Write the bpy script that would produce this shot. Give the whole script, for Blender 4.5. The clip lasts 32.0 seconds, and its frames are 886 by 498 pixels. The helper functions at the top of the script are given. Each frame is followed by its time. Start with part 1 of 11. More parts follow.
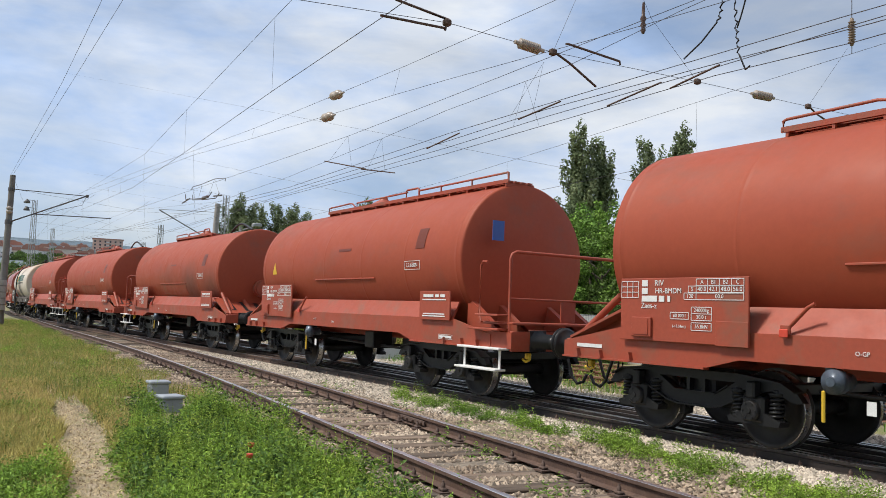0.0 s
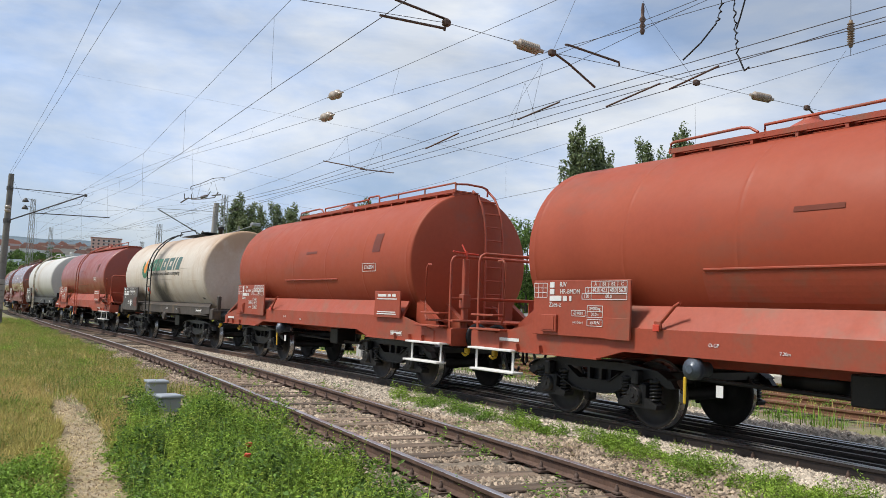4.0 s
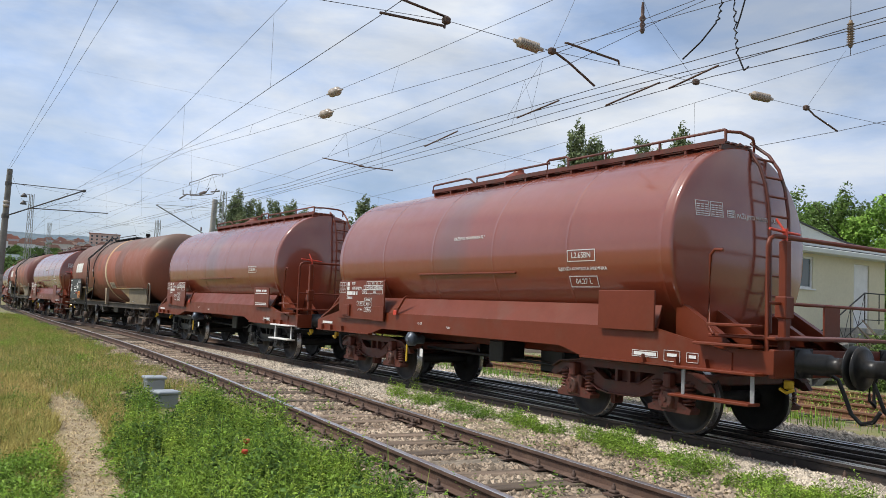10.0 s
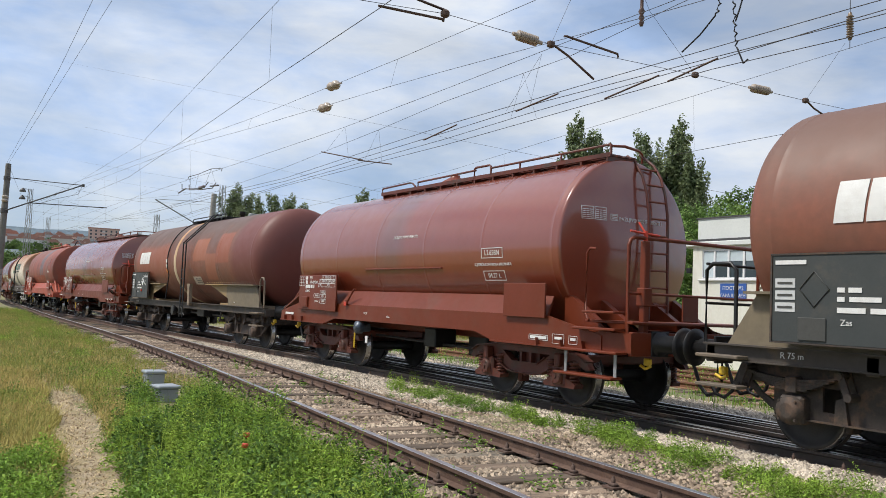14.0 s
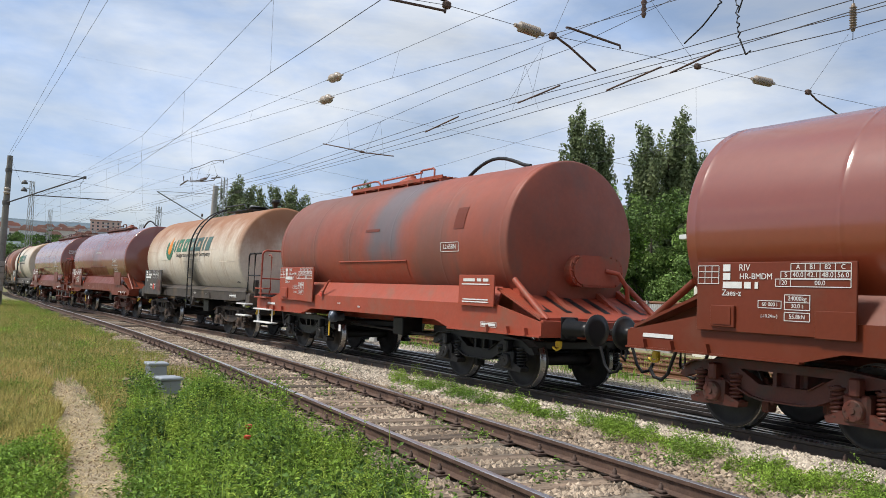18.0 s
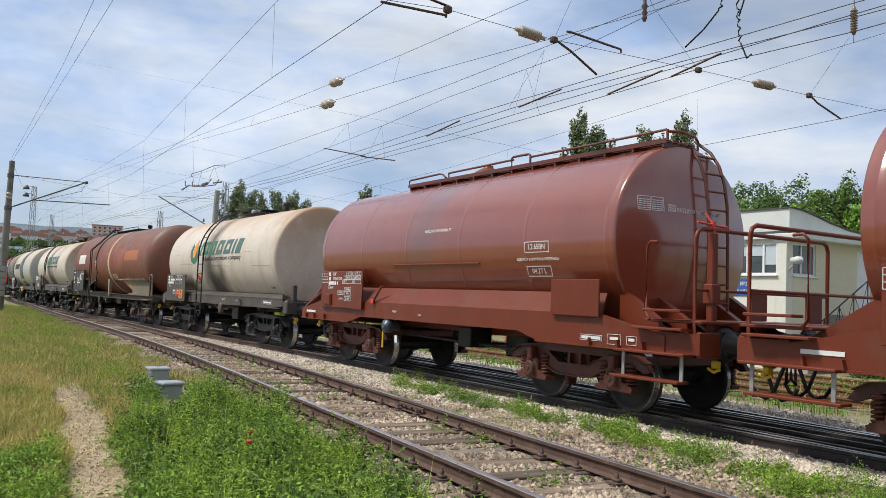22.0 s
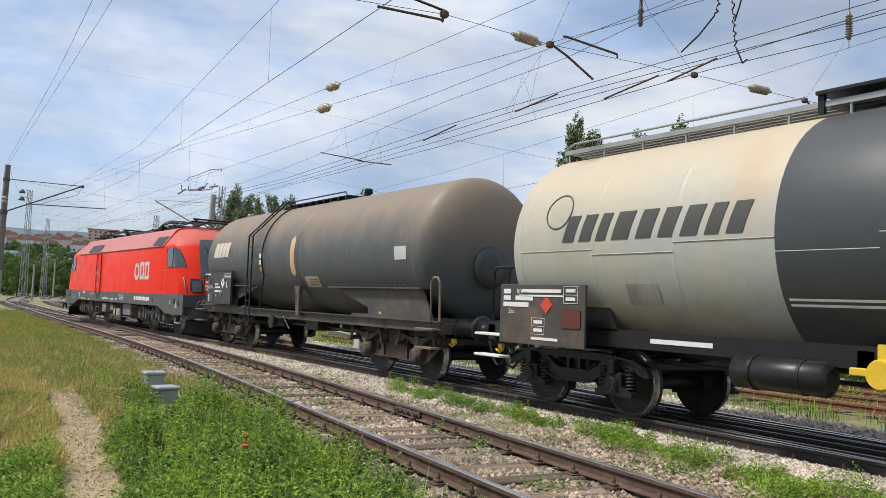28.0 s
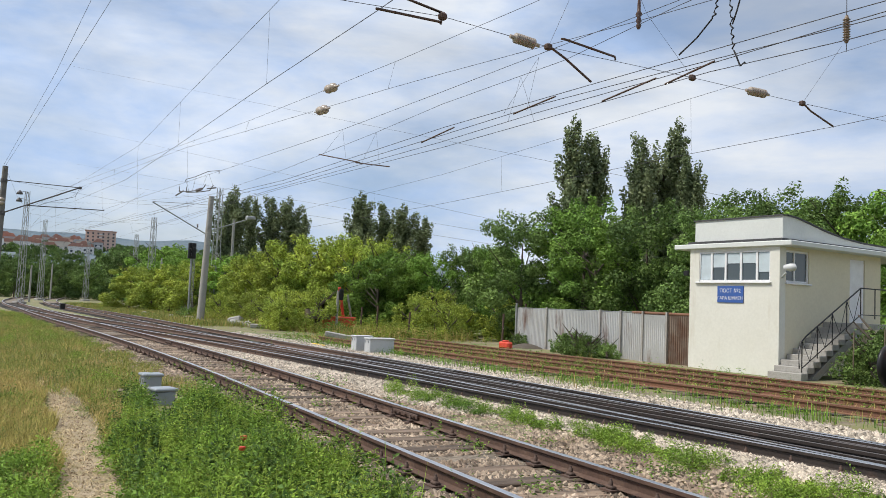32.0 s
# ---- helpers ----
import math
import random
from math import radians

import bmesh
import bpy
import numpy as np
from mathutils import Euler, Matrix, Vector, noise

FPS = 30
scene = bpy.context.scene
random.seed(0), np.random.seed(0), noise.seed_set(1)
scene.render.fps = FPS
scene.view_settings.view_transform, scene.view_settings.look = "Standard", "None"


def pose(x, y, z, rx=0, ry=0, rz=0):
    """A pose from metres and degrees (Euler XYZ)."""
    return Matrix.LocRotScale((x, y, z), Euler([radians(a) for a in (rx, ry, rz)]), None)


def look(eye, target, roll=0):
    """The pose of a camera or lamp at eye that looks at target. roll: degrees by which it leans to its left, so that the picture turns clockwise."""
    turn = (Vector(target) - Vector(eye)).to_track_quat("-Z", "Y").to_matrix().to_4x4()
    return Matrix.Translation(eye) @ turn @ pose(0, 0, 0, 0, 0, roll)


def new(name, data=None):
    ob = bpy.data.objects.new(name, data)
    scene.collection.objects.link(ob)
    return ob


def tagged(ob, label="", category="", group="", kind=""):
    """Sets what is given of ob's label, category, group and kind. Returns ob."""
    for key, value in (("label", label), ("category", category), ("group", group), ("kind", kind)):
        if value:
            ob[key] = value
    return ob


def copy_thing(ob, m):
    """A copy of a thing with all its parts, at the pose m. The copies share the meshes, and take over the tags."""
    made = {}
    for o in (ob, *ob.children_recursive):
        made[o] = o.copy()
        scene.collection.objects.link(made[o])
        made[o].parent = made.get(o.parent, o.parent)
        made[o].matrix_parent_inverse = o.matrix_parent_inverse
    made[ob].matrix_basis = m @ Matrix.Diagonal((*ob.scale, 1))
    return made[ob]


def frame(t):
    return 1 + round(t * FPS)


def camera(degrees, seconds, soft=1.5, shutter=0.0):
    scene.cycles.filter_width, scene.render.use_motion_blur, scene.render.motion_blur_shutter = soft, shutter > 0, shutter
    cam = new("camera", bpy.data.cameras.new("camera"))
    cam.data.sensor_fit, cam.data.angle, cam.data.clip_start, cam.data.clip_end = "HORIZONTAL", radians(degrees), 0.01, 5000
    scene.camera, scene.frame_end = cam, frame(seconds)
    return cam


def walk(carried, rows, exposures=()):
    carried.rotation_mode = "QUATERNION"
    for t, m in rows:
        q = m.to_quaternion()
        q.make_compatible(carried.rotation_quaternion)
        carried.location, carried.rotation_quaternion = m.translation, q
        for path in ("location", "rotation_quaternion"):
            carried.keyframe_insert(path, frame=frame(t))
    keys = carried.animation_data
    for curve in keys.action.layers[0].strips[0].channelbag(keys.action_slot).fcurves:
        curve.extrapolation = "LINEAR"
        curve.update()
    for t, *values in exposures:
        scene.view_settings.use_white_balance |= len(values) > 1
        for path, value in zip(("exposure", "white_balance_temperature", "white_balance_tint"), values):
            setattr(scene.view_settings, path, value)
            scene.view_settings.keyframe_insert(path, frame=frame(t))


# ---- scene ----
LENS = 56.210
PATH = [
    (0, pose(0, 0, 1.478, 94.301, -2.080, 57.050)),
    (0.5, pose(0, 0, 1.478, 94.294, -2.131, 57.057)),
    (1, pose(0, 0, 1.478, 94.315, -2.184, 57.083)),
    (1.5, pose(0, 0, 1.478, 94.363, -2.213, 57.051)),
    (2, pose(0, 0, 1.478, 94.352, -2.248, 56.989)),
    (2.5, pose(0, 0, 1.478, 94.343, -2.251, 56.994)),
    (3, pose(0, 0, 1.478, 94.346, -2.276, 56.988)),
    (3.5, pose(0, 0, 1.478, 94.348, -2.238, 56.968)),
    (5.5, pose(0, 0, 1.478, 94.187, -2.360, 56.819)),
    (6, pose(0, 0, 1.478, 94.142, -2.271, 56.794)),
    (6.5, pose(0, 0, 1.478, 94.023, -2.147, 56.777)),
    (7, pose(0, 0, 1.478, 93.986, -2.113, 56.806)),
    (7.5, pose(0, 0, 1.478, 94.015, -2.050, 56.865)),
    (8, pose(0, 0, 1.478, 94.040, -2.133, 56.928)),
    (8.5, pose(0, 0, 1.478, 94.070, -2.246, 56.880)),
    (9, pose(0, 0, 1.478, 94.129, -2.374, 56.814)),
    (9.5, pose(0, 0, 1.478, 94.143, -2.482, 56.847)),
    (10, pose(0, 0, 1.478, 94.169, -2.589, 56.819)),
    (10.5, pose(0, 0, 1.478, 94.147, -2.585, 56.734)),
    (11, pose(0, 0, 1.478, 94.123, -2.539, 56.526)),
    (11.5, pose(0, 0, 1.478, 93.912, -2.582, 56.501)),
    (12, pose(0, 0, 1.478, 93.739, -2.612, 56.505)),
    (12.5, pose(0, 0, 1.478, 93.631, -2.667, 56.500)),
    (13, pose(0, 0, 1.478, 93.651, -2.630, 56.505)),
    (13.5, pose(0, 0, 1.478, 93.697, -2.489, 56.589)),
    (14, pose(0, 0, 1.478, 93.739, -2.451, 56.779)),
    (14.5, pose(0, 0, 1.478, 93.773, -2.331, 56.973)),
    (16.5, pose(0, 0, 1.478, 93.711, -2.323, 57.015)),
    (17, pose(0, 0, 1.478, 93.489, -2.369, 56.999)),
    (17.5, pose(0, 0, 1.478, 93.259, -2.405, 56.980)),
    (18, pose(0, 0, 1.478, 93.183, -2.449, 56.898)),
    (18.5, pose(0, 0, 1.478, 93.146, -2.386, 56.912)),
    (19, pose(0, 0, 1.478, 93.176, -2.354, 56.980)),
    (19.5, pose(0, 0, 1.478, 93.176, -2.354, 56.990)),
    (20, pose(0, 0, 1.478, 93.191, -2.431, 56.973)),
    (20.5, pose(0, 0, 1.478, 93.260, -2.376, 56.979)),
    (21, pose(0, 0, 1.478, 93.355, -2.282, 56.986)),
    (21.5, pose(0, 0, 1.478, 93.411, -2.304, 57.020)),
    (22, pose(0, 0, 1.478, 93.463, -2.321, 57.009)),
    (22.5, pose(0, 0, 1.478, 93.510, -2.313, 57.017)),
    (23, pose(0, 0, 1.478, 93.578, -2.309, 57.005)),
    (23.5, pose(0, 0, 1.478, 93.640, -2.330, 57.010)),
    (24, pose(0, 0, 1.478, 93.704, -2.412, 56.989)),
    (24.5, pose(0, 0, 1.478, 93.771, -2.378, 56.999)),
    (25, pose(0, 0, 1.478, 93.832, -2.317, 56.958)),
    (25.5, pose(0, 0, 1.478, 93.883, -2.265, 56.903)),
    (27.5, pose(0, 0, 1.478, 93.835, -2.338, 56.752)),
    (28, pose(0, 0, 1.478, 93.771, -2.343, 56.760)),
    (28.5, pose(0, 0, 1.478, 93.719, -2.343, 56.759)),
    (29, pose(0, 0, 1.478, 93.776, -2.367, 56.712)),
    (29.5, pose(0, 0, 1.478, 93.831, -2.329, 56.689)),
    (30, pose(0, 0, 1.478, 93.840, -2.360, 56.691)),
    (30.5, pose(0, 0, 1.478, 93.803, -2.452, 56.657)),
    (31, pose(0, 0, 1.478, 93.868, -2.511, 56.615)),
    (31.5, pose(0, 0, 1.478, 93.902, -2.505, 56.632)),
    (32, pose(0, 0, 1.478, 93.919, -2.435, 56.606)),
]
cam = camera(LENS, 32.0, soft=0.65)
walk(cam, PATH)

# ---- light ----
SUN_AZ, SUN_EL = radians(205), radians(56)   # compass turn from +Y towards +X, and height
to_sun = Vector((math.sin(SUN_AZ) * math.cos(SUN_EL), math.cos(SUN_AZ) * math.cos(SUN_EL), math.sin(SUN_EL)))
sun = new("sun", bpy.data.lights.new("sun", "SUN"))
sun.data.energy, sun.data.angle, sun.data.color = 4.15, radians(10), (1.0, 0.95, 0.87)
sun.matrix_world = look(tuple(to_sun * 200), (0, 0, 0))

world = bpy.data.worlds.new("sky")
scene.world = world
world.use_nodes = True
wn, wl = world.node_tree.nodes, world.node_tree.links
wn.clear()


def wnode(kind, **values):
    n = wn.new(kind)
    for key, v in values.items():
        n.inputs[key.replace("_", " ")].default_value = v
    return n


sky = wn.new("ShaderNodeTexSky")
sky.sky_type, sky.sun_disc, sky.sun_elevation, sky.sun_rotation = "NISHITA", False, SUN_EL, SUN_AZ
sky.air_density, sky.dust_density, sky.ozone_density = 1.0, 1.2, 1.5
coords = wn.new("ShaderNodeTexCoord")
flat = wn.new("ShaderNodeMapping")
flat.inputs["Scale"].default_value = (0.8, 1.25, 3.4)
flat.inputs["Rotation"].default_value = (0.0, 0.0, radians(33))
wl.new(coords.outputs["Generated"], flat.inputs["Vector"])
big = wnode("ShaderNodeTexNoise", Scale=1.7, Detail=9.0, Roughness=0.55, Distortion=0.25)
fine = wnode("ShaderNodeTexNoise", Scale=3.6, Detail=8.0, Roughness=0.58, Distortion=0.2)
wl.new(flat.outputs["Vector"], big.inputs["Vector"])
wl.new(flat.outputs["Vector"], fine.inputs["Vector"])
cover = wn.new("ShaderNodeValToRGB")
cover.color_ramp.elements[0].position, cover.color_ramp.elements[1].position = 0.38, 0.58
cover.color_ramp.elements[0].color, cover.color_ramp.elements[1].color = (0.48, 0.48, 0.48, 1), (0.97, 0.97, 0.97, 1)
wl.new(big.outputs["Fac"], cover.inputs["Fac"])
tone = wn.new("ShaderNodeValToRGB")
tone.color_ramp.elements[0].position, tone.color_ramp.elements[0].color = 0.34, (5.3, 7.1, 10.5, 1)
tone.color_ramp.elements[1].position, tone.color_ramp.elements[1].color = 0.64, (9.6, 10.1, 10.8, 1)
wl.new(fine.outputs["Fac"], tone.inputs["Fac"])
cloudy = wn.new("ShaderNodeMixRGB")
wl.new(cover.outputs["Color"], cloudy.inputs["Fac"])
wl.new(sky.outputs["Color"], cloudy.inputs["Color1"])
wl.new(tone.outputs["Color"], cloudy.inputs["Color2"])
# the cloud veil thins towards one side of the sky
apart = wn.new("ShaderNodeSeparateXYZ")
wl.new(coords.outputs["Generated"], apart.inputs[0])
veil = wn.new("ShaderNodeMapRange")
for i, q in enumerate((-1.0, -0.35, 1.05, 0.88)):
    veil.inputs[i + 1].default_value = q
wl.new(apart.outputs[0], veil.inputs[0])
veiled = wn.new("ShaderNodeMixRGB")
veiled.blend_type, veiled.inputs["Fac"].default_value = "MULTIPLY", 1.0
wl.new(cloudy.outputs["Color"], veiled.inputs["Color1"])
wl.new(veil.outputs[0], veiled.inputs["Color2"])
back = wnode("ShaderNodeBackground", Strength=0.090)
wl.new(veiled.outputs["Color"], back.inputs["Color"])
wout = wn.new("ShaderNodeOutputWorld")
wl.new(back.outputs["Background"], wout.inputs["Surface"])
scene.view_settings.exposure = 0.0

# ---- materials ----
MATS = {}


def mat(name, colour, rough=0.6, metal=0.0, second=None, scale=3.0, amount=0.5, grain=0.15, bump=0.0, bscale=40.0, dirt=None, dscale=1.2, dspan=(0.5, 0.7),
        stretch=(1, 1, 1), dstretch=(1, 1, 1), island=0.0, coat=0.0, coat_ior=1.5, coat_rough=0.07, spec=0.5, random_tint=0.0, rough2=None, through_light=0.0, spots=()):
    """A surface with variation at two scales: broad patches of a second colour, fine grain, stains and relief."""
    if name in MATS:
        return MATS[name]
    m = bpy.data.materials.new(name)
    MATS[name] = m
    m.use_nodes = True
    n, l = m.node_tree.nodes, m.node_tree.links
    n.clear()
    out, bs = n.new("ShaderNodeOutputMaterial"), n.new("ShaderNodeBsdfPrincipled")
    l.new(bs.outputs[0], out.inputs[0])
    tc = n.new("ShaderNodeTexCoord")

    def mapped(st):
        mp = n.new("ShaderNodeMapping")
        mp.inputs["Scale"].default_value = st
        l.new(tc.outputs["Object"], mp.inputs["Vector"])
        return mp.outputs[0]

    def noise_tex(sc, st, detail=6.0, rgh=0.6):
        t = n.new("ShaderNodeTexNoise")
        t.inputs["Scale"].default_value, t.inputs["Detail"].default_value, t.inputs["Roughness"].default_value = sc, detail, rgh
        l.new(mapped(st), t.inputs["Vector"])
        return t.outputs["Fac"]

    def mix(fac, a, b, blend="MIX"):
        x = n.new("ShaderNodeMixRGB")
        x.blend_type = blend
        for slot, v in (("Fac", fac), ("Color1", a), ("Color2", b)):
            if isinstance(v, (int, float)):
                x.inputs[slot].default_value = v
            elif isinstance(v, tuple):
                x.inputs[slot].default_value = (*v[:3], 1)
            else:
                l.new(v, x.inputs[slot])
        return x.outputs[0]

    def ramp(src, lo, hi, a=0.0, b=1.0):
        r = n.new("ShaderNodeMapRange")
        for i, v in enumerate((lo, hi, a, b)):
            r.inputs[i + 1].default_value = v
        l.new(src, r.inputs[0])
        return r.outputs[0]

    second = second or tuple(c * 0.75 for c in colour)
    col = mix(ramp(noise_tex(scale, stretch), 0.35, 0.65, 0, amount), colour, second)
    if grain:
        g = ramp(noise_tex(scale * 14, stretch, 4.0), 0.3, 0.7, 1 - grain, 1 + grain)
        col = mix(1.0, col, g, "MULTIPLY")
    if random_tint or island:
        for k, node, out_name in ((random_tint, "ShaderNodeObjectInfo", "Random"), (island, "ShaderNodeNewGeometry", "Random Per Island")):
            if k:
                col = mix(1.0, col, ramp(n.new(node).outputs[out_name], 0, 1, 1 - k, 1 + k), "MULTIPLY")
    rsrc = None
    if dirt:
        f = ramp(noise_tex(dscale, dstretch, 8.0, 0.68), dspan[0], dspan[1], 0, 1)
        col = mix(f, col, dirt)
        rsrc = f
    for x0, x1, z0, z1, soft, stain_or_glare, amt in spots:
        # a stain, repainted patch or painted-in glare of its own outline, ragged by noise
        sep = n.new("ShaderNodeSeparateXYZ")
        l.new(tc.outputs["Object"], sep.inputs[0])
        wob = ramp(noise_tex(1.3, (1, 1, 0.6), 7.0, 0.65), 0.2, 0.8, -soft, soft)
        fac = None
        for axis, lo, hi in ((0, x0, x1), (2, z0, z1)):
            ad = n.new("ShaderNodeMath")
            l.new(sep.outputs[axis], ad.inputs[0])
            l.new(wob, ad.inputs[1])
            both = n.new("ShaderNodeMath")
            both.operation = "MULTIPLY"
            l.new(ramp(ad.outputs[0], lo - soft, lo + soft), both.inputs[0])
            l.new(ramp(ad.outputs[0], hi - soft, hi + soft, 1.0, 0.0), both.inputs[1])
            if fac is None:
                fac = both.outputs[0]
            else:
                ml = n.new("ShaderNodeMath")
                ml.operation = "MULTIPLY"
                l.new(fac, ml.inputs[0])
                l.new(both.outputs[0], ml.inputs[1])
                fac = ml.outputs[0]
        col = mix(ramp(fac, 0.0, 1.0, 0.0, amt), col, stain_or_glare)
    l.new(col, bs.inputs["Base Color"])
    rn = ramp(noise_tex(scale * 3, stretch), 0.3, 0.7, max(0.02, rough - 0.08), min(1, rough + 0.1))
    if rsrc is not None and rough2 is not None:
        mm = n.new("ShaderNodeMix")
        l.new(rsrc, mm.inputs[0])
        l.new(rn, mm.inputs[2])
        mm.inputs[3].default_value = rough2
        rn = mm.outputs[0]
    l.new(rn, bs.inputs["Roughness"])
    bs.inputs["Metallic"].default_value = metal
    bs.inputs["Specular IOR Level"].default_value = spec
    if coat:
        bs.inputs["Coat Weight"].default_value, bs.inputs["Coat Roughness"].default_value = coat, coat_rough
        bs.inputs["Coat IOR"].default_value = coat_ior
    if bump:
        b = n.new("ShaderNodeBump")
        b.inputs["Strength"].default_value, b.inputs["Distance"].default_value = bump, 0.02
        l.new(noise_tex(bscale, (1, 1, 1), 5.0), b.inputs["Height"])
        l.new(b.outputs[0], bs.inputs["Normal"])
    if through_light:
        bs.inputs["Subsurface Weight"].default_value = 0.0
        tr = n.new("ShaderNodeBsdfTranslucent")
        l.new(col, tr.inputs[0])
        ms = n.new("ShaderNodeMixShader")
        ms.inputs[0].default_value = through_light
        l.new(bs.outputs[0], ms.inputs[1])
        l.new(tr.outputs[0], ms.inputs[2])
        l.new(ms.outputs[0], out.inputs[0])
    return m


def glass_mat(name, tint=(0.05, 0.07, 0.08), rough=0.05):
    m = bpy.data.materials.new(name)
    m.use_nodes = True
    b = m.node_tree.nodes["Principled BSDF"]
    b.inputs["Base Color"].default_value, b.inputs["Roughness"].default_value = (*tint, 1), rough
    b.inputs["Specular IOR Level"].default_value = 0.8
    return m


RED = mat("tank_red_paint", (0.325, 0.064, 0.028), 0.56, spec=0.3, second=(0.29, 0.050, 0.024), scale=0.9, grain=0.05, dirt=(0.20, 0.075, 0.05), dscale=0.8, dspan=(0.56, 0.8), dstretch=(0.6, 1, 1), bump=0.06, bscale=6)
RED_SOOT = mat("tank_red_sooty", (0.325, 0.064, 0.028), 0.56, spec=0.3, second=(0.28, 0.052, 0.026), scale=0.9, grain=0.05, dirt=(0.19, 0.075, 0.05), dscale=0.8, dspan=(0.55, 0.8), dstretch=(0.6, 1, 1), spots=((1.3, 2.6, 1.0, 2.6, 0.4, (0.11, 0.05, 0.038), 0.65), (-0.7, 0.4, 1.0, 2.3, 0.4, (0.12, 0.055, 0.04), 0.5), (3.2, 4.4, 1.2, 2.4, 0.4, (0.13, 0.06, 0.045), 0.45)))
RED_OLD = mat("tank_red_faded", (0.32, 0.070, 0.036), 0.55, spots=((-0.05, 1.35, 2.15, 5.0, 0.30, (0.115, 0.11, 0.125), 0.85), (-4.9, 0.0, 3.1, 5.0, 0.5, (0.13, 0.07, 0.055), 0.55), (3.2, 4.6, 2.0, 5.0, 0.6, (0.20, 0.05, 0.03), 0.5), (-4.6, -3.2, 2.2, 3.6, 0.4, (0.16, 0.07, 0.05), 0.6), (1.7, 3.1, 1.5, 3.3, 0.35, (0.17, 0.075, 0.055), 0.55), (-1.5, 1.6, 1.65, 2.1, 0.03, (0.38, 0.06, 0.025), 0.7)), second=(0.20, 0.058, 0.038), scale=0.7, amount=0.9, grain=0.08, dirt=(0.14, 0.075, 0.06), dscale=0.9, dspan=(0.5, 0.72), dstretch=(1.6, 1, 0.35), bump=0.06, bscale=6)
RED_DEEP = mat("tank_red_deep", (0.27, 0.046, 0.022), 0.42, coat_rough=0.2, second=(0.22, 0.04, 0.02), scale=0.8, grain=0.05, dirt=(0.15, 0.05, 0.035), dscale=0.8, dspan=(0.56, 0.8), dstretch=(0.6, 1, 1), coat=0.3)
MAROON = mat("tank_maroon_gloss", (0.205, 0.034, 0.011), 0.50, spec=0.4, second=(0.18, 0.031, 0.011), scale=0.8, grain=0.04, dirt=(0.13, 0.04, 0.028), dscale=0.7, dspan=(0.58, 0.85), dstretch=(1, 1, 0.5), coat=1.0, coat_ior=1.78, coat_rough=0.14, bump=0.008, bscale=2, spots=((-0.80, 0.05, 2.1, 4.5, 0.22, (0.105, 0.05, 0.042), 0.5),))
BROWN_PATCHED = mat("tank_brown_repainted", (0.25, 0.082, 0.046), 0.55, second=(0.165, 0.07, 0.048), scale=0.6, amount=0.8, grain=0.1, dirt=(0.14, 0.075, 0.05), dscale=0.55, dspan=(0.46, 0.72), dstretch=(0.5, 1, 0.8), bump=0.06, bscale=8, spots=((-8, 8, 3.15, 5.0, 0.45, (0.135, 0.088, 0.066), 0.85), (-1.15, -0.02, 1.9, 3.25, 0.03, (0.31, 0.085, 0.046), 0.75), (-0.9, -0.4, 2.5, 3.6, 0.02, (0.17, 0.08, 0.055), 0.7), (0.66, 2.05, 1.5, 3.35, 0.03, (0.32, 0.095, 0.052), 0.8), (2.05, 3.15, 1.2, 4.2, 0.03, (0.17, 0.06, 0.042), 0.6), (3.15, 6.7, 1.5, 3.3, 0.10, (0.26, 0.078, 0.042), 0.7), (-6.5, -2.6, 3.2, 4.2, 0.25, (0.15, 0.075, 0.055), 0.7)))
BROWN_BLOCKS = mat("tank_brown_blocks", (0.215, 0.078, 0.046), 0.55, second=(0.15, 0.062, 0.042), scale=0.6, amount=0.8, grain=0.1, dirt=(0.11, 0.07, 0.052), dscale=0.55, dspan=(0.46, 0.72), dstretch=(0.5, 1, 0.8), bump=0.06, bscale=8, spots=((-8, 8, 3.1, 5.0, 0.4, (0.10, 0.062, 0.048), 0.85), (-5.6, -1.6, 2.0, 3.1, 0.10, (0.29, 0.09, 0.048), 0.7), (1.1, 2.3, 2.5, 3.2, 0.03, (0.33, 0.115, 0.06), 0.8), (2.3, 3.2, 1.9, 2.7, 0.03, (0.31, 0.105, 0.055), 0.75), (3.2, 4.3, 2.4, 3.3, 0.03, (0.28, 0.085, 0.046), 0.8), (4.6, 7.0, 1.2, 5.0, 0.25, (0.145, 0.036, 0.03), 0.8)))
BROWN_ORANGE = mat("tank_brown_orange_patch", (0.225, 0.066, 0.034), 0.55, second=(0.165, 0.058, 0.036), scale=0.6, amount=0.8, grain=0.1, dirt=(0.12, 0.065, 0.045), dscale=0.55, dspan=(0.46, 0.72), dstretch=(0.5, 1, 0.8), bump=0.06, bscale=8, spots=((3.1, 5.0, 2.55, 2.95, 0.03, (0.40, 0.13, 0.04), 0.9), (1.9, 2.9, 2.2, 3.1, 0.05, (0.32, 0.085, 0.04), 0.6), (-6, 7, 3.3, 5.0, 0.4, (0.13, 0.07, 0.05), 0.7)))
OCHRE = mat("paint_ochre", (0.56, 0.34, 0.15), 0.6, second=(0.62, 0.50, 0.34), scale=1.4, amount=0.9, grain=0.08)
STRAP = mat("strap_ochre", (0.48, 0.24, 0.11), 0.6, spots=((-8, 8, 0.5, 2.75, 0.3, (0.56, 0.46, 0.31), 0.8),), second=(0.52, 0.32, 0.17), scale=1.4, amount=0.9, grain=0.08)
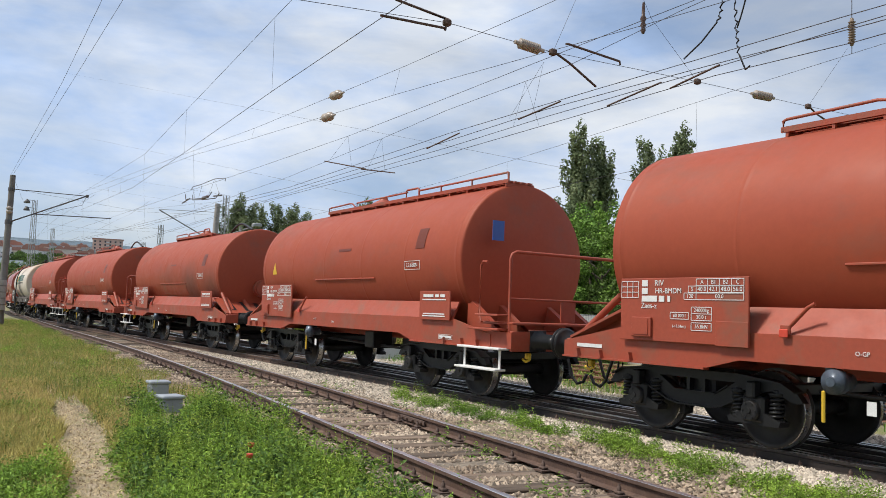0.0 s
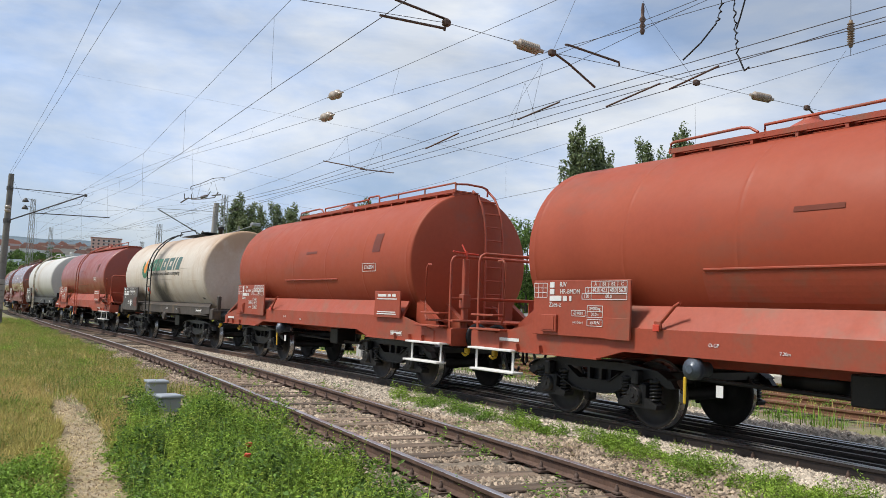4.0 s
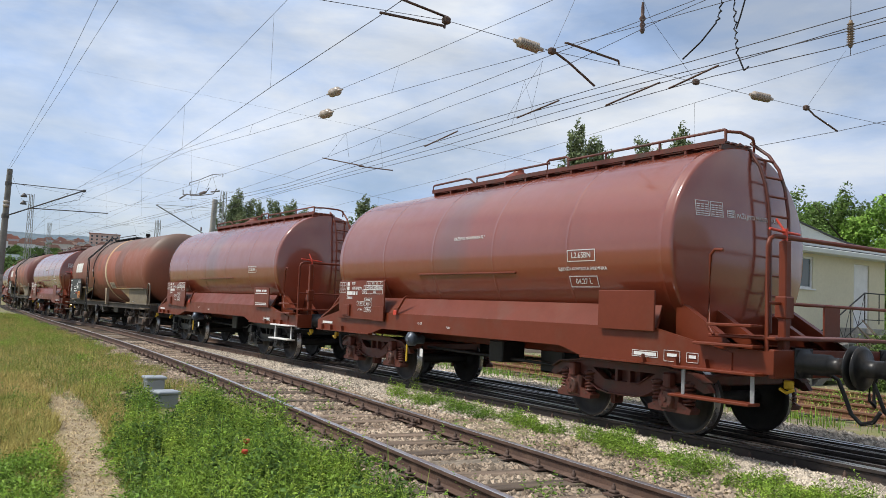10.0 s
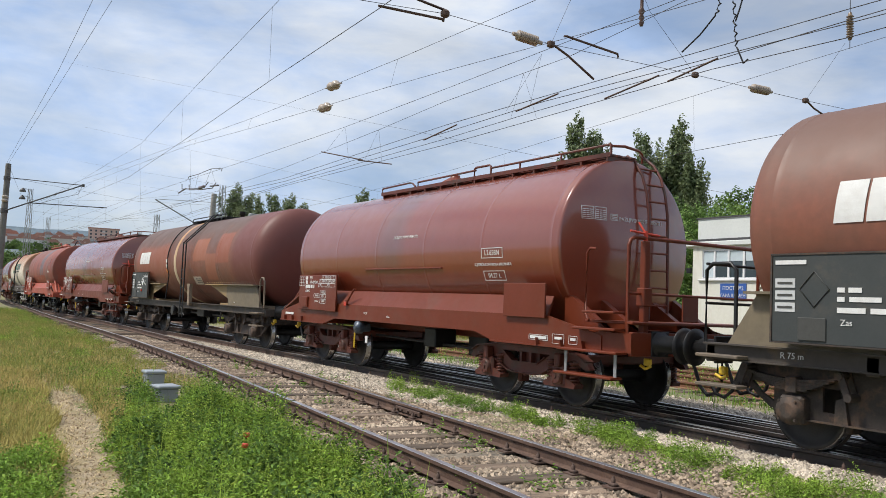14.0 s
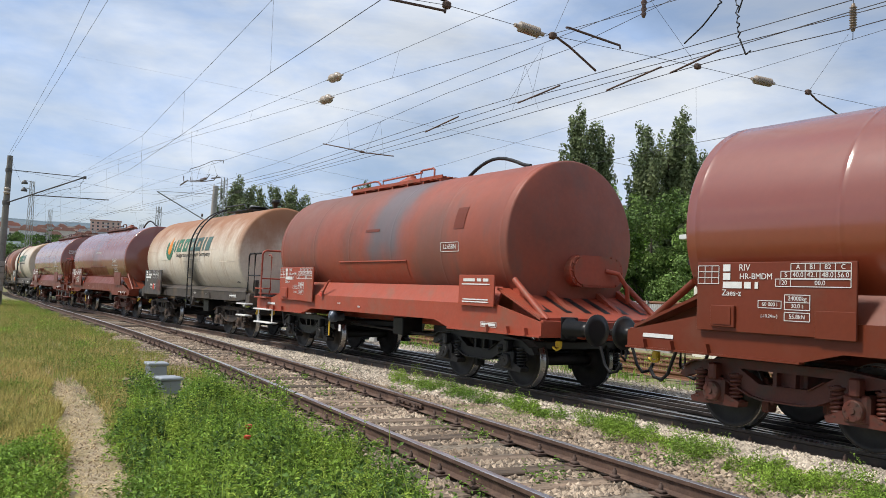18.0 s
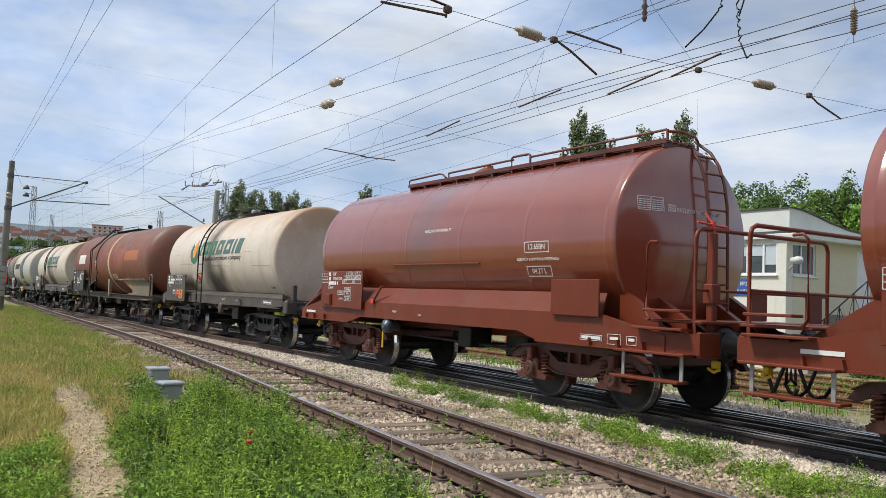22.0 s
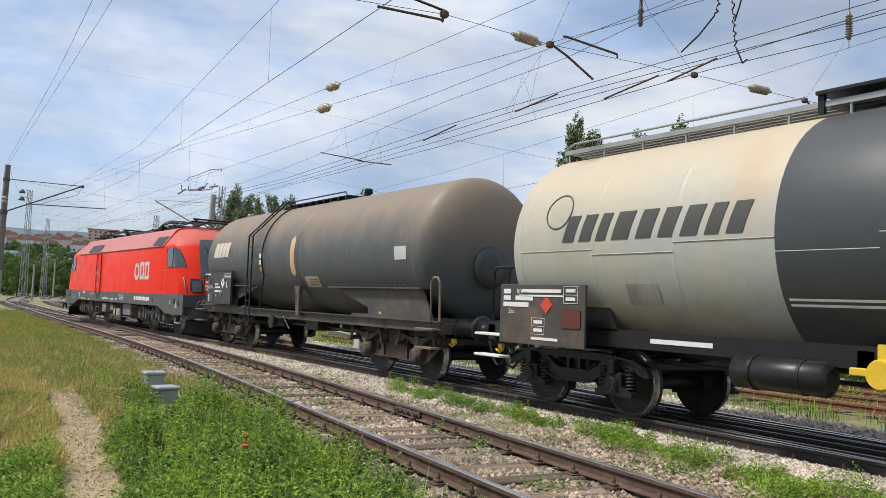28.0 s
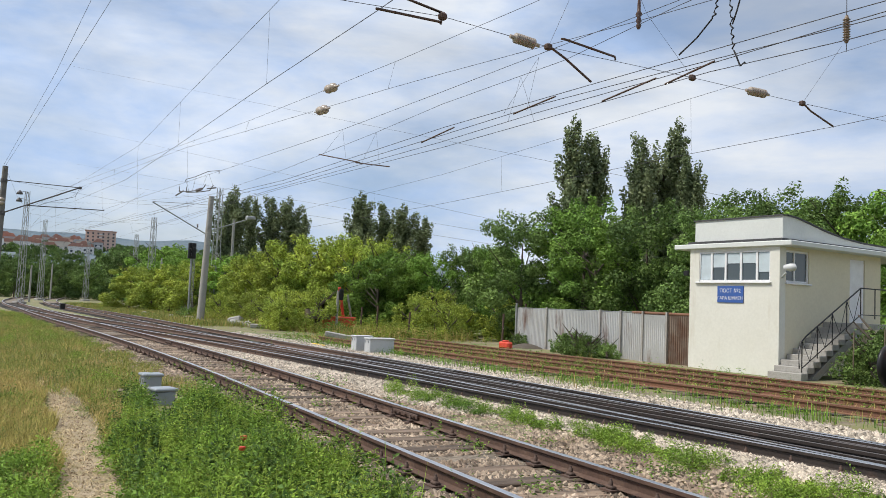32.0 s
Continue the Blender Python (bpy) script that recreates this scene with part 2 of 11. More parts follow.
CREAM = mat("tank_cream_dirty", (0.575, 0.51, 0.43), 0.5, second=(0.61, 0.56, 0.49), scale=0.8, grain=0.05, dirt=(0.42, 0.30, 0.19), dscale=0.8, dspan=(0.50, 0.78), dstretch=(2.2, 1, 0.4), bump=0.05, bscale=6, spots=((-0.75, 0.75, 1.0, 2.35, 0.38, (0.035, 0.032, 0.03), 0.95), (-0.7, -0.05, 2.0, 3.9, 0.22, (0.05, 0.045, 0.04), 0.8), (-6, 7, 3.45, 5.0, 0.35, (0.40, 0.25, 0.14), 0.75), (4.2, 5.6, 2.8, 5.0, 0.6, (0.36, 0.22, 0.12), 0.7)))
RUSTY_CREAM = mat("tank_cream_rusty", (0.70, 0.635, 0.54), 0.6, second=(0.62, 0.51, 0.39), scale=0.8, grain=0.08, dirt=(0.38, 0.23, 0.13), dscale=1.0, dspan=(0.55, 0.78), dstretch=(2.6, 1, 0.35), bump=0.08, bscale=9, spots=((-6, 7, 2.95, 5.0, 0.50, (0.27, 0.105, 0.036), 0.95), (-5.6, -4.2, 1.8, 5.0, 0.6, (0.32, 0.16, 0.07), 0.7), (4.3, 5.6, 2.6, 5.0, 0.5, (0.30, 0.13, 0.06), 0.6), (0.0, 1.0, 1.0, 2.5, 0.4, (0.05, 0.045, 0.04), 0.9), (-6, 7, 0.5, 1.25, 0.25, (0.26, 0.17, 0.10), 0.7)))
WHITE_TANK = mat("tank_white_clean", (0.53, 0.52, 0.49), 0.48, second=(0.48, 0.46, 0.42), scale=0.7, grain=0.03, dirt=(0.48, 0.42, 0.34), dscale=0.7, dspan=(0.62, 0.9), dstretch=(2.0, 1, 0.4), bump=0.04, bscale=5, spots=((-0.55, 0.45, 1.0, 2.5, 0.35, (0.33, 0.27, 0.20), 0.7), (-0.45, 0.05, 2.3, 4.2, 0.18, (0.44, 0.35, 0.24), 0.6), (-0.2, 0.6, 3.4, 4.2, 0.25, (0.44, 0.30, 0.17), 0.6)))
LADDER_CREAM = mat("ladder_cream", (0.50, 0.46, 0.38), 0.6, second=(0.30, 0.24, 0.17), scale=4, amount=0.9, grain=0.1)
GREY_TANK = mat("tank_dark_grey", (0.052, 0.058, 0.062), 0.45, second=(0.040, 0.044, 0.048), scale=0.7, grain=0.05, dirt=(0.075, 0.07, 0.065), dscale=0.6, dspan=(0.48, 0.75), dstretch=(0.5, 1, 1), bump=0.05, bscale=6)
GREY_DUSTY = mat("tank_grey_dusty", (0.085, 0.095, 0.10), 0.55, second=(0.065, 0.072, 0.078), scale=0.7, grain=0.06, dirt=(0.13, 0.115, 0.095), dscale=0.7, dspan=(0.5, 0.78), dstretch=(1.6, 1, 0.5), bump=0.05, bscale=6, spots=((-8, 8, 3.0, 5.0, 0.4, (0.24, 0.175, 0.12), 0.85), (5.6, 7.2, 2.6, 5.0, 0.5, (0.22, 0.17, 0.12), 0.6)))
SADDLE_TAN = mat("saddle_olive_brown", (0.19, 0.150, 0.095), 0.62, spots=((2.2, 3.95, 1.0, 2.0, 0.06, (0.34, 0.225, 0.095), 0.8), (-3.95, -1.6, 1.0, 1.75, 0.06, (0.33, 0.235, 0.12), 0.8)), second=(0.14, 0.115, 0.08), scale=0.8, amount=0.9, grain=0.1, dirt=(0.27, 0.17, 0.07), dscale=0.7, dspan=(0.58, 0.74), bump=0.05, bscale=8)
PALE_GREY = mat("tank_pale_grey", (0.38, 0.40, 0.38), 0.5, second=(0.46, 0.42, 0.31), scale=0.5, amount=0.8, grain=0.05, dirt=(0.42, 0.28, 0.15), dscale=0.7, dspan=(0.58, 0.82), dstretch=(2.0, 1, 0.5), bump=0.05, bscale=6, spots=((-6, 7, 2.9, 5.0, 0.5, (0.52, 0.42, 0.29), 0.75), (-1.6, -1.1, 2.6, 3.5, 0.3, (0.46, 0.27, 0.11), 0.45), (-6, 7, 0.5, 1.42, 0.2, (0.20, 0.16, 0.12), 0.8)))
FRAME_RED = mat("underframe_red", (0.34, 0.060, 0.027), 0.55, second=(0.30, 0.058, 0.03), scale=1.2, grain=0.08, dirt=(0.20, 0.09, 0.055), dscale=1.6, dspan=(0.5, 0.72))
FRAME_MAROON = mat("underframe_maroon", (0.138, 0.026, 0.008), 0.42, spec=0.35, second=(0.18, 0.036, 0.018), scale=1.2, grain=0.06, dirt=(0.14, 0.05, 0.03), dscale=1.4, dspan=(0.52, 0.75))
FRAME_GREY = mat("underframe_grey_brown", (0.055, 0.051, 0.048), 0.55, second=(0.095, 0.072, 0.055), scale=1.3, grain=0.1, dirt=(0.16, 0.11, 0.07), dscale=1.6, dspan=(0.5, 0.72))
FRAME_TAN = mat("underframe_tan", (0.185, 0.14, 0.095), 0.65, second=(0.11, 0.09, 0.072), scale=1.0, grain=0.1, dirt=(0.10, 0.085, 0.07), dscale=1.3, dspan=(0.48, 0.7))
BLACK = mat("bogie_black", (0.013, 0.013, 0.014), 0.38, second=(0.022, 0.021, 0.020), scale=4, grain=0.2, dirt=(0.042, 0.034, 0.028), dscale=3, dspan=(0.58, 0.78), spec=0.35)
BOGIE_BROWN = mat("bogie_brown", (0.042, 0.033, 0.028), 0.7, second=(0.065, 0.045, 0.034), scale=3, grain=0.2, dirt=(0.15, 0.085, 0.05), dscale=3, dspan=(0.52, 0.7))
BOGIE_RED = mat("bogie_red", (0.12, 0.028, 0.016), 0.5, second=(0.075, 0.024, 0.016), scale=3, grain=0.15, dirt=(0.06, 0.04, 0.03), dscale=3, dspan=(0.5, 0.68))
WHEEL = mat("wheel_steel_dark", (0.030, 0.028, 0.027), 0.6, 0.2, second=(0.055, 0.046, 0.040), scale=4, grain=0.15)
TREAD = mat("wheel_tread_steel", (0.42, 0.41, 0.40), 0.28, 0.95, grain=0.05)
RAIL_TOP = mat("rail_head_steel", (0.66, 0.67, 0.69), 0.36, 0.95, second=(0.50, 0.48, 0.46), scale=2, stretch=(0.2, 1, 1), grain=0.06)
RAIL_SIDE = mat("rail_rust", (0.098, 0.054, 0.037), 0.8, second=(0.055, 0.036, 0.028), scale=3, grain=0.2, dirt=(0.16, 0.10, 0.07), dscale=5, dspan=(0.5, 0.7))
FRAME_BROWN = mat("underframe_brown", (0.065, 0.052, 0.042), 0.65, second=(0.042, 0.036, 0.032), scale=1.0, grain=0.12, dirt=(0.17, 0.11, 0.05), dscale=1.1, dspan=(0.56, 0.74))
RAIL_OIL = mat("rail_oily", (0.040, 0.029, 0.024), 0.6, second=(0.022, 0.019, 0.018), scale=2, grain=0.2, dirt=(0.09, 0.055, 0.04), dscale=2.5, dspan=(0.56, 0.74), spots=((-500, -21, -9, 9, 2.0, (0.14, 0.085, 0.058), 0.9),))
RAIL_DULL = mat("rail_head_dull", (0.20, 0.17, 0.15), 0.42, 0.6, second=(0.11, 0.085, 0.07), scale=2, stretch=(0.2, 1, 1), grain=0.1)
RAIL_OLD = mat("rail_old_rust", (0.20, 0.095, 0.055), 0.85, second=(0.11, 0.06, 0.042), scale=3, grain=0.2)
SLEEPER = mat("sleeper_wood", (0.235, 0.17, 0.118), 0.88, second=(0.06, 0.044, 0.034), scale=2.5, amount=0.9, stretch=(4, 0.25, 4), grain=0.3, random_tint=0.6, bump=0.3, bscale=25)
IRON = mat("fastening_iron", (0.105, 0.062, 0.045), 0.8, second=(0.05, 0.04, 0.035), scale=8, grain=0.2)
BALLAST = mat("ballast_stone", (0.44, 0.355, 0.265), 0.9, second=(0.20, 0.145, 0.10), scale=1.6, amount=1.0, grain=0.1, island=0.62, bump=0.2, bscale=60)
GREASE = mat("oil_black", (0.022, 0.021, 0.022), 0.35, second=(0.045, 0.04, 0.036), scale=2, grain=0.2)
CONCRETE = mat("concrete_grey", (0.36, 0.345, 0.315), 0.85, second=(0.28, 0.265, 0.24), scale=1.4, grain=0.12, dirt=(0.2, 0.185, 0.16), dscale=1.4, dspan=(0.55, 0.75), bump=0.15)
ARM_STEEL = mat("arm_dull_steel", (0.085, 0.085, 0.088), 0.6, 0.3, second=(0.13, 0.11, 0.095), scale=4, grain=0.15)
STEEL_GREY = mat("galvanised_steel", (0.36, 0.37, 0.37), 0.5, 0.5, second=(0.27, 0.27, 0.26), scale=3, grain=0.1)
WIRE = mat("copper_wire_dark", (0.055, 0.050, 0.050), 0.5, 0.3, grain=0.1)
INSUL = mat("porcelain_brown", (0.40, 0.34, 0.28), 0.3, second=(0.30, 0.24, 0.19), scale=5)
INSUL_MID = mat("porcelain_ochre_brown", (0.20, 0.14, 0.085), 0.35, second=(0.14, 0.095, 0.06), scale=6)
INSUL_DARK = mat("porcelain_dark_brown", (0.085, 0.045, 0.03), 0.3)
WALLPAINT = mat("wall_cream_render", (0.70, 0.69, 0.62), 0.9, second=(0.63, 0.61, 0.53), scale=0.8, grain=0.04, dirt=(0.56, 0.52, 0.42), dscale=0.9, dspan=(0.56, 0.8), dstretch=(2, 2, 0.4), bump=0.08, bscale=30)
WALL_YELLOW = mat("wall_yellow_render", (0.68, 0.63, 0.47), 0.9, second=(0.62, 0.57, 0.42), scale=0.8, grain=0.04, bump=0.08, bscale=30)
PARAPET = mat("parapet_pale_grey", (0.66, 0.68, 0.65), 0.85, second=(0.55, 0.57, 0.55), scale=1, grain=0.04)
ROOF_FELT = mat("roof_felt_dark", (0.07, 0.07, 0.075), 0.8, grain=0.15)
PVC = mat("window_pvc_white", (0.80, 0.80, 0.80), 0.4, grain=0.02)
GLASS = glass_mat("window_glass")
BLIND = mat("roller_blind", (0.52, 0.60, 0.64), 0.8, grain=0.03)
BLUE = mat("sign_blue_enamel", (0.035, 0.10, 0.36), 0.4, second=(0.05, 0.12, 0.34), scale=4, grain=0.05)
PAINT_WHITE = mat("marking_white", (0.74, 0.74, 0.72), 0.6, second=(0.60, 0.58, 0.55), scale=9, grain=0.08)
PAINT_YELLOW = mat("marking_yellow", (0.72, 0.47, 0.03), 0.5, grain=0.08)
PAINT_ORANGE = mat("marking_orange", (0.75, 0.25, 0.02), 0.5, grain=0.08)
PAINT_REDS = mat("marking_red", (0.62, 0.06, 0.03), 0.5, grain=0.08)
PAINT_GREEN = mat("marking_green", (0.035, 0.16, 0.085), 0.5, second=(0.06, 0.18, 0.11), scale=3, grain=0.08)
PAINT_DARK = mat("marking_dark", (0.06, 0.06, 0.055), 0.6, grain=0.1)
# the last spot pales the cab roof to match the glare on the roof slopes
LOCO_RED = mat("loco_red_paint", (0.78, 0.030, 0.008), 0.45, spec=0.15, second=(0.70, 0.030, 0.010), scale=0.6, grain=0.02, dirt=(0.50, 0.045, 0.022), dscale=0.5, dspan=(0.62, 0.9), spots=((-6.46, -6.14, 1.7, 3.2, 0.12, (0.36, 0.12, 0.085), 0.6), (-7.2, -6.3, 1.5, 3.2, 0.35, (0.62, 0.09, 0.05), 0.4), (-1.6, 6.0, 2.72, 3.3, 0.28, (0.72, 0.11, 0.07), 0.3), (-12, 12, 3.16, 5.0, 0.08, (0.52, 0.15, 0.12), 0.8)))
DOOR_JOINT = mat("door_joint_dark_red", (0.30, 0.03, 0.015), 0.6, grain=0.05)
UNIT_GREY = mat("unit_grey_paint", (0.20, 0.20, 0.185), 0.55, second=(0.14, 0.135, 0.125), scale=4, grain=0.1, dirt=(0.09, 0.08, 0.07), dscale=3, dspan=(0.5, 0.7))
# dusty red lifted to pink: sun glare on the slopes is in the colour
LOCO_ROOF = mat("loco_roof_glare_red", (0.50, 0.17, 0.145), 0.42, second=(0.44, 0.14, 0.12), scale=0.8, grain=0.04)
LOCO_GREY = mat("loco_grey_paint", (0.085, 0.088, 0.088), 0.5, second=(0.075, 0.072, 0.07), scale=1.0, grain=0.05, dirt=(0.12, 0.1, 0.085), dscale=1.3, dspan=(0.56, 0.8))
BOGIE_GREY = mat("loco_bogie_grey", (0.10, 0.093, 0.085), 0.75, second=(0.062, 0.058, 0.054), scale=2, grain=0.15, dirt=(0.07, 0.06, 0.05), dscale=2, dspan=(0.5, 0.7))
LEAF = mat("leaf_green", (0.235, 0.37, 0.068), 0.6, second=(0.105, 0.205, 0.045), scale=0.35, amount=1.0, grain=0.1, island=0.55, random_tint=0.28, through_light=0.25, spec=0.12)
LEAF_DARK = mat("leaf_dark_green", (0.185, 0.275, 0.072), 0.6, second=(0.075, 0.130, 0.044), scale=0.3, amount=1.0, grain=0.1, island=0.55, random_tint=0.32, through_light=0.25, spec=0.12)
LEAF_LIGHT = mat("leaf_light_green", (0.41, 0.46, 0.078), 0.6, second=(0.18, 0.27, 0.055), scale=0.35, amount=1.0, grain=0.1, island=0.55, random_tint=0.25, through_light=0.25, spec=0.12)
LEAF_POPLAR = mat("poplar_leaf", (0.275, 0.315, 0.165), 0.5, second=(0.12, 0.165, 0.08), scale=0.4, amount=1.0, grain=0.1, island=0.5, through_light=0.25, spec=0.12)
BARK = mat("bark", (0.10, 0.08, 0.06), 0.9, second=(0.06, 0.05, 0.04), scale=3, grain=0.2)
GRASS = mat("grass_green", (0.24, 0.375, 0.06), 0.6, second=(0.10, 0.22, 0.042), scale=1.6, amount=0.9, grain=0.15, island=0.65, through_light=0.25, spec=0.12)
GRASS_DRY = mat("grass_dry", (0.50, 0.375, 0.155), 0.75, second=(0.33, 0.315, 0.085), scale=0.45, amount=0.9, grain=0.1, island=0.4, through_light=0.25, spec=0.12)
CORRUGATED = mat("corrugated_sheet", (0.56, 0.56, 0.55), 0.6, 0.1, second=(0.46, 0.45, 0.43), scale=1, grain=0.06, dirt=(0.17, 0.08, 0.045), dscale=0.9, dspan=(0.58, 0.74), dstretch=(1, 1, 0.3))
CORRUGATED_RUST = mat("corrugated_rusty", (0.24, 0.19, 0.15), 0.75, second=(0.15, 0.08, 0.05), scale=1.5, amount=0.9, grain=0.1)
VALVE = mat("valve_blue_grey", (0.10, 0.125, 0.16), 0.38, 0.3, second=(0.05, 0.06, 0.075), scale=9, amount=0.9, grain=0.15)
PLASTIC_GREY = mat("plastic_grey", (0.30, 0.33, 0.36), 0.5, grain=0.05)
BOARD_GREY = mat("board_dark_grey", (0.040, 0.046, 0.046), 0.6, second=(0.055, 0.058, 0.055), scale=3, grain=0.08, dirt=(0.085, 0.075, 0.06), dscale=3, dspan=(0.55, 0.75))
CREAM_PLATE = mat("plate_cream_faded", (0.46, 0.39, 0.31), 0.6, second=(0.38, 0.30, 0.22), scale=5, amount=0.9, grain=0.08)
STRUT_TAN = mat("strut_grey_tan", (0.30, 0.23, 0.16), 0.65, second=(0.18, 0.145, 0.11), scale=2.0, grain=0.1, dirt=(0.10, 0.08, 0.06), dscale=2.2, dspan=(0.55, 0.75))
BOX_GREY = mat("cabinet_grey_white", (0.56, 0.57, 0.57), 0.5, second=(0.48, 0.48, 0.47), scale=2, grain=0.05)

# ---- mesh helpers ----
def mesh_of(name, verts, faces, smooth=False):
    me = bpy.data.meshes.new(name)
    me.from_pydata([tuple(v) for v in verts], [], faces)
    me.update()
    if smooth:
        me.polygons.foreach_set("use_smooth", [True] * len(me.polygons))
    return me


class Shape:
    """Gathers boxes, tubes, prisms and turned forms into one mesh."""

    def __init__(self):
        self.v, self.f, self.s = [], [], []

    def add(self, verts, faces, smooth=False):
        k = len(self.v)
        self.v += [tuple(a) for a in verts]
        self.f += [tuple(i + k for i in q) for q in faces]
        self.s += [smooth] * len(faces)
        return self

    def box(self, x0, y0, z0, x1, y1, z1, bev=0.0, turn=None):
        b = min(bev, (x1 - x0) * 0.45, (y1 - y0) * 0.45, (z1 - z0) * 0.45)
        if b <= 0:
            v = [(x, y, z) for z in (z0, z1) for y in (y0, y1) for x in (x0, x1)]
            q = [(0, 2, 3, 1), (4, 5, 7, 6), (0, 1, 5, 4), (2, 6, 7, 3), (0, 4, 6, 2), (1, 3, 7, 5)]
        else:
            def ring(i, z):
                return [(x0 + i, y0 + b, z), (x0 + b, y0 + i, z), (x1 - b, y0 + i, z), (x1 - i, y0 + b, z),
                        (x1 - i, y1 - b, z), (x1 - b, y1 - i, z), (x0 + b, y1 - i, z), (x0 + i, y1 - b, z)]
            v = ring(b, z0) + ring(0, z0 + b) + ring(0, z1 - b) + ring(b, z1)
            q = [tuple(range(7, -1, -1)), tuple(range(24, 32))]
            for k in range(3):
                for i in range(8):
                    j = (i + 1) % 8
                    q.append((k * 8 + i, k * 8 + j, k * 8 + 8 + j, k * 8 + 8 + i))
        if turn is not None:
            v = [turn @ Vector(a) for a in v]
        return self.add(v, q)

    def tube(self, pts, r, seg=8, cap=True, radii=None):
        pts = [Vector(a) for a in pts]
        n, verts = len(pts), []
        for i, a in enumerate(pts):
            d = (pts[min(i + 1, n - 1)] - pts[max(i - 1, 0)]).normalized()
            u = d.cross(Vector((0, 0, 1)))
            if u.length < 1e-3:
                u = d.cross(Vector((1, 0, 0)))
            u.normalize()
            w = d.cross(u)
            rr = radii[i] if radii else r
            verts += [a + (u * math.cos(k * 2 * math.pi / seg) + w * math.sin(k * 2 * math.pi / seg)) * rr for k in range(seg)]
        faces = [(i * seg + k, i * seg + (k + 1) % seg, (i + 1) * seg + (k + 1) % seg, (i + 1) * seg + k) for i in range(n - 1) for k in range(seg)]
        self.add(verts, faces, True)
        if cap:
            self.add(verts[:seg], [tuple(range(seg - 1, -1, -1))])
            self.add(verts[-seg:], [tuple(range(seg))])
        return self

    def prism(self, poly, axis, a, b):
        """poly: 2D outline; axis 'y': (x, z) pulled along y; 'x': (y, z) along x; 'z': (x, y) along z."""
        def at(p, t):
            return (p[0], t, p[1]) if axis == "y" else (t, p[0], p[1]) if axis == "x" else (p[0], p[1], t)
        n = len(poly)
        v = [at(q, a) for q in poly] + [at(q, b) for q in poly]
        f = [tuple(range(n)), tuple(range(2 * n - 1, n - 1, -1))] + [(i, i + n, (i + 1) % n + n, (i + 1) % n) for i in range(n)]
        return self.add(v, f)

    def turned(self, profile, seg=32, axis="x", centre=(0, 0, 0), smooth=True, closed=False):
        """profile: (along, radius) pairs turned about an axis through centre."""
        v = []
        for t, r in profile:
            for k in range(seg):
                c, s = math.cos(2 * math.pi * k / seg) * r, math.sin(2 * math.pi * k / seg) * r
                q = (t, c, s) if axis == "x" else (c, t, s) if axis == "y" else (c, s, t)
                v.append((q[0] + centre[0], q[1] + centre[1], q[2] + centre[2]))
        n = len(profile)
        f = [(i * seg + k, i * seg + (k + 1) % seg, (i + 1) * seg + (k + 1) % seg, (i + 1) * seg + k) for i in range(n - 1) for k in range(seg)]
        self.add(v, f, smooth)
        if not closed:
            self.add(v[:seg], [tuple(range(seg - 1, -1, -1))])
            self.add(v[-seg:], [tuple(range(seg))])
        return self

    def quad(self, a, b, c, d):
        return self.add([a, b, c, d], [(0, 1, 2, 3)])

    def mesh(self, name):
        me = bpy.data.meshes.new(name)
        me.from_pydata(self.v, [], self.f)
        me.polygons.foreach_set("use_smooth", self.s)
        bm = bmesh.new()
        bm.from_mesh(me)
        bmesh.ops.recalc_face_normals(bm, faces=bm.faces)
        bm.to_mesh(me)
        bm.free()
        me.update()
        return me


CACHE = {}


def cached(key, build):
    """The mesh kept under key, built once."""
    if key not in CACHE:
        made = build()
        CACHE[key] = made.mesh(key if isinstance(key, str) else key[0]) if isinstance(made, Shape) else made
    return CACHE[key]


def part(name, shape, material, parent, label="", at=None):
    me = shape.mesh(name) if isinstance(shape, Shape) else shape
    ob = new(name, me)
    if not me.materials:
        me.materials.append(material)
    if me.materials[0] != material:
        ob.material_slots[0].link = "OBJECT"
        ob.material_slots[0].material = material
    if parent is not None:
        ob.parent = parent
    if at is not None:
        ob.matrix_basis = at
    if label:
        tagged(ob, label)
    return ob


def thing(name, label, category, at=None, group="", kind=""):
    ob = new(name)
    ob.empty_display_size = 0.2
    if at is not None:
        ob.matrix_basis = at
    return tagged(ob, label, category, group, kind)


def solid(name, shape, material, label, category, at=None, group="", kind=""):
    return tagged(part(name, shape, material, None, at=at), label, category, group, kind)


def lettering(text, size):
    """Flat writing as a mesh in the x, y plane, centred, letters size high."""
    def build():
        cu = bpy.data.curves.new("writing", "FONT")
        cu.body, cu.size, cu.align_x, cu.align_y, cu.extrude, cu.resolution_u = text, size, "CENTER", "CENTER", 0.0015, 3
        ob = bpy.data.objects.new("writing", cu)
        scene.collection.objects.link(ob)
        bpy.context.view_layer.update()
        me = bpy.data.meshes.new_from_object(ob.evaluated_get(bpy.context.evaluated_depsgraph_get()))
        bpy.data.objects.remove(ob)
        me.materials.clear()
        return me
    return cached(("writing", text, size), build)


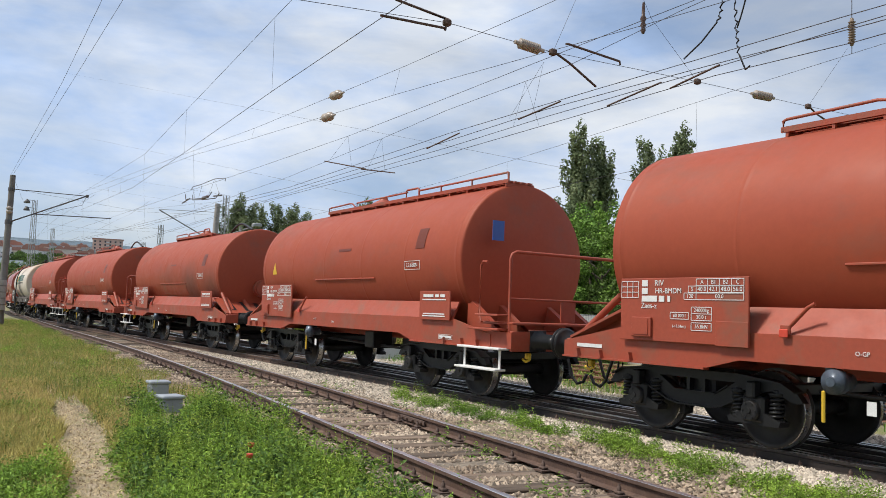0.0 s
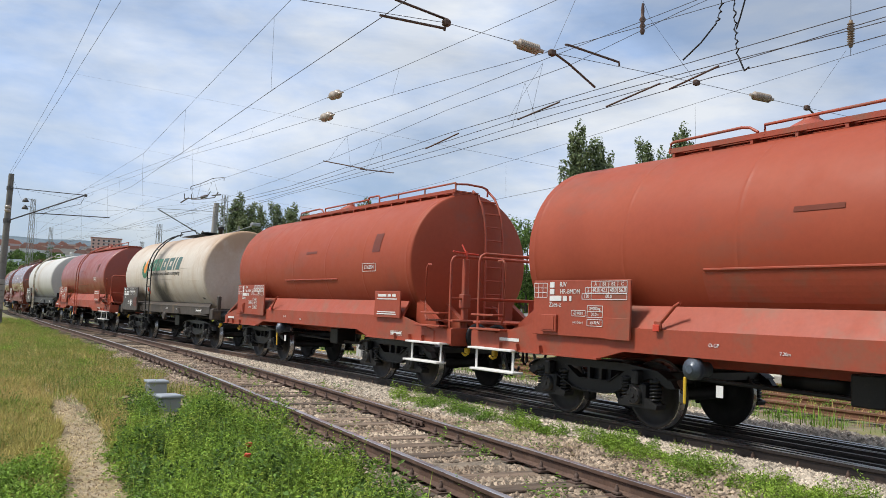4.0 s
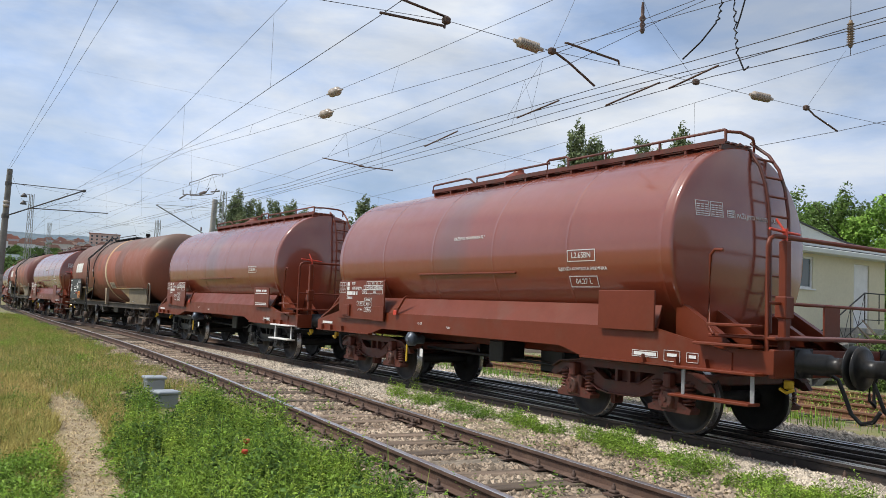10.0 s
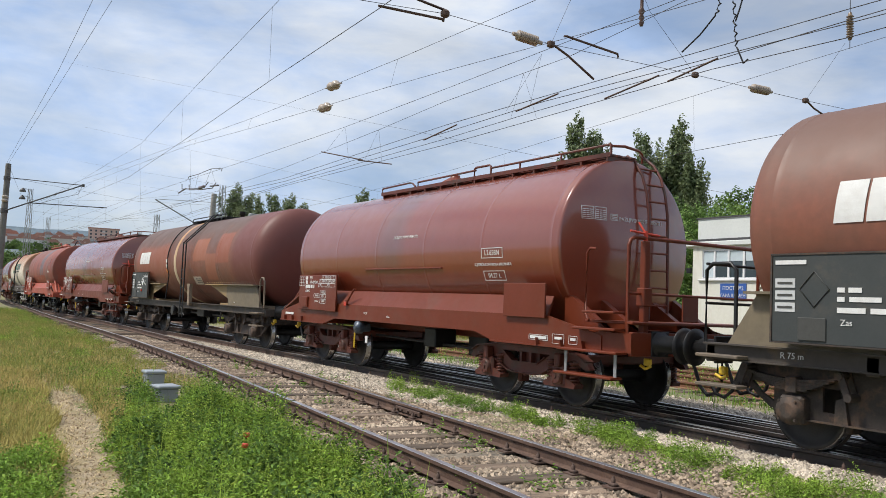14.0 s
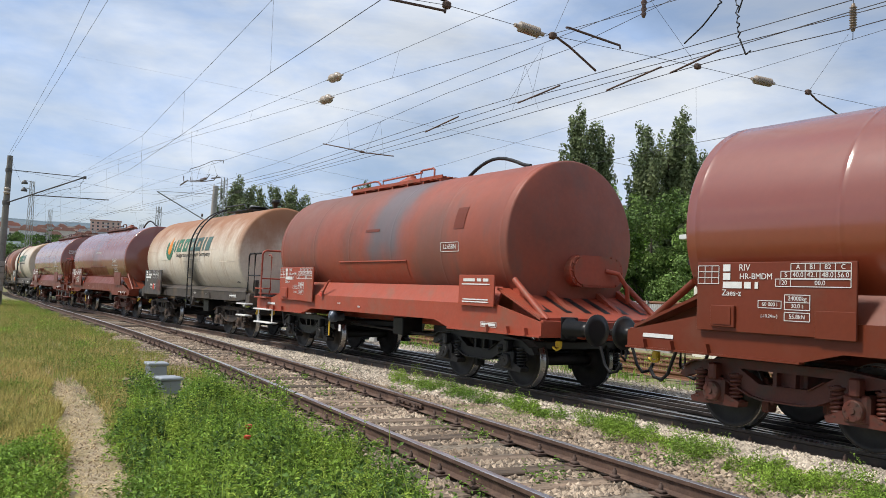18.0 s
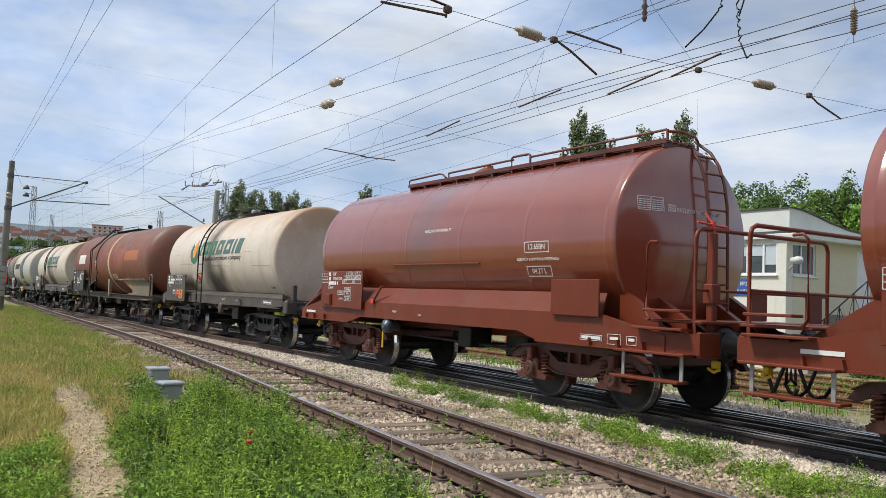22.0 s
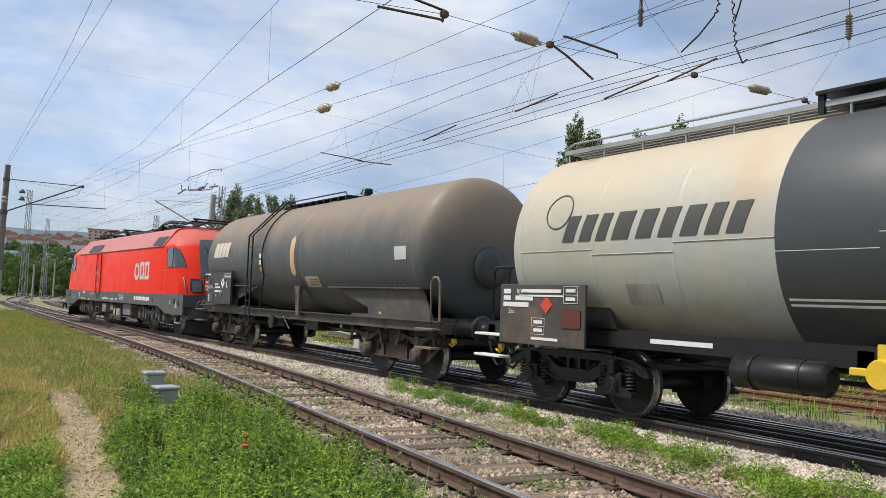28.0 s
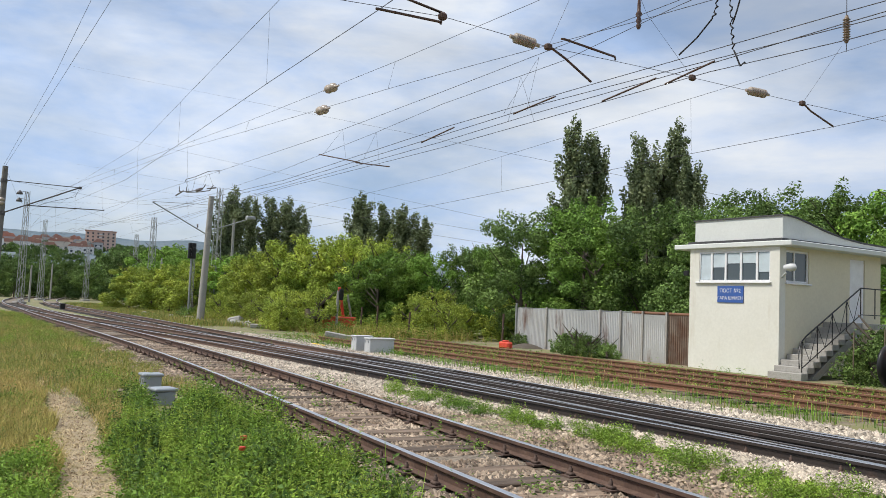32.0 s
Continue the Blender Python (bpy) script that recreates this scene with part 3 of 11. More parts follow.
def wrapped(me_or_shape, key, radius, zc, x, z, squeeze=1.0):
    """A flat figure in the x, y plane laid on a lying tank's near side, its middle at (x, z)."""
    def build():
        src = me_or_shape if not isinstance(me_or_shape, Shape) else me_or_shape.mesh("mark")
        bm = bmesh.new()
        bm.from_mesh(src)
        ys = [q.co.y for q in bm.verts]
        lo, hi = min(ys), max(ys)
        step = 0.07
        t = lo + step
        while t < hi:
            bmesh.ops.bisect_plane(bm, geom=bm.verts[:] + bm.edges[:] + bm.faces[:], plane_co=(0, t, 0), plane_no=(0, 1, 0))
            t += step
        mid = math.asin(max(-0.99, min(0.99, (z - zc) / radius)))
        for q in bm.verts:
            a = mid + q.co.y / radius
            rr = radius + 0.006 + q.co.z
            q.co = (x + q.co.x * squeeze, -rr * math.cos(a), zc + rr * math.sin(a))
        me = bpy.data.meshes.new("mark")
        bm.to_mesh(me)
        bm.free()
        return me
    return cached(("wrap", key, radius, round(x, 3), round(z, 3)), build)


def on_end(me_or_shape, key, at=(0.0, 0.0)):
    """A flat figure laid on the dished right end of a panelled wagon's tank, figure x along y."""
    def build():
        src = me_or_shape if not isinstance(me_or_shape, Shape) else me_or_shape.mesh("mark")
        me = src.copy()
        for q in me.vertices:
            y, z, o = q.co.x + at[0], q.co.y + at[1], q.co.z
            r2 = y * y + (z - A_ZC) ** 2
            q.co = (4.70 + 0.21 * (1 - r2 / 1.38 ** 2) + 0.012 + o, y, z)
        return me
    return cached(("end", key), build)


def plate(*rects):
    """Flat bars in the x, y plane: (x0, y0, x1, y1)."""
    s = Shape()
    for x0, y0, x1, y1 in rects:
        s.box(x0, y0, -0.001, x1, y1, 0.002)
    return s


SIDE = Matrix(((1, 0, 0, 0), (0, 0, -1, 0), (0, 1, 0, 0), (0, 0, 0, 1)))   # lays an x, y figure on a wall that faces -y


def on_wall(x, y, z):
    return Matrix.Translation((x, y, z)) @ SIDE

# ---- lines of the tracks ----
MAIN_Y = 9.52


def rise(s):
    """How far the line climbs beyond the bend."""
    return min(2.0, 0.00006 * max(0.0, -100 - s) ** 2)


def traced():
    """The main line, straight past the eye, then an easy reverse bend that ends in the long curve: rows of x, y, heading each half metre."""
    x, y, a, out = -15.0, MAIN_Y, 0.0, []
    for i in range(900):
        out.append((x, y, a))
        turn = 0.0022 if i < 46 else -1 / 420
        x, y, a = x - 0.5 * math.cos(a), y - 0.5 * math.sin(a), a + 0.5 * turn
    return out


TRACED = traced()


def main_at(s, side=0.0):
    """Place and heading (radians, 0 along +X) on the main line; s runs along it, side to its left seen along +X."""
    if s >= -15:
        return Vector((s, MAIN_Y + side, 0)), 0.0
    q = min(898.0, (-15 - s) * 2)
    i = int(q)
    (x0, y0, a0), (x1, y1, a1) = TRACED[i], TRACED[i + 1]
    k = q - i
    a = a0 + (a1 - a0) * k
    return Vector((x0 + (x1 - x0) * k - math.sin(a) * side, y0 + (y1 - y0) * k + math.cos(a) * side, rise(s))), a


def eased(knots, x):
    """Smooth curve through (x, value, slope) knots, given from high x to low."""
    for (xa, va, ma), (xb, vb, mb) in zip(knots, knots[1:]):
        if x >= xb or xb == knots[-1][0]:
            h = xb - xa
            t = (x - xa) / h
            return va * (2 * t ** 3 - 3 * t * t + 1) + ma * h * (t ** 3 - 2 * t * t + t) + vb * (3 * t * t - 2 * t ** 3) + mb * h * (t ** 3 - t * t)


SIDING_KNOTS = [(-13.0, 5.764, -0.1016), (-44.0, 7.32, -0.026), (-68.0, 8.36, -0.040)]


def siding_y(x):
    return 4.443 - 0.1016 * x if x > -13 else eased(SIDING_KNOTS, max(x, -68.0))


siding_ys = np.vectorize(siding_y, otypes=[float])


def siding_at(x, side=0.0):
    """The near track that leaves the main line by a turnout."""
    k = (siding_y(x + 0.2) - siding_y(x - 0.2)) / 0.4
    return Vector((x - k * side, siding_y(x) + side, 0)), math.atan(k)


SECOND_KNOTS = [(-12.0, 0.56, -0.065), (-28.6, 1.50, -0.075), (-45.0, 3.05, -0.090), (-66.0, 4.25, 0.0)]


def second_at(s, side=0.0):
    """The far main track, which crosses the main line through the slip."""
    away = -0.22 - 0.065 * s if s > -12 else eased(SECOND_KNOTS, s) if s > -66 else 4.25
    p, a = main_at(s, away + side)
    return p - Vector((0, 0, 0.004)), a - (0.065 if s > -45 else 0.04 if s > -66 else 0.0)


# the wires hang in chords beside the bends
def wire_main(s, side=0.0):
    if s >= -70:
        return Vector((s, MAIN_Y + side, 0)), 0.0
    a = (-70 - s) / 300
    r = 300 - side
    return Vector((-70 - r * math.sin(a), MAIN_Y + 300 - r * math.cos(a), min(1.9, 0.00006 * max(0.0, -72 - s) ** 2))), -a


def wire_siding(x, side=0.0):
    k = -0.1016
    if x < -42:
        k = -0.1016 * max(0.0, x + 58) / 16
    y = 4.443 - 0.1016 * x if x >= -42 else MAIN_Y + k * max(0.0, x + 58) / 2
    return Vector((x - k * side, y + side, 0)), math.atan(k)


def wire_second(s, side=0.0):
    q = Vector((s + 0.065 * side, 9.30 - 0.065 * s + side, -0.004))
    if s > -62:
        return q, -0.065
    p, a = wire_main(s, 4.25 + side)
    return q.lerp(p, min(1.0, (-62 - s) / 12)), a


def yard_at(y0):
    return lambda x, side=0.0: (Vector((x, y0 + side - 0.02 * (x + 12), -0.01)), -0.02)


HEAD = [(-0.036, 0.0), (-0.034, -0.012), (0.034, -0.012), (0.036, 0.0)]


def rail_pair(name, line, stations, top, sides, parent):
    prof = [(-0.036, -0.002), (-0.032, 0), (0.032, 0), (0.036, -0.002), (0.036, -0.036), (0.010, -0.048), (0.010, -0.125), (0.066, -0.145), (0.066, -0.152), (-0.066, -0.152), (-0.066, -0.145), (-0.010, -0.125), (-0.010, -0.048), (-0.036, -0.036)]
    for g in (-0.7535, 0.7535):
        v, n = [], len(prof)
        for s in stations:
            for dy, dz in prof:
                p, _ = line(s, g + dy)
                v.append((p.x, p.y, p.z + dz))
        f = [(i * n + k, i * n + (k + 1) % n, (i + 1) * n + (k + 1) % n, (i + 1) * n + k) for i in range(len(stations) - 1) for k in range(n)]
        f += [tuple(range(n)), tuple(range((len(stations) - 1) * n, len(stations) * n))]
        me = mesh_of(name, v, f)
        me.materials.append(sides)
        me.materials.append(top)
        idx = [1 if (q % n) in (0, 1, 2) and q < (len(stations) - 1) * n else 0 for q in range(len(f))]
        me.polygons.foreach_set("material_index", idx)
        ob = new("rail", me)
        ob.parent = parent


def stations(a, b, step=1.0, far=4.0):
    out, s = [], a
    while s < b:
        out.append(s)
        s += step if s > -60 else far
    return out + [b]


track_main = thing("track_main", "main railway track with oily black rails and wooden sleepers in stone ballast", "railway track", kind="structure")
track_near = thing("track_near", "weedy siding track with shiny rail heads on weathered wooden sleepers", "railway track", kind="structure")
track_second = thing("track_second", "second main track crossing through a slip on dark greasy sleepers", "railway track", kind="structure")
track_yard = thing("track_yard", "rusty brown yard track overgrown with weeds", "railway track", kind="structure")
track_yard_far = thing("track_yard_far", "rusty yard track close to the signal house", "railway track", kind="structure")
yard_a, yard_b = yard_at(15.3), yard_at(18.1)
rail_pair("rail", main_at, stations(-420, 26), RAIL_TOP, RAIL_OIL, track_main)
rail_pair("rail", siding_at, stations(-67.5, 12), RAIL_TOP, RAIL_SIDE, track_near)
rail_pair("rail", second_at, stations(-420, 20), RAIL_TOP, RAIL_OIL, track_second)
rail_pair("rail", yard_a, stations(-32, 20, 2), RAIL_OLD, RAIL_OLD, track_yard)
rail_pair("rail", yard_b, stations(-32, 20, 2), RAIL_OLD, RAIL_OLD, track_yard_far)

# ---- ground ----
def ground_z(x, y):
    """Height of the land: level at the tracks, climbing with the line beyond the bend."""
    d = max(0.0, -100 - x)
    z = -0.22 + min(2.0, 0.00006 * d * d)
    z += 0.05 * noise.noise(Vector((x * 0.35, y * 0.35, 0)))
    return z


def ground_mesh():
    xs = sorted(set([-3000, -2000, -1200, -800, -500, -350] + list(range(-260, -60, 10)) + [q * 1.0 for q in range(-60, -20, 2)] + [q * 0.5 for q in range(-40, 17)] + list(range(9, 60, 5)) + [80, 150, 300, 800, 3000]))
    ys = sorted(set([-3000, -800, -200, -60, -25, -12] + [q * 0.5 for q in range(-14, 60)] + list(range(30, 120, 6)) + [150, 220, 350, 600, 1200, 3000]))
    v = [(x, y, ground_z(x, y)) for y in ys for x in xs]
    n = len(xs)
    f = [(j * n + i, j * n + i + 1, (j + 1) * n + i + 1, (j + 1) * n + i) for j in range(len(ys) - 1) for i in range(n - 1)]
    return mesh_of("ground", v, f, True)


def ground_material():
    """Earth, dry grass, green patches and the trodden path, in real-world places."""
    m = bpy.data.materials.new("ground_earth_grass")
    m.use_nodes = True
    n, l = m.node_tree.nodes, m.node_tree.links
    bs = n["Principled BSDF"]
    bs.inputs["Roughness"].default_value = 0.95
    geo = n.new("ShaderNodeTexCoord")

    def tex(sc, detail=6.0):
        t = n.new("ShaderNodeTexNoise")
        t.inputs["Scale"].default_value, t.inputs["Detail"].default_value = sc, detail
        l.new(geo.outputs["Object"], t.inputs["Vector"])
        return t.outputs["Fac"]

    def mix(fac, a, b):
        x = n.new("ShaderNodeMixRGB")
        l.new(fac, x.inputs[0])
        for i, c in ((1, a), (2, b)):
            if isinstance(c, tuple):
                x.inputs[i].default_value = (*c, 1)
            else:
                l.new(c, x.inputs[i])
        return x.outputs[0]

    def ramp(src, lo, hi):
        r = n.new("ShaderNodeMapRange")
        r.inputs[1].default_value, r.inputs[2].default_value = lo, hi
        l.new(src, r.inputs[0])
        return r.outputs[0]
    soil = mix(ramp(tex(3.0), 0.35, 0.65), (0.28, 0.225, 0.155), (0.20, 0.16, 0.105))
    turf = mix(ramp(tex(0.5), 0.4, 0.6), (0.12, 0.165, 0.05), (0.21, 0.20, 0.075))
    col = mix(ramp(tex(1.6), 0.38, 0.58), soil, turf)
    l.new(col, bs.inputs["Base Color"])
    b = n.new("ShaderNodeBump")
    b.inputs["Strength"].default_value, b.inputs["Distance"].default_value = 0.6, 0.03
    l.new(tex(22.0), b.inputs["Height"])
    l.new(b.outputs[0], bs.inputs["Normal"])
    return m


me = ground_mesh()
solid("ground", me, ground_material(), "uneven earth with dry and green grass", "ground", kind="structure")


def bed(name, line, s_list, half, top, label, stone=None):
    """A ballast bank under a track."""
    v, f = [], []
    for s in s_list:
        for side, z in ((-half - 0.55, -0.30), (-half, top - 0.05), (-half * 0.5, top), (half * 0.5, top), (half, top - 0.05), (half + 0.55, -0.30)):
            p, _ = line(s, side)
            v.append((p.x, p.y, p.z + z))
    n = len(s_list)
    f = [(i * 6 + k, i * 6 + k + 1, (i + 1) * 6 + k + 1, (i + 1) * 6 + k) for i in range(n - 1) for k in range(5)]
    return solid(name, mesh_of(name, v, f, True), stone or BED, label, "ballast", kind="structure")


# bed colour darkened so that gaps between the loose stones look shadowed
BED = mat("ballast_bed", (0.22, 0.18, 0.135), 0.95, second=(0.13, 0.10, 0.075), scale=1.0, grain=0.5, bump=0.9, bscale=28, dirt=(0.16, 0.135, 0.105), dscale=5, dspan=(0.5, 0.62))
OILY = mat("ballast_oily", (0.045, 0.040, 0.037), 0.8, spec=0.2, second=(0.022, 0.021, 0.020), scale=1.2, grain=0.4, bump=0.9, bscale=28)
bed("ballast_main", main_at, stations(-420, -27), 1.45, -0.200, "pale broken stone ballast under the main track")
bed("ballast_main_oily", main_at, stations(-27, 26), 1.10, -0.198, "oil-black ballast under the main track", OILY)
bed("ballast_near", siding_at, stations(-66, 12), 1.40, -0.194, "mixed broken stone ballast under the weedy siding")
bed("ballast_second", second_at, stations(-420, -23), 1.45, -0.205, "pale broken stone ballast under the second track")
bed("ballast_second_oily", second_at, stations(-23, 20), 0.80, -0.204, "oil-black ballast under the second track", OILY)

# ---- the train ----
SPINNING = []   # (wheelset, local place, radius)


def wheelset(parent, x, radius, material):
    def build():
        s = Shape()
        r = radius
        for g in (-1, 1):
            prof = [(0.62, 0.12), (0.66, 0.16), (0.685, r * 0.45), (0.70, r * 0.84), (0.672, r * 0.90), (0.672, r + 0.028), (0.69, r + 0.03), (0.705, r + 0.006), (0.80, r), (0.812, r - 0.01), (0.812, r * 0.88), (0.775, r * 0.84), (0.765, r * 0.45), (0.80, 0.15), (0.83, 0.12)]
            s.turned([(g * a, b) for a, b in prof], 40, "y")
        s.turned([(-1.08, 0.06), (-0.84, 0.065), (-0.83, 0.09), (0.83, 0.09), (0.84, 0.065), (1.08, 0.06)], 14, "y")
        return s
    me = cached(("wheelset", radius, material.name), build)
    if not me.materials:
        me.materials.append(material)
        me.materials.append(TREAD)
        me.polygons.foreach_set("material_index", [1 if math.hypot(q.center.x, q.center.z) > radius - 0.02 and 0.70 < abs(q.center.y) < 0.811 else 0 for q in me.polygons])
    ws = part("wheelset", me, material, parent, at=pose(x, 0, radius))
    SPINNING.append((ws, x, radius))
    return ws


def spring_shape(r=0.07, h=0.3, turns=6, wire=0.019):
    s = Shape()
    n = turns * 10
    s.tube([(math.cos(i / 10 * 2 * math.pi) * r, math.sin(i / 10 * 2 * math.pi) * r, wire + (h - 2 * wire) * i / n) for i in range(n + 1)], wire, 5)
    s.turned([(0.0, r + 0.03), (0.02, r + 0.03)], 12, "z")
    s.turned([(h - 0.02, r + 0.03), (h, r + 0.03)], 12, "z")
    return s


def coil_bogie(wagon, x, paint, wheel_paint):
    """Two-axle freight bogie with coil springs; wheelbase 1.8 m."""
    bogie = part("bogie", cached("bolster", lambda: Shape().box(-0.22, -0.98, 0.52, 0.22, 0.98, 0.80, 0.03)), paint, wagon, at=pose(x, 0, 0))
    part("pivot", cached("bogie_pivot", lambda: Shape().turned([(0.78, 0.2), (0.98, 0.2)], 16, "z")), paint, bogie)
    for ex in (-1.24, 1.24):
        part("end_beam", cached("bogie_end_beam", lambda: Shape().box(-0.06, -0.95, 0.66, 0.06, 0.95, 0.80, 0.02)), paint, bogie, at=pose(ex, 0, 0))

    def frame_side():
        """A fish-bellied plate frame with an opening and flanged edges."""
        s = Shape()
        s.prism([(-1.50, 0.60), (-1.42, 0.70), (-1.25, 0.79), (-0.70, 0.85), (0.70, 0.85), (1.25, 0.79), (1.42, 0.70), (1.50, 0.60), (1.40, 0.58), (1.10, 0.70), (0.60, 0.755), (-0.60, 0.755), (-1.10, 0.70), (-1.40, 0.58)], "y", -0.05, 0.05)
        s.prism([(-1.10, 0.70), (-0.60, 0.755), (-0.50, 0.70), (-0.30, 0.585), (0.30, 0.585), (0.50, 0.70), (0.60, 0.755), (1.10, 0.70), (0.80, 0.63), (0.42, 0.46), (0.25, 0.43), (-0.25, 0.43), (-0.42, 0.46), (-0.80, 0.63)], "y", -0.045, 0.045)
        s.prism([(-1.42, 0.70), (-1.25, 0.79), (-0.70, 0.85), (0.70, 0.85), (1.25, 0.79), (1.42, 0.70), (1.42, 0.715), (1.25, 0.806), (0.70, 0.867), (-0.70, 0.867), (-1.25, 0.806), (-1.42, 0.715)], "y", -0.11, 0.09)
        s.prism([(-0.80, 0.63), (-0.42, 0.46), (-0.25, 0.43), (0.25, 0.43), (0.42, 0.46), (0.80, 0.63), (0.80, 0.612), (0.42, 0.442), (0.25, 0.412), (-0.25, 0.412), (-0.42, 0.442), (-0.80, 0.612)], "y", -0.10, 0.09)
        s.prism([(-0.50, 0.70), (-0.30, 0.585), (0.30, 0.585), (0.50, 0.70), (0.50, 0.715), (0.31, 0.60), (-0.31, 0.60), (-0.50, 0.715)], "y", -0.075, 0.06)
        for g in (-1, 1):
            s.box(g * 0.12 - 0.025, -0.045, 0.58, g * 0.12 + 0.025, 0.045, 0.77)
            a, b = sorted((g * 0.60, g * 0.69))
            s.box(a, -0.07, 0.40, b, 0.07, 0.70, 0.015)
            a, b = sorted((g * 1.12, g * 1.20))
            s.box(a, -0.06, 0.46, b, 0.06, 0.72, 0.015)
        return s
    for side in (-1, 1):
        part("side_frame", cached("coil_side", frame_side), paint, bogie, at=pose(0, side * 1.02, 0))
        for ax in (-0.9, 0.9):
            def axle_box():
                s = Shape().box(-0.15, -0.11, -0.14, 0.15, 0.10, 0.17, 0.03).turned([(-0.17, 0.105), (-0.16, 0.115), (-0.11, 0.12)], 18, "y")
                s.turned([(-0.185, 0.03), (-0.17, 0.035)], 10, "y")
                for k in range(6):
                    c, q = math.cos(k * math.pi / 3), math.sin(k * math.pi / 3)
                    s.turned([(-0.178, 0.014), (-0.165, 0.014)], 6, "y", (c * 0.085, 0, q * 0.085))
                s.prism([(-0.34, -0.16), (0.34, -0.16), (0.36, -0.10), (0.16, -0.02), (-0.16, -0.02), (-0.36, -0.10)], "y", -0.09, 0.09)
                s.box(-0.06, -0.16, 0.14, 0.06, -0.02, 0.34, 0.02)
                return s
            part("axle_box", cached("axle_box", axle_box), paint, bogie, at=pose(ax, side * 1.05, 0.46))
            for dx in (-0.255, 0.255):
                part("spring", cached("coil_spring", lambda: spring_shape(0.068, 0.32)), paint, bogie, at=pose(ax + dx, side * 1.05, 0.36))
        def brake():
            return Shape().box(-0.04, -0.10, 0.25, 0.05, 0.10, 0.66, 0.02).box(-0.09, -0.05, 0.34, -0.03, 0.05, 0.60, 0.01)
        for ax, flip in ((-0.40, 180), (0.40, 0)):
            part("brake_block", cached("brake_block", brake), paint, bogie, at=pose(ax, side * 0.755, 0, 0, 0, flip))
    for ax in (-0.9, 0.9):
        wheelset(bogie, ax, 0.46, wheel_paint)
    return bogie


def leaf_bogie(wagon, x, paint, wheel_paint):
    """Two-axle freight bogie with leaf springs; wheelbase 2.0 m."""
    bogie = part("bogie", cached("bolster_leaf", lambda: Shape().box(-0.2, -0.98, 0.55, 0.2, 0.98, 0.86, 0.03)), paint, wagon, at=pose(x, 0, 0))
    for ex in (-1.44, 1.44):
        part("end_beam", cached("bogie_end_beam", lambda: Shape().box(-0.06, -0.95, 0.66, 0.06, 0.95, 0.80, 0.02)), paint, bogie, at=pose(ex, 0, 0.02))

    def frame_side():
        s = Shape()
        # a deep plate with openings beside the springs, and flanges along its edges
        s.prism([(-1.74, 0.73), (-1.74, 0.86), (-1.62, 0.95), (1.62, 0.95), (1.74, 0.86), (1.74, 0.73)], "y", -0.02, 0.02)
        s.prism([(-0.46, 0.37), (0.46, 0.37), (0.46, 0.74), (-0.46, 0.74)], "y", -0.02, 0.02)
        s.prism([(-1.26, 0.37), (1.26, 0.37), (1.34, 0.47), (-1.34, 0.47)], "y", -0.019, 0.019)
        for g in (-1, 1):
            s.prism([(g * 0.70, 0.46), (g * 1.30, 0.46), (g * 1.30, 0.74), (g * 0.70, 0.74)], "y", -0.02, 0.02)
            s.prism([(g * 1.46, 0.60), (g * 1.60, 0.74), (g * 1.74, 0.74), (g * 1.34, 0.44), (g * 1.30, 0.46), (g * 1.30, 0.52)], "y", -0.02, 0.02)
            s.prism([(g * 0.38, 0.37), (g * 0.54, 0.37), (g * 0.52, 0.62), (g * 0.42, 0.66)], "y", -0.07, 0.0).prism([(g * 0.38, 0.37), (g * 0.54, 0.37), (g * 0.52, 0.62), (g * 0.42, 0.66)], "y", 0.0, 0.07)
        s.box(-1.66, -0.09, 0.945, 1.66, 0.09, 0.962).box(-1.27, -0.08, 0.355, 1.27, 0.08, 0.372)
        return s
    for side in (-1, 1):
        part("side_frame", cached("leaf_side", frame_side), paint, bogie, at=pose(0, side * 1.0, 0))
        for ax in (-1.0, 1.0):
            def axle_box():
                s = Shape().box(-0.15, -0.11, -0.15, 0.15, 0.10, 0.16, 0.03).turned([(-0.19, 0.08), (-0.175, 0.14), (-0.10, 0.165)], 20, "y")
                for k in range(4):
                    s.turned([(-0.185, 0.016), (-0.165, 0.016)], 6, "y", (0.1 * (-1) ** k, 0, 0.1 * (1 if k < 2 else -1)))
                return s
            part("axle_box", cached("leaf_axle_box", axle_box), paint, bogie, at=pose(ax, side * 1.05, 0.46, 0, 0, 0 if side < 0 else 180))

            def leaves():
                s = Shape()
                for i in range(7):
                    h, z = 0.58 - i * 0.065, 0.0 - i * 0.018
                    pts = [(-h + 2 * h * k / 8, 0.07 * ((-1 + 2 * k / 8) ** 2) * (h / 0.58) ** 2) for k in range(9)]
                    s.prism([(a, z + b) for a, b in pts] + [(a, z + b - 0.016) for a, b in reversed(pts)], "y", -0.05, 0.05)
                s.box(-0.07, -0.065, -0.15, 0.07, 0.065, 0.03, 0.01)
                for g in (-1, 1):
                    s.prism([(g * 0.54, 0.12), (g * 0.62, 0.13), (g * 0.72, -0.14), (g * 0.65, -0.17)], "y", -0.085, -0.055).prism([(g * 0.54, 0.12), (g * 0.62, 0.13), (g * 0.72, -0.14), (g * 0.65, -0.17)], "y", 0.055, 0.085)
                    s.turned([(-0.10, 0.045), (0.10, 0.045)], 10, "y", (g * 0.58, 0, 0.09)).turned([(-0.10, 0.045), (0.10, 0.045)], 10, "y", (g * 0.685, 0, -0.13))
                return s
            part("leaf_spring", cached("leaf_spring", leaves), paint, bogie, at=pose(ax, side * 1.10, 0.80))

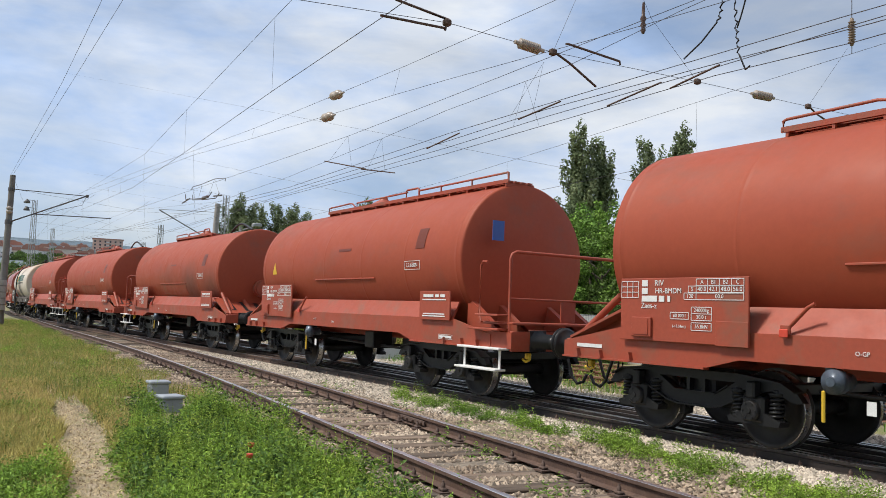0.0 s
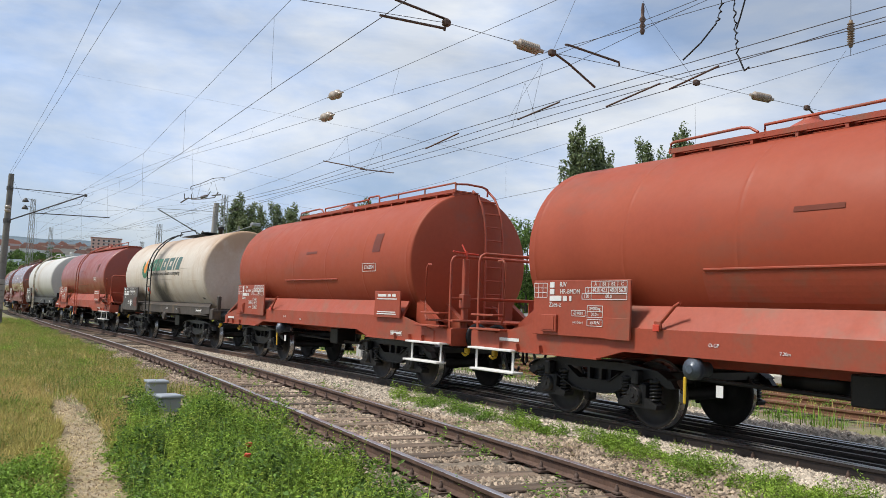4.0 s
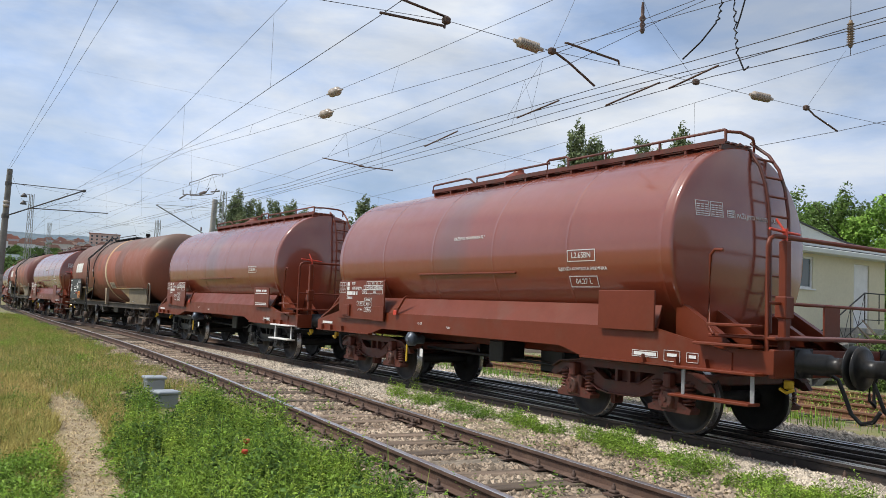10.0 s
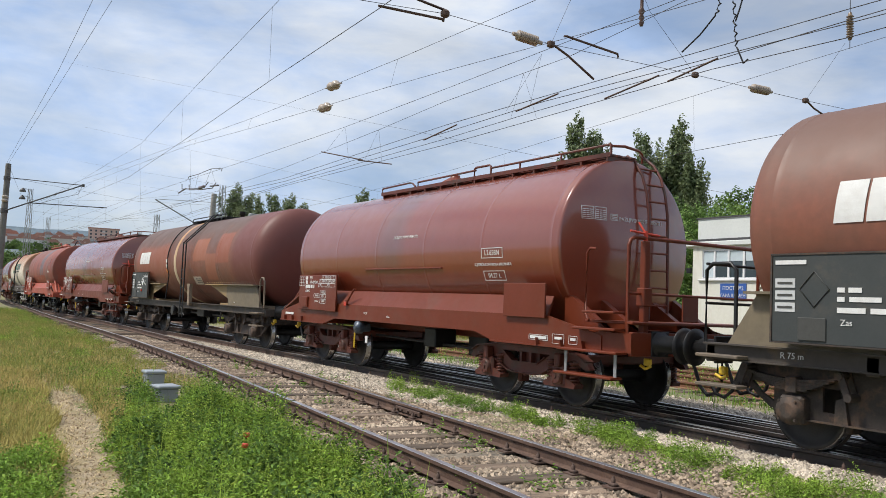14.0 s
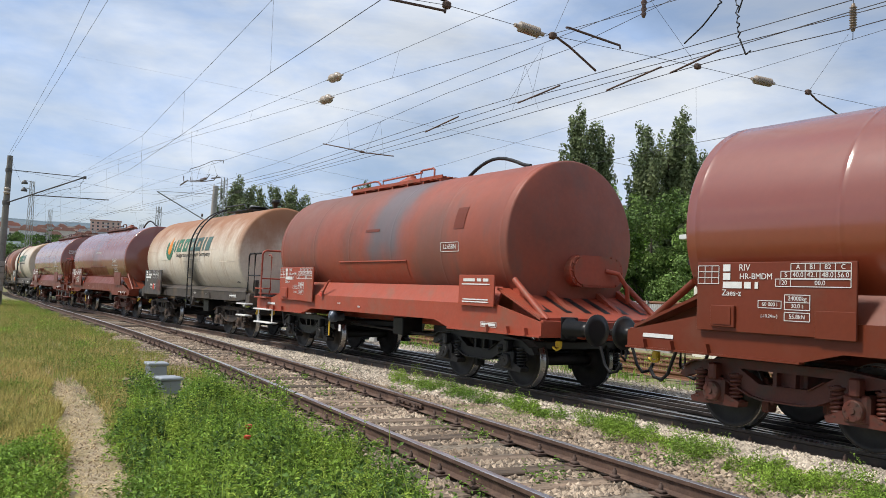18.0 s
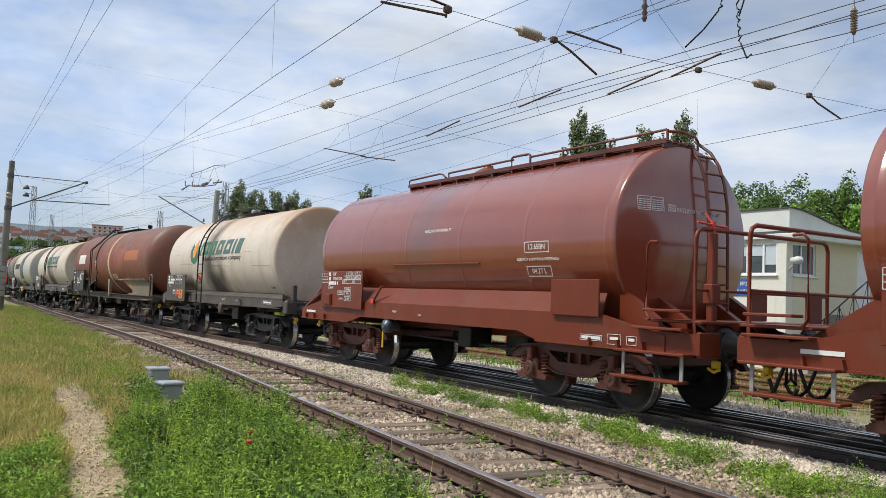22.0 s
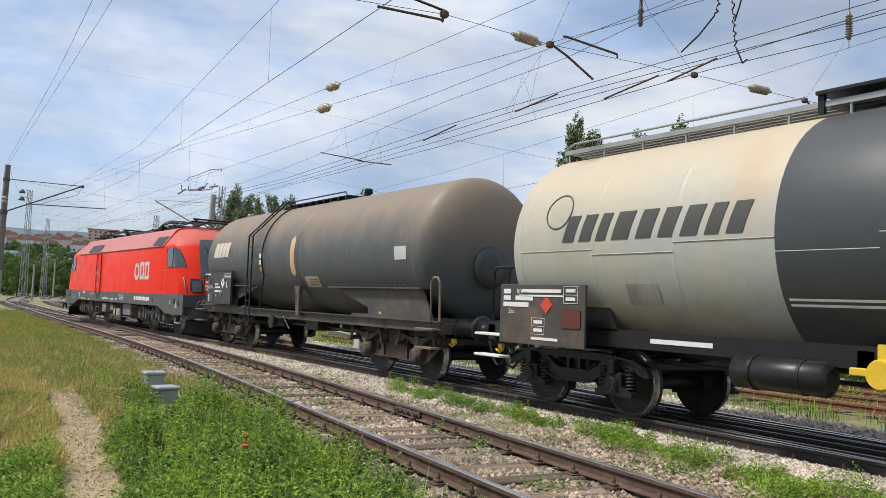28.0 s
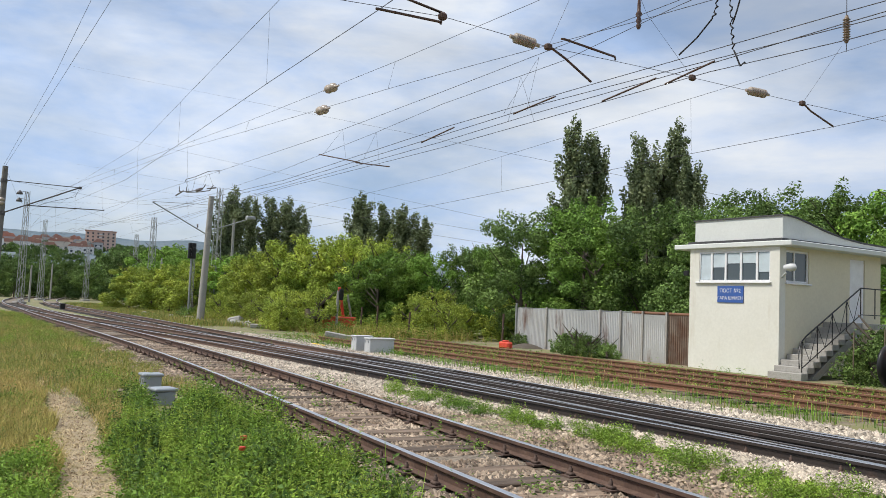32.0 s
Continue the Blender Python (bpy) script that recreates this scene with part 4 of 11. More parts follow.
        def brake():
            return Shape().box(-0.04, -0.10, 0.25, 0.05, 0.10, 0.66, 0.02).box(-0.09, -0.05, 0.34, -0.03, 0.05, 0.60, 0.01)
        for ax, flip in ((-0.50, 180), (0.50, 0)):
            part("brake_block", cached("brake_block", brake), paint, bogie, at=pose(ax, side * 0.755, 0, 0, 0, flip))
    for ax in (-1.0, 1.0):
        wheelset(bogie, ax, 0.46, wheel_paint)
    return bogie


def buffers(wagon, x_left, x_right, paint):
    def buf():
        s = Shape().turned([(0.0, 0.17), (0.03, 0.17), (0.03, 0.12), (0.33, 0.12), (0.33, 0.095), (0.56, 0.095), (0.575, 0.20), (0.60, 0.24), (0.615, 0.24), (0.625, 0.15)], 24, "x")
        return s.box(-0.02, -0.17, -0.17, 0.015, 0.17, 0.17, 0.01)
    for x, turn in ((x_left, 180), (x_right, 0)):
        for y in (-0.875, 0.875):
            part("buffer", cached("buffer", buf), paint, wagon, "black steel buffer", at=pose(x, y, 1.05, 0, 0, turn))

    def hook():
        s = Shape().box(0, -0.05, -0.05, 0.22, 0.05, 0.05, 0.02).tube([(0.2, 0, 0.03), (0.34, 0, 0.02), (0.38, 0, -0.06), (0.33, 0, -0.12)], 0.03, 8)
        return s.tube([(0.30, -0.04, -0.05), (0.30, -0.05, -0.35), (0.34, 0, -0.42), (0.30, 0.05, -0.35), (0.30, 0.04, -0.05)], 0.02, 6)
    def hose():
        return Shape().tube([(0.0, 0, 0), (0.10, 0, -0.05), (0.18, 0, -0.22), (0.26, 0, -0.42), (0.38, 0, -0.52), (0.52, 0, -0.48), (0.60, 0, -0.36)], 0.025, 8)
    for x, turn in ((x_left, 180), (x_right, 0)):
        part("coupling_hook", cached("hook", hook), BLACK, wagon, at=pose(x, 0, 1.0, 0, 0, turn))
        for y in (-0.35, 0.35):
            part("brake_hose", cached("hose", hose), BLACK, wagon, at=pose(x, y, 0.92, 0, 0, turn))
        s = cached("pipe_tap", lambda: Shape().box(-0.05, -0.03, -0.05, 0.05, 0.05, 0.05, 0.015).tube([(-0.09, -0.03, -0.05), (0, -0.03, -0.09), (0.09, -0.03, -0.05)], 0.02, 6))
        part("brake_tap", s, PAINT_YELLOW, wagon, "yellow brake pipe tap", at=pose(x - (0.10 if turn == 0 else -0.10), -1.0, 0.80))


def tank_mesh(key, x0, x1, r, dome, zc, seams, knuckle=0.05, deep=False):
    """A lying vessel with dished ends, a turned knuckle at their rims and raised weld seams."""
    def build():
        s = Shape()
        end = []   # (how far out, radius) from the middle of the dish to the barrel
        if deep:
            for k in range(0, 12):
                a = k / 12 * math.pi / 2
                end.append((dome * math.cos(a), max(0.02, r * math.sin(a) ** 0.92)))
            end.append((0.0, r))
        else:
            rim = r - knuckle
            tilt = math.atan(2 * (dome - knuckle) / rim)
            flat = rim + knuckle * math.sin(tilt)
            for k in range(10):
                q = max(0.015, flat * k / 9)
                end.append((knuckle * math.cos(tilt) + (dome - knuckle) * (1 - (q / flat) ** 2), q))
            for k in range(1, 7):
                a = tilt + (math.pi / 2 - tilt) * k / 6
                end.append((knuckle * math.cos(a), rim + knuckle * math.sin(a)))
        prof = [(x0 - a, b) for a, b in end] + [(x0 + 0.10, r), (x0 + 0.108, r + 0.003), (x0 + 0.125, r + 0.003), (x0 + 0.133, r), (x0 + 0.2, r)]
        for q in seams:
            prof += [(q - 0.06, r), (q - 0.018, r), (q - 0.006, r + 0.004), (q + 0.006, r + 0.004), (q + 0.018, r), (q + 0.06, r)]
        prof += [(x1 - 0.2, r), (x1 - 0.133, r), (x1 - 0.125, r + 0.003), (x1 - 0.108, r + 0.003), (x1 - 0.10, r)] + [(x1 + a, b) for a, b in reversed(end)]
        return s.turned(prof, 72, "x", (0, 0, zc))
    return cached(key, build)


def ladder(x0, z0, x1, z1, y0, y1, rungs, width=0.36, rail=0.022):
    """A straight ladder in the plane between (x0, y0, z0) and (x1, y1, z1)."""
    s = Shape()
    for g in (-width / 2, width / 2):
        s.tube([(x0 + g, y0, z0), (x1 + g, y1, z1)], rail, 6)
    for i in range(rungs):
        t = (i + 0.5) / rungs
        p = Vector((x0, y0, z0)).lerp(Vector((x1, y1, z1)), t)
        s.tube([(p.x - width / 2, p.y, p.z), (p.x + width / 2, p.y, p.z)], 0.014, 5)
    return s


def side_ladder(key, x, zc, r, z_low, width=0.42, bent=False):
    """A ladder up the near side of a tank: it follows the curve, or bends once towards the top."""
    def build():
        s = Shape()
        pts = [(-r - 0.16, z_low), (-r - 0.16, zc + 0.1)]
        for k in range(1, 9):
            a = math.radians(k * 9.0)
            pts.append((-(r + 0.16) * math.cos(a), zc + 0.1 + (r + 0.10) * math.sin(a)))
        if bent:
            pts = [(-r - 0.13, z_low), (-r - 0.13, zc + 0.54), (-0.60, zc + r + 0.12), (-0.42, zc + r + 0.10)]
        for g in (-width / 2, width / 2):
            s.tube([(x + g, y, z) for y, z in pts], 0.024, 6)
        length, n = 0.0, 0
        for (ya, za), (yb, zb) in zip(pts, pts[1:]):
            d = math.hypot(yb - ya, zb - za)
            while n * 0.29 + 0.1 < length + d:
                t = (n * 0.29 + 0.1 - length) / d
                s.tube([(x - width / 2, ya + (yb - ya) * t, za + (zb - za) * t), (x + width / 2, ya + (yb - ya) * t, za + (zb - za) * t)], 0.014, 5)
                n += 1
            length += d
        return s
    return cached((key, x, zc, r), build)


def writing(text, size, wagon, x, y, z, paint=None):
    return part("lettering", lettering(text, size), paint or PAINT_WHITE, wagon, at=on_wall(x, y, z))


def bars(wagon, rects, x, y, z, paint=None, name="lettering"):
    return part(name, plate(*rects), paint or PAINT_WHITE, wagon, at=on_wall(x, y, z))


def data_board(wagon, x, y, z, table=True, kind="Zaes-z"):
    """White wagon data: owner lines as bars, load table and length mark."""
    bars(wagon, [(-0.80, 0.22, -0.62, 0.29), (-0.80, 0.12, -0.62, 0.19), (-0.50, 0.12, -0.08, 0.19), (-0.80, 0.02, -0.18, 0.09)], x, y, z)
    writing("RIV", 0.10, wagon, x - 0.40, y, z + 0.255)
    writing(kind, 0.10, wagon, x - 0.60, y, z - 0.055)
    if table == "grid":
        return
    if table:
        g = 0.006
        bars(wagon, [(0.05, 0.30 - g, 0.75, 0.30), (0.05, 0.21 - g, 0.75, 0.21), (0.05, 0.12 - g, 0.75, 0.12), (0.05, 0.04 - g, 0.75, 0.04)]
             + [(q, 0.04, q + g, 0.30) for q in (0.05, 0.19, 0.33, 0.47, 0.61, 0.745)], x, y, z, name="load_table")
        for i, c in enumerate("ABC"):
            writing(c, 0.075, wagon, x + 0.27 + i * 0.145, y, z + 0.25)
        bars(wagon, [(0.09 + i * 0.14, 0.145, 0.17 + i * 0.14, 0.185) for i in range(5)], x, y, z)
        bars(wagon, [(0.12, -0.16, 0.42, -0.154), (0.12, -0.26, 0.42, -0.254), (0.12, -0.34, 0.42, -0.334), (0.12, -0.34, 0.126, -0.154), (0.414, -0.34, 0.42, -0.154), (0.16, -0.23, 0.38, -0.19), (0.16, -0.32, 0.36, -0.28), (-0.25, -0.25, 0.05, -0.244), (-0.25, -0.18, 0.05, -0.174), (-0.20, -0.235, 0.0, -0.195)], x, y, z, name="weight_box")
        writing("|-13.24m-|", 0.06, wagon, x - 0.10, y, z - 0.31)


def grid(wagon, x, y, z, x0, x1, levels, marks):
    """A white ruled table: lines at the levels, uprights at the marks."""
    g = 0.004
    r = [(x0, q - g, x1, q + g) for q in levels] + [(q - g, min(levels), q + g, max(levels)) for q in marks]
    tagged(bars(wagon, r, x, y, z, name="load_table"), kind="stuff")


def load_board(wagon, x, y, z):
    """The painted data of the panelled wagons: owner lines, load table, weights and length."""
    bars(wagon, [(-0.62, 0.295, -0.52, 0.375)], x, y, z)
    bars(wagon, [(-0.62, 0.195, -0.52, 0.275)], x, y, z)
    bars(wagon, [(-0.62, 0.10, -0.36, 0.175), (-0.33, 0.10, -0.24, 0.175), (-0.19, 0.10, -0.145, 0.175)], x, y, z)
    writing("RIV", 0.105, wagon, x - 0.33, y, z + 0.335)
    writing("HR-BMDM", 0.095, wagon, x - 0.18, y, z + 0.235)
    writing("Zaes-z", 0.10, wagon, x - 0.50, y, z + 0.045)
    grid(wagon, x, y, z, 0.26, 0.94, (0.38, 0.30), (0.26, 0.43, 0.60, 0.77, 0.94))
    for i, c in enumerate(("A", "B1", "B2", "C")):
        writing(c, 0.07, wagon, x + 0.345 + i * 0.17, y, z + 0.34)
    grid(wagon, x, y, z, 0.14, 0.94, (0.295, 0.217), (0.14, 0.26, 0.43, 0.60, 0.77, 0.94))
    for i, c in enumerate(("S", "40.0", "42.1", "48.0", "56.0")):
        writing(c, 0.075, wagon, x + (0.20 if i == 0 else 0.175 + i * 0.17), y, z + 0.256)
    grid(wagon, x, y, z, 0.075, 0.94, (0.21, 0.13), (0.075, 0.26, 0.94))
    writing("120", 0.07, wagon, x + 0.165, y, z + 0.17)
    writing("00.0", 0.07, wagon, x + 0.60, y, z + 0.17)
    grid(wagon, x, y, z, 0.19, 0.49, (0.04, -0.04, -0.12), (0.19, 0.49))
    writing("24000kg", 0.065, wagon, x + 0.34, y, z)
    writing("30.0 t", 0.065, wagon, x + 0.34, y, z - 0.08)
    grid(wagon, x, y, z, -0.14, 0.15, (-0.03, -0.11), (-0.14, 0.15))
    writing("60 000 l", 0.06, wagon, x + 0.005, y, z - 0.07)
    grid(wagon, x, y, z, -0.98, -0.68, (0.36, 0.29, 0.22, 0.15), (-0.98, -0.88, -0.78, -0.68))
    grid(wagon, x, y, z, 0.19, 0.49, (-0.15, -0.24), (0.19, 0.49))
    writing("55.8kN", 0.065, wagon, x + 0.34, y, z - 0.195)
    writing("(-13.24m-)", 0.05, wagon, x + 0.0, y, z - 0.20)


A_R, A_ZC = 1.41, 2.46


def skirted_wagon(k, name, label, paint, under, bogie_paint, platform, opts):
    """Four-axle tank wagon with panelled side sills that wrap the tank."""
    w = thing(name, label, "tank wagon", group="tank wagons of the train")
    xl, xr = (-5.68, 6.22) if platform == "R" else (-6.22, 5.68)
    part("tank", tank_mesh("tank_a", -4.74, 4.66, A_R, 0.26, A_ZC, (-2.75, -0.92, 0.92, 2.75), 0.055), paint, w)

    def sills():
        s = Shape()
        for g in (-1, 1):
            low = [(-5.68, 0.92), (-3.15, 0.92), (-2.68, 1.04), (2.68, 1.04), (3.15, 0.92), (5.68, 0.92)]
            high = [(5.68, 1.13), (4.55, 1.36), (4.30, 1.36), (-4.30, 1.36), (-4.55, 1.36), (-5.68, 1.13)]
            a = sorted((g * 1.435, g * 1.405))
            s.prism(low + high, "y", a[0], a[1])
            n = [(-4.5, -1.405, 1.36), (4.5, -1.405, 1.36), (4.4, -1.20, 1.66), (-4.4, -1.20, 1.66)]
            m = [(p[0], p[1] + 0.03, p[2] - 0.02) for p in n]
            s.add([(p[0], -g * p[1], p[2]) for p in n + m], [(0, 1, 2, 3), (7, 6, 5, 4), (0, 4, 5, 1), (1, 5, 6, 2), (2, 6, 7, 3), (3, 7, 4, 0)])
            a = sorted((g * 1.37, g * 1.47))
            s.box(-5.68, a[0], 0.90, -3.15, a[1], 0.925)
            s.box(3.15, a[0], 0.90, 5.68, a[1], 0.925)
            for x in (-4.9, -4.35, 4.35, 4.9, 5.35, -5.35):
                s.prism([(x - 0.03, 0.92), (x + 0.03, 0.92), (x, 1.03)], "y", g * 1.435, g * 1.50)
        return s
    part("side_sill", cached("a_sills", sills), under, w)

    def centre():
        s = Shape().box(-5.66, -0.32, 0.86, 5.66, 0.32, 1.20, 0.02).box(-5.68, -1.40, 0.90, -5.60, 1.40, 1.16, 0.01).box(5.60, -1.40, 0.90, 5.68, 1.40, 1.16, 0.01)
        for x in (-3.6, 3.6):
            s.box(x - 0.35, -1.38, 0.92, x + 0.35, 1.38, 1.30, 0.02)
        for g in (-1, 1):
            for y in (-1.1, -0.55, 0.55, 1.1):
                s.add([(g * 5.62, y - 0.05, 1.14), (g * 5.62, y + 0.05, 1.14), (g * 4.6, y + 0.05, 1.75), (g * 4.6, y - 0.05, 1.75), (g * 4.6, y - 0.05, 1.2), (g * 4.6, y + 0.05, 1.2)], [(0, 1, 2, 3), (0, 3, 4), (1, 5, 2), (0, 4, 5, 1), (3, 2, 5, 4)])
        return s
    part("centre_sill", cached("a_centre", centre), under, w)
    # slanting guard over the frame end without a platform
    g = -1 if platform == "R" else 1
    deck = Shape().prism([(g * 4.50, 1.60), (g * 4.50, 1.64), (g * 5.60, 1.20), (g * 5.60, 1.16)], "y", -1.40, 1.40)
    part("end_deck", deck, under, w, "sloping deck plate with slots")
    # slots are not cut: flat black patches on the plate stand for their shade
    for k in range(6):
        y = -1.05 + k * 0.42
        p = [(g * (4.78 + 0.62 * t), y + e, 1.64 - 0.4 * (0.28 + 0.62 * t) + 0.006) for t, e in ((0, -0.07), (0, 0.07), (1, 0.07), (1, -0.07))]
        part("deck_slot", Shape().add(p, [(0, 1, 2, 3)]), BLACK, w, "flat black patch for a shaded slot in the end deck")
    for y in (-1.25, 1.25):
        part("end_stay", Shape().tube([(g * 5.6, y, 1.16), (g * 4.75, y, 1.78)], 0.05, 8), under, w)
    if opts.get("outlet", platform == "L"):
        def outlet():
            ring = []
            for k in range(24):
                q = 2 * math.pi * k / 24
                ring.append((0.28 + 0.33 * (1 if math.cos(q) > 0 else -1) + 0.27 * math.cos(q), 0.27 * math.sin(q)))
            s = Shape().prism(ring, "x", 0.0, 0.26)
            s.prism([(0.28 + (a - 0.28) * 0.9, b * 0.86) for a, b in ring], "x", 0.25, 0.29)
            for a, b in ring[::2]:
                s.turned([(0.26, 0.018), (0.285, 0.018)], 6, "x", (0, 0.28 + (a - 0.28) * 0.95, b * 0.93))
            return s.tube([(0.29, 0.45, 0.02), (0.42, 0.62, -0.02), (0.45, 0.80, -0.25), (0.42, 0.85, -0.5)], 0.04, 8)
        part("outlet_cover", cached("outlet_cover", outlet), under, w, "bolted oval outlet cover", at=pose(g * 4.78, 0, 1.98) @ Matrix.Diagonal((g, 1, 1, 1)))
        part("drip_panel", wrapped(plate((-1.45, -0.19, 1.50, 0.19)), "drip", A_R, A_ZC, 0.0, 1.90), under, w, "raised panel under the gutter strip")
    # platform end
    h = 1 if platform == "R" else -1
    s = Shape().box(min(h * 5.3, h * 6.22), -1.40, 1.30, max(h * 5.3, h * 6.22), 1.40, 1.34, 0.01)
    s.box(min(h * 5.55, h * 6.22), -1.42, 0.92, max(h * 5.55, h * 6.22), -1.39, 1.18).box(min(h * 5.55, h * 6.22), 1.39, 0.92, max(h * 5.55, h * 6.22), 1.42, 1.18)
    s.box(min(h * 6.14, h * 6.22), -1.40, 0.88, max(h * 6.14, h * 6.22), 1.40, 1.20, 0.01)
    part("platform", s, under, w)
    x = h * 6.10
    s = Shape().tube([(x, -1.38, 0.93), (x, -1.38, 2.36), (x, -1.35, 2.44), (x, -1.27, 2.48), (x, 1.27, 2.48), (x, 1.35, 2.44), (x, 1.38, 2.36), (x, 1.38, 0.95)], 0.028, 8)
    part("handrail", s, under, w, "bent tube rail round the end platform")
    part("knee_rail", Shape().tube([(x, -1.38, 1.72), (x, 1.38, 1.72)], 0.022, 6), under, w)
    part("rail_panel", Shape().box(x - 0.012, -0.30, 1.36, x + 0.012, 0.02, 1.72, 0.003), under, w)
    part("grab_rail", Shape().tube([(h * 5.52, -1.42, 2.33), (h * 5.40, -1.42, 2.34), (h * 5.34, -1.42, 2.28), (h * 5.33, -1.42, 1.42), (h * 5.40, -1.42, 1.33)], 0.020, 8), under, w)
    if opts.get("end_ladder"):
        part("brake_column", Shape().box(x - 0.05, -1.12, 1.0, x + 0.05, -1.02, 2.44, 0.012).box(x - 0.075, -1.15, 1.55, x + 0.075, -0.99, 1.80, 0.012), under, w, "square hand brake column")
        part("brake_handle", Shape().tube([(x, -1.36, 2.56), (x, -1.07, 2.54), (x, -0.80, 2.53)], 0.016, 6).tube([(x - h * 0.10, -1.10, 2.70), (x, -1.07, 2.54)], 0.014, 6).tube([(x, -1.07, 2.44), (x, -1.07, 2.58)], 0.03, 8), PAINT_REDS, w, "red hand brake crank")
    for z, a, b in ((1.45, 5.42, 6.04), (1.22, 5.22, 6.06), (0.91, 4.92, 6.10), (0.57, 4.86, 6.02)):
        lo, hi = sorted((h * a, h * b))
        part("step", Shape().box(lo, -1.58, z - 0.018, hi, -1.36, z + 0.018, 0.008), PAINT_WHITE if opts.get("white_steps", True) and z < 1 else under, w, "white painted footstep" if opts.get("white_steps", True) and z < 1 else "")
    for a in (4.98, 5.96):
        part("step_hanger", Shape().box(min(h * a, h * (a + 0.05)), -1.47, 0.57, max(h * a, h * (a + 0.05)), -1.455, 0.91), PAINT_WHITE if opts.get("white_steps", True) else STEEL_GREY, w)
    # tank fittings
    part("gutter_strip", Shape().box(-1.42, -1.392, 2.10, 1.52, -1.34, 2.128, 0.006), under, w)

    iron = BOGIE_RED if opts.get("maroon") else under
    far_end = 4.72 if platform == "R" else 1.2
    near_end = -2.52 if opts.get("maroon") else -2.8

    def walkway():
        s = Shape()
        for i in range(4):
            s.box(near_end, -0.42 + i * 0.15, 3.955, far_end, -0.31 + i * 0.15, 3.98)
        n = int((far_end - near_end) / 0.6)
        for i in range(n + 1):
            x = near_end + 0.05 + i * (far_end - near_end - 0.1) / n
            s.box(x - 0.02, -0.45, 3.87, x + 0.02, 0.20, 3.955)
        s.box(near_end - 0.03, -0.46, 3.93, far_end + 0.03, -0.43, 4.00)
        return s
    part("walkway", cached(("a_walkway", near_end, platform), walkway), iron, w, "grated roof walkway", at=pose(0, 0, -0.07))

    def roof_rail():
        s = Shape()
        s.tube([(near_end, -0.45, 3.93), (near_end, -0.45, 4.05), (near_end + 0.05, -0.45, 4.07), (near_end + 1.2, -0.45, 4.09), (near_end + 1.32, -0.45, 4.07), (near_end + 1.45, -0.45, 3.99)], 0.020, 6)
        x1 = 1.10 if far_end > 2 else 0.4
        s.tube([(near_end + 1.55, -0.45, 3.95), (near_end + 1.55, -0.45, 4.07), (x1 + 0.05, -0.45, 4.09)], 0.020, 6)
        s.tube([(x1, -0.45, 3.93), (x1, -0.45, 4.12), (x1 + 0.05, -0.45, 4.14), (x1 + 0.48, -0.45, 4.14), (x1 + 0.53, -0.45, 4.11), (x1 + 0.53, -0.45, 3.96)], 0.022, 6)
        if far_end > 2:
            s.tube([(x1 + 0.53, -0.45, 4.08), (far_end + 0.02, -0.45, 4.10), (far_end + 0.04, -0.45, 3.94)], 0.020, 6)
            for x in (2.5, 3.6, far_end + 0.04):
                s.tube([(x, -0.45, 3.96), (x, -0.45, 4.10)], 0.018, 5)
        return s
    part("roof_rail", cached(("a_roof_rail", near_end, platform), roof_rail), iron, w, at=pose(0, 0, -0.05))
    mx = -0.45 if opts.get("maroon") else -1.0
    part("manhole", cached("a_manhole", lambda: Shape().turned([(3.80, 0.28), (4.02, 0.28), (4.02, 0.33), (4.06, 0.33), (4.13, 0.22), (4.20, 0.10), (4.24, 0.10), (4.24, 0.03)], 20, "z", (0, 0.15, 0))), under, w, at=pose(mx, 0, -0.06))
    part("manhole_clamp", cached("a_clamp", lambda: Shape().tube([(0.36, 0.1, 3.94), (0.36, 0.1, 4.09), (0.62, 0.1, 4.11), (1.0, 0.1, 4.06), (1.0, 0.1, 3.94)], 0.03, 6)), under, w, at=pose(mx, 0, -0.06))
    if platform == "L" or opts.get("hose_arch"):
        part("vapour_pipe", cached("a_arch", lambda: Shape().tube([(1.2 + 2.0 * t, 0.25, 3.98 + 0.30 * math.sin(math.pi * min(1, t * 1.05)) * (1 - 0.3 * t)) for t in [i / 10 for i in range(11)]], 0.035, 8)), BLACK, w)
    if opts.get("end_ladder"):
        line = [(5.06, 1.36), (5.04, 2.5), (5.02, 3.0), (4.96, 3.35), (4.86, 3.62), (4.70, 3.84), (4.52, 3.97)]
        for y in (0.14, 0.56):
            part("ladder_rail", Shape().tube([(h * a, y, b) for a, b in line] + ([(h * 4.40, y, 4.06)] if y > 0.3 else []), 0.024, 6), iron, w)
        for i in range(9):
            z = 1.58 + i * 0.27
            x = [p + (q - p) * (z - u) / (v - u) for (p, u), (q, v) in zip(line, line[1:]) if u <= z <= v][0]
            part("rung", cached("a_rung", lambda: Shape().tube([(0, 0.14, 0), (0, 0.56, 0)], 0.017, 6)), under, w, at=pose(h * x, 0, z))
        part("ladder_hoop", Shape().tube([(h * 4.76, -0.45, 4.02), (h * 4.80, -0.2, 4.04), (h * 4.62, 0.3, 4.06), (h * 4.45, 0.56, 4.05), (h * 4.45, 0.56, 3.90)], 0.022, 6), under, w)
    if opts.get("maroon") and platform == "R":
        for u0, u1 in ((-1.04, -0.83), (-0.81, -0.60)):
            r = [(u0, 2.84, u1, 2.848), (u0, 3.032, u1, 3.04), (u0, 2.84, u0 + 0.008, 3.04), (u1 - 0.008, 2.84, u1, 3.04)]
            r += [(u0 + 0.02 + j * 0.062, 2.865 + i * 0.030, u0 + 0.068 + j * 0.062, 2.876 + i * 0.030) for i in range(5) for j in range(3)]
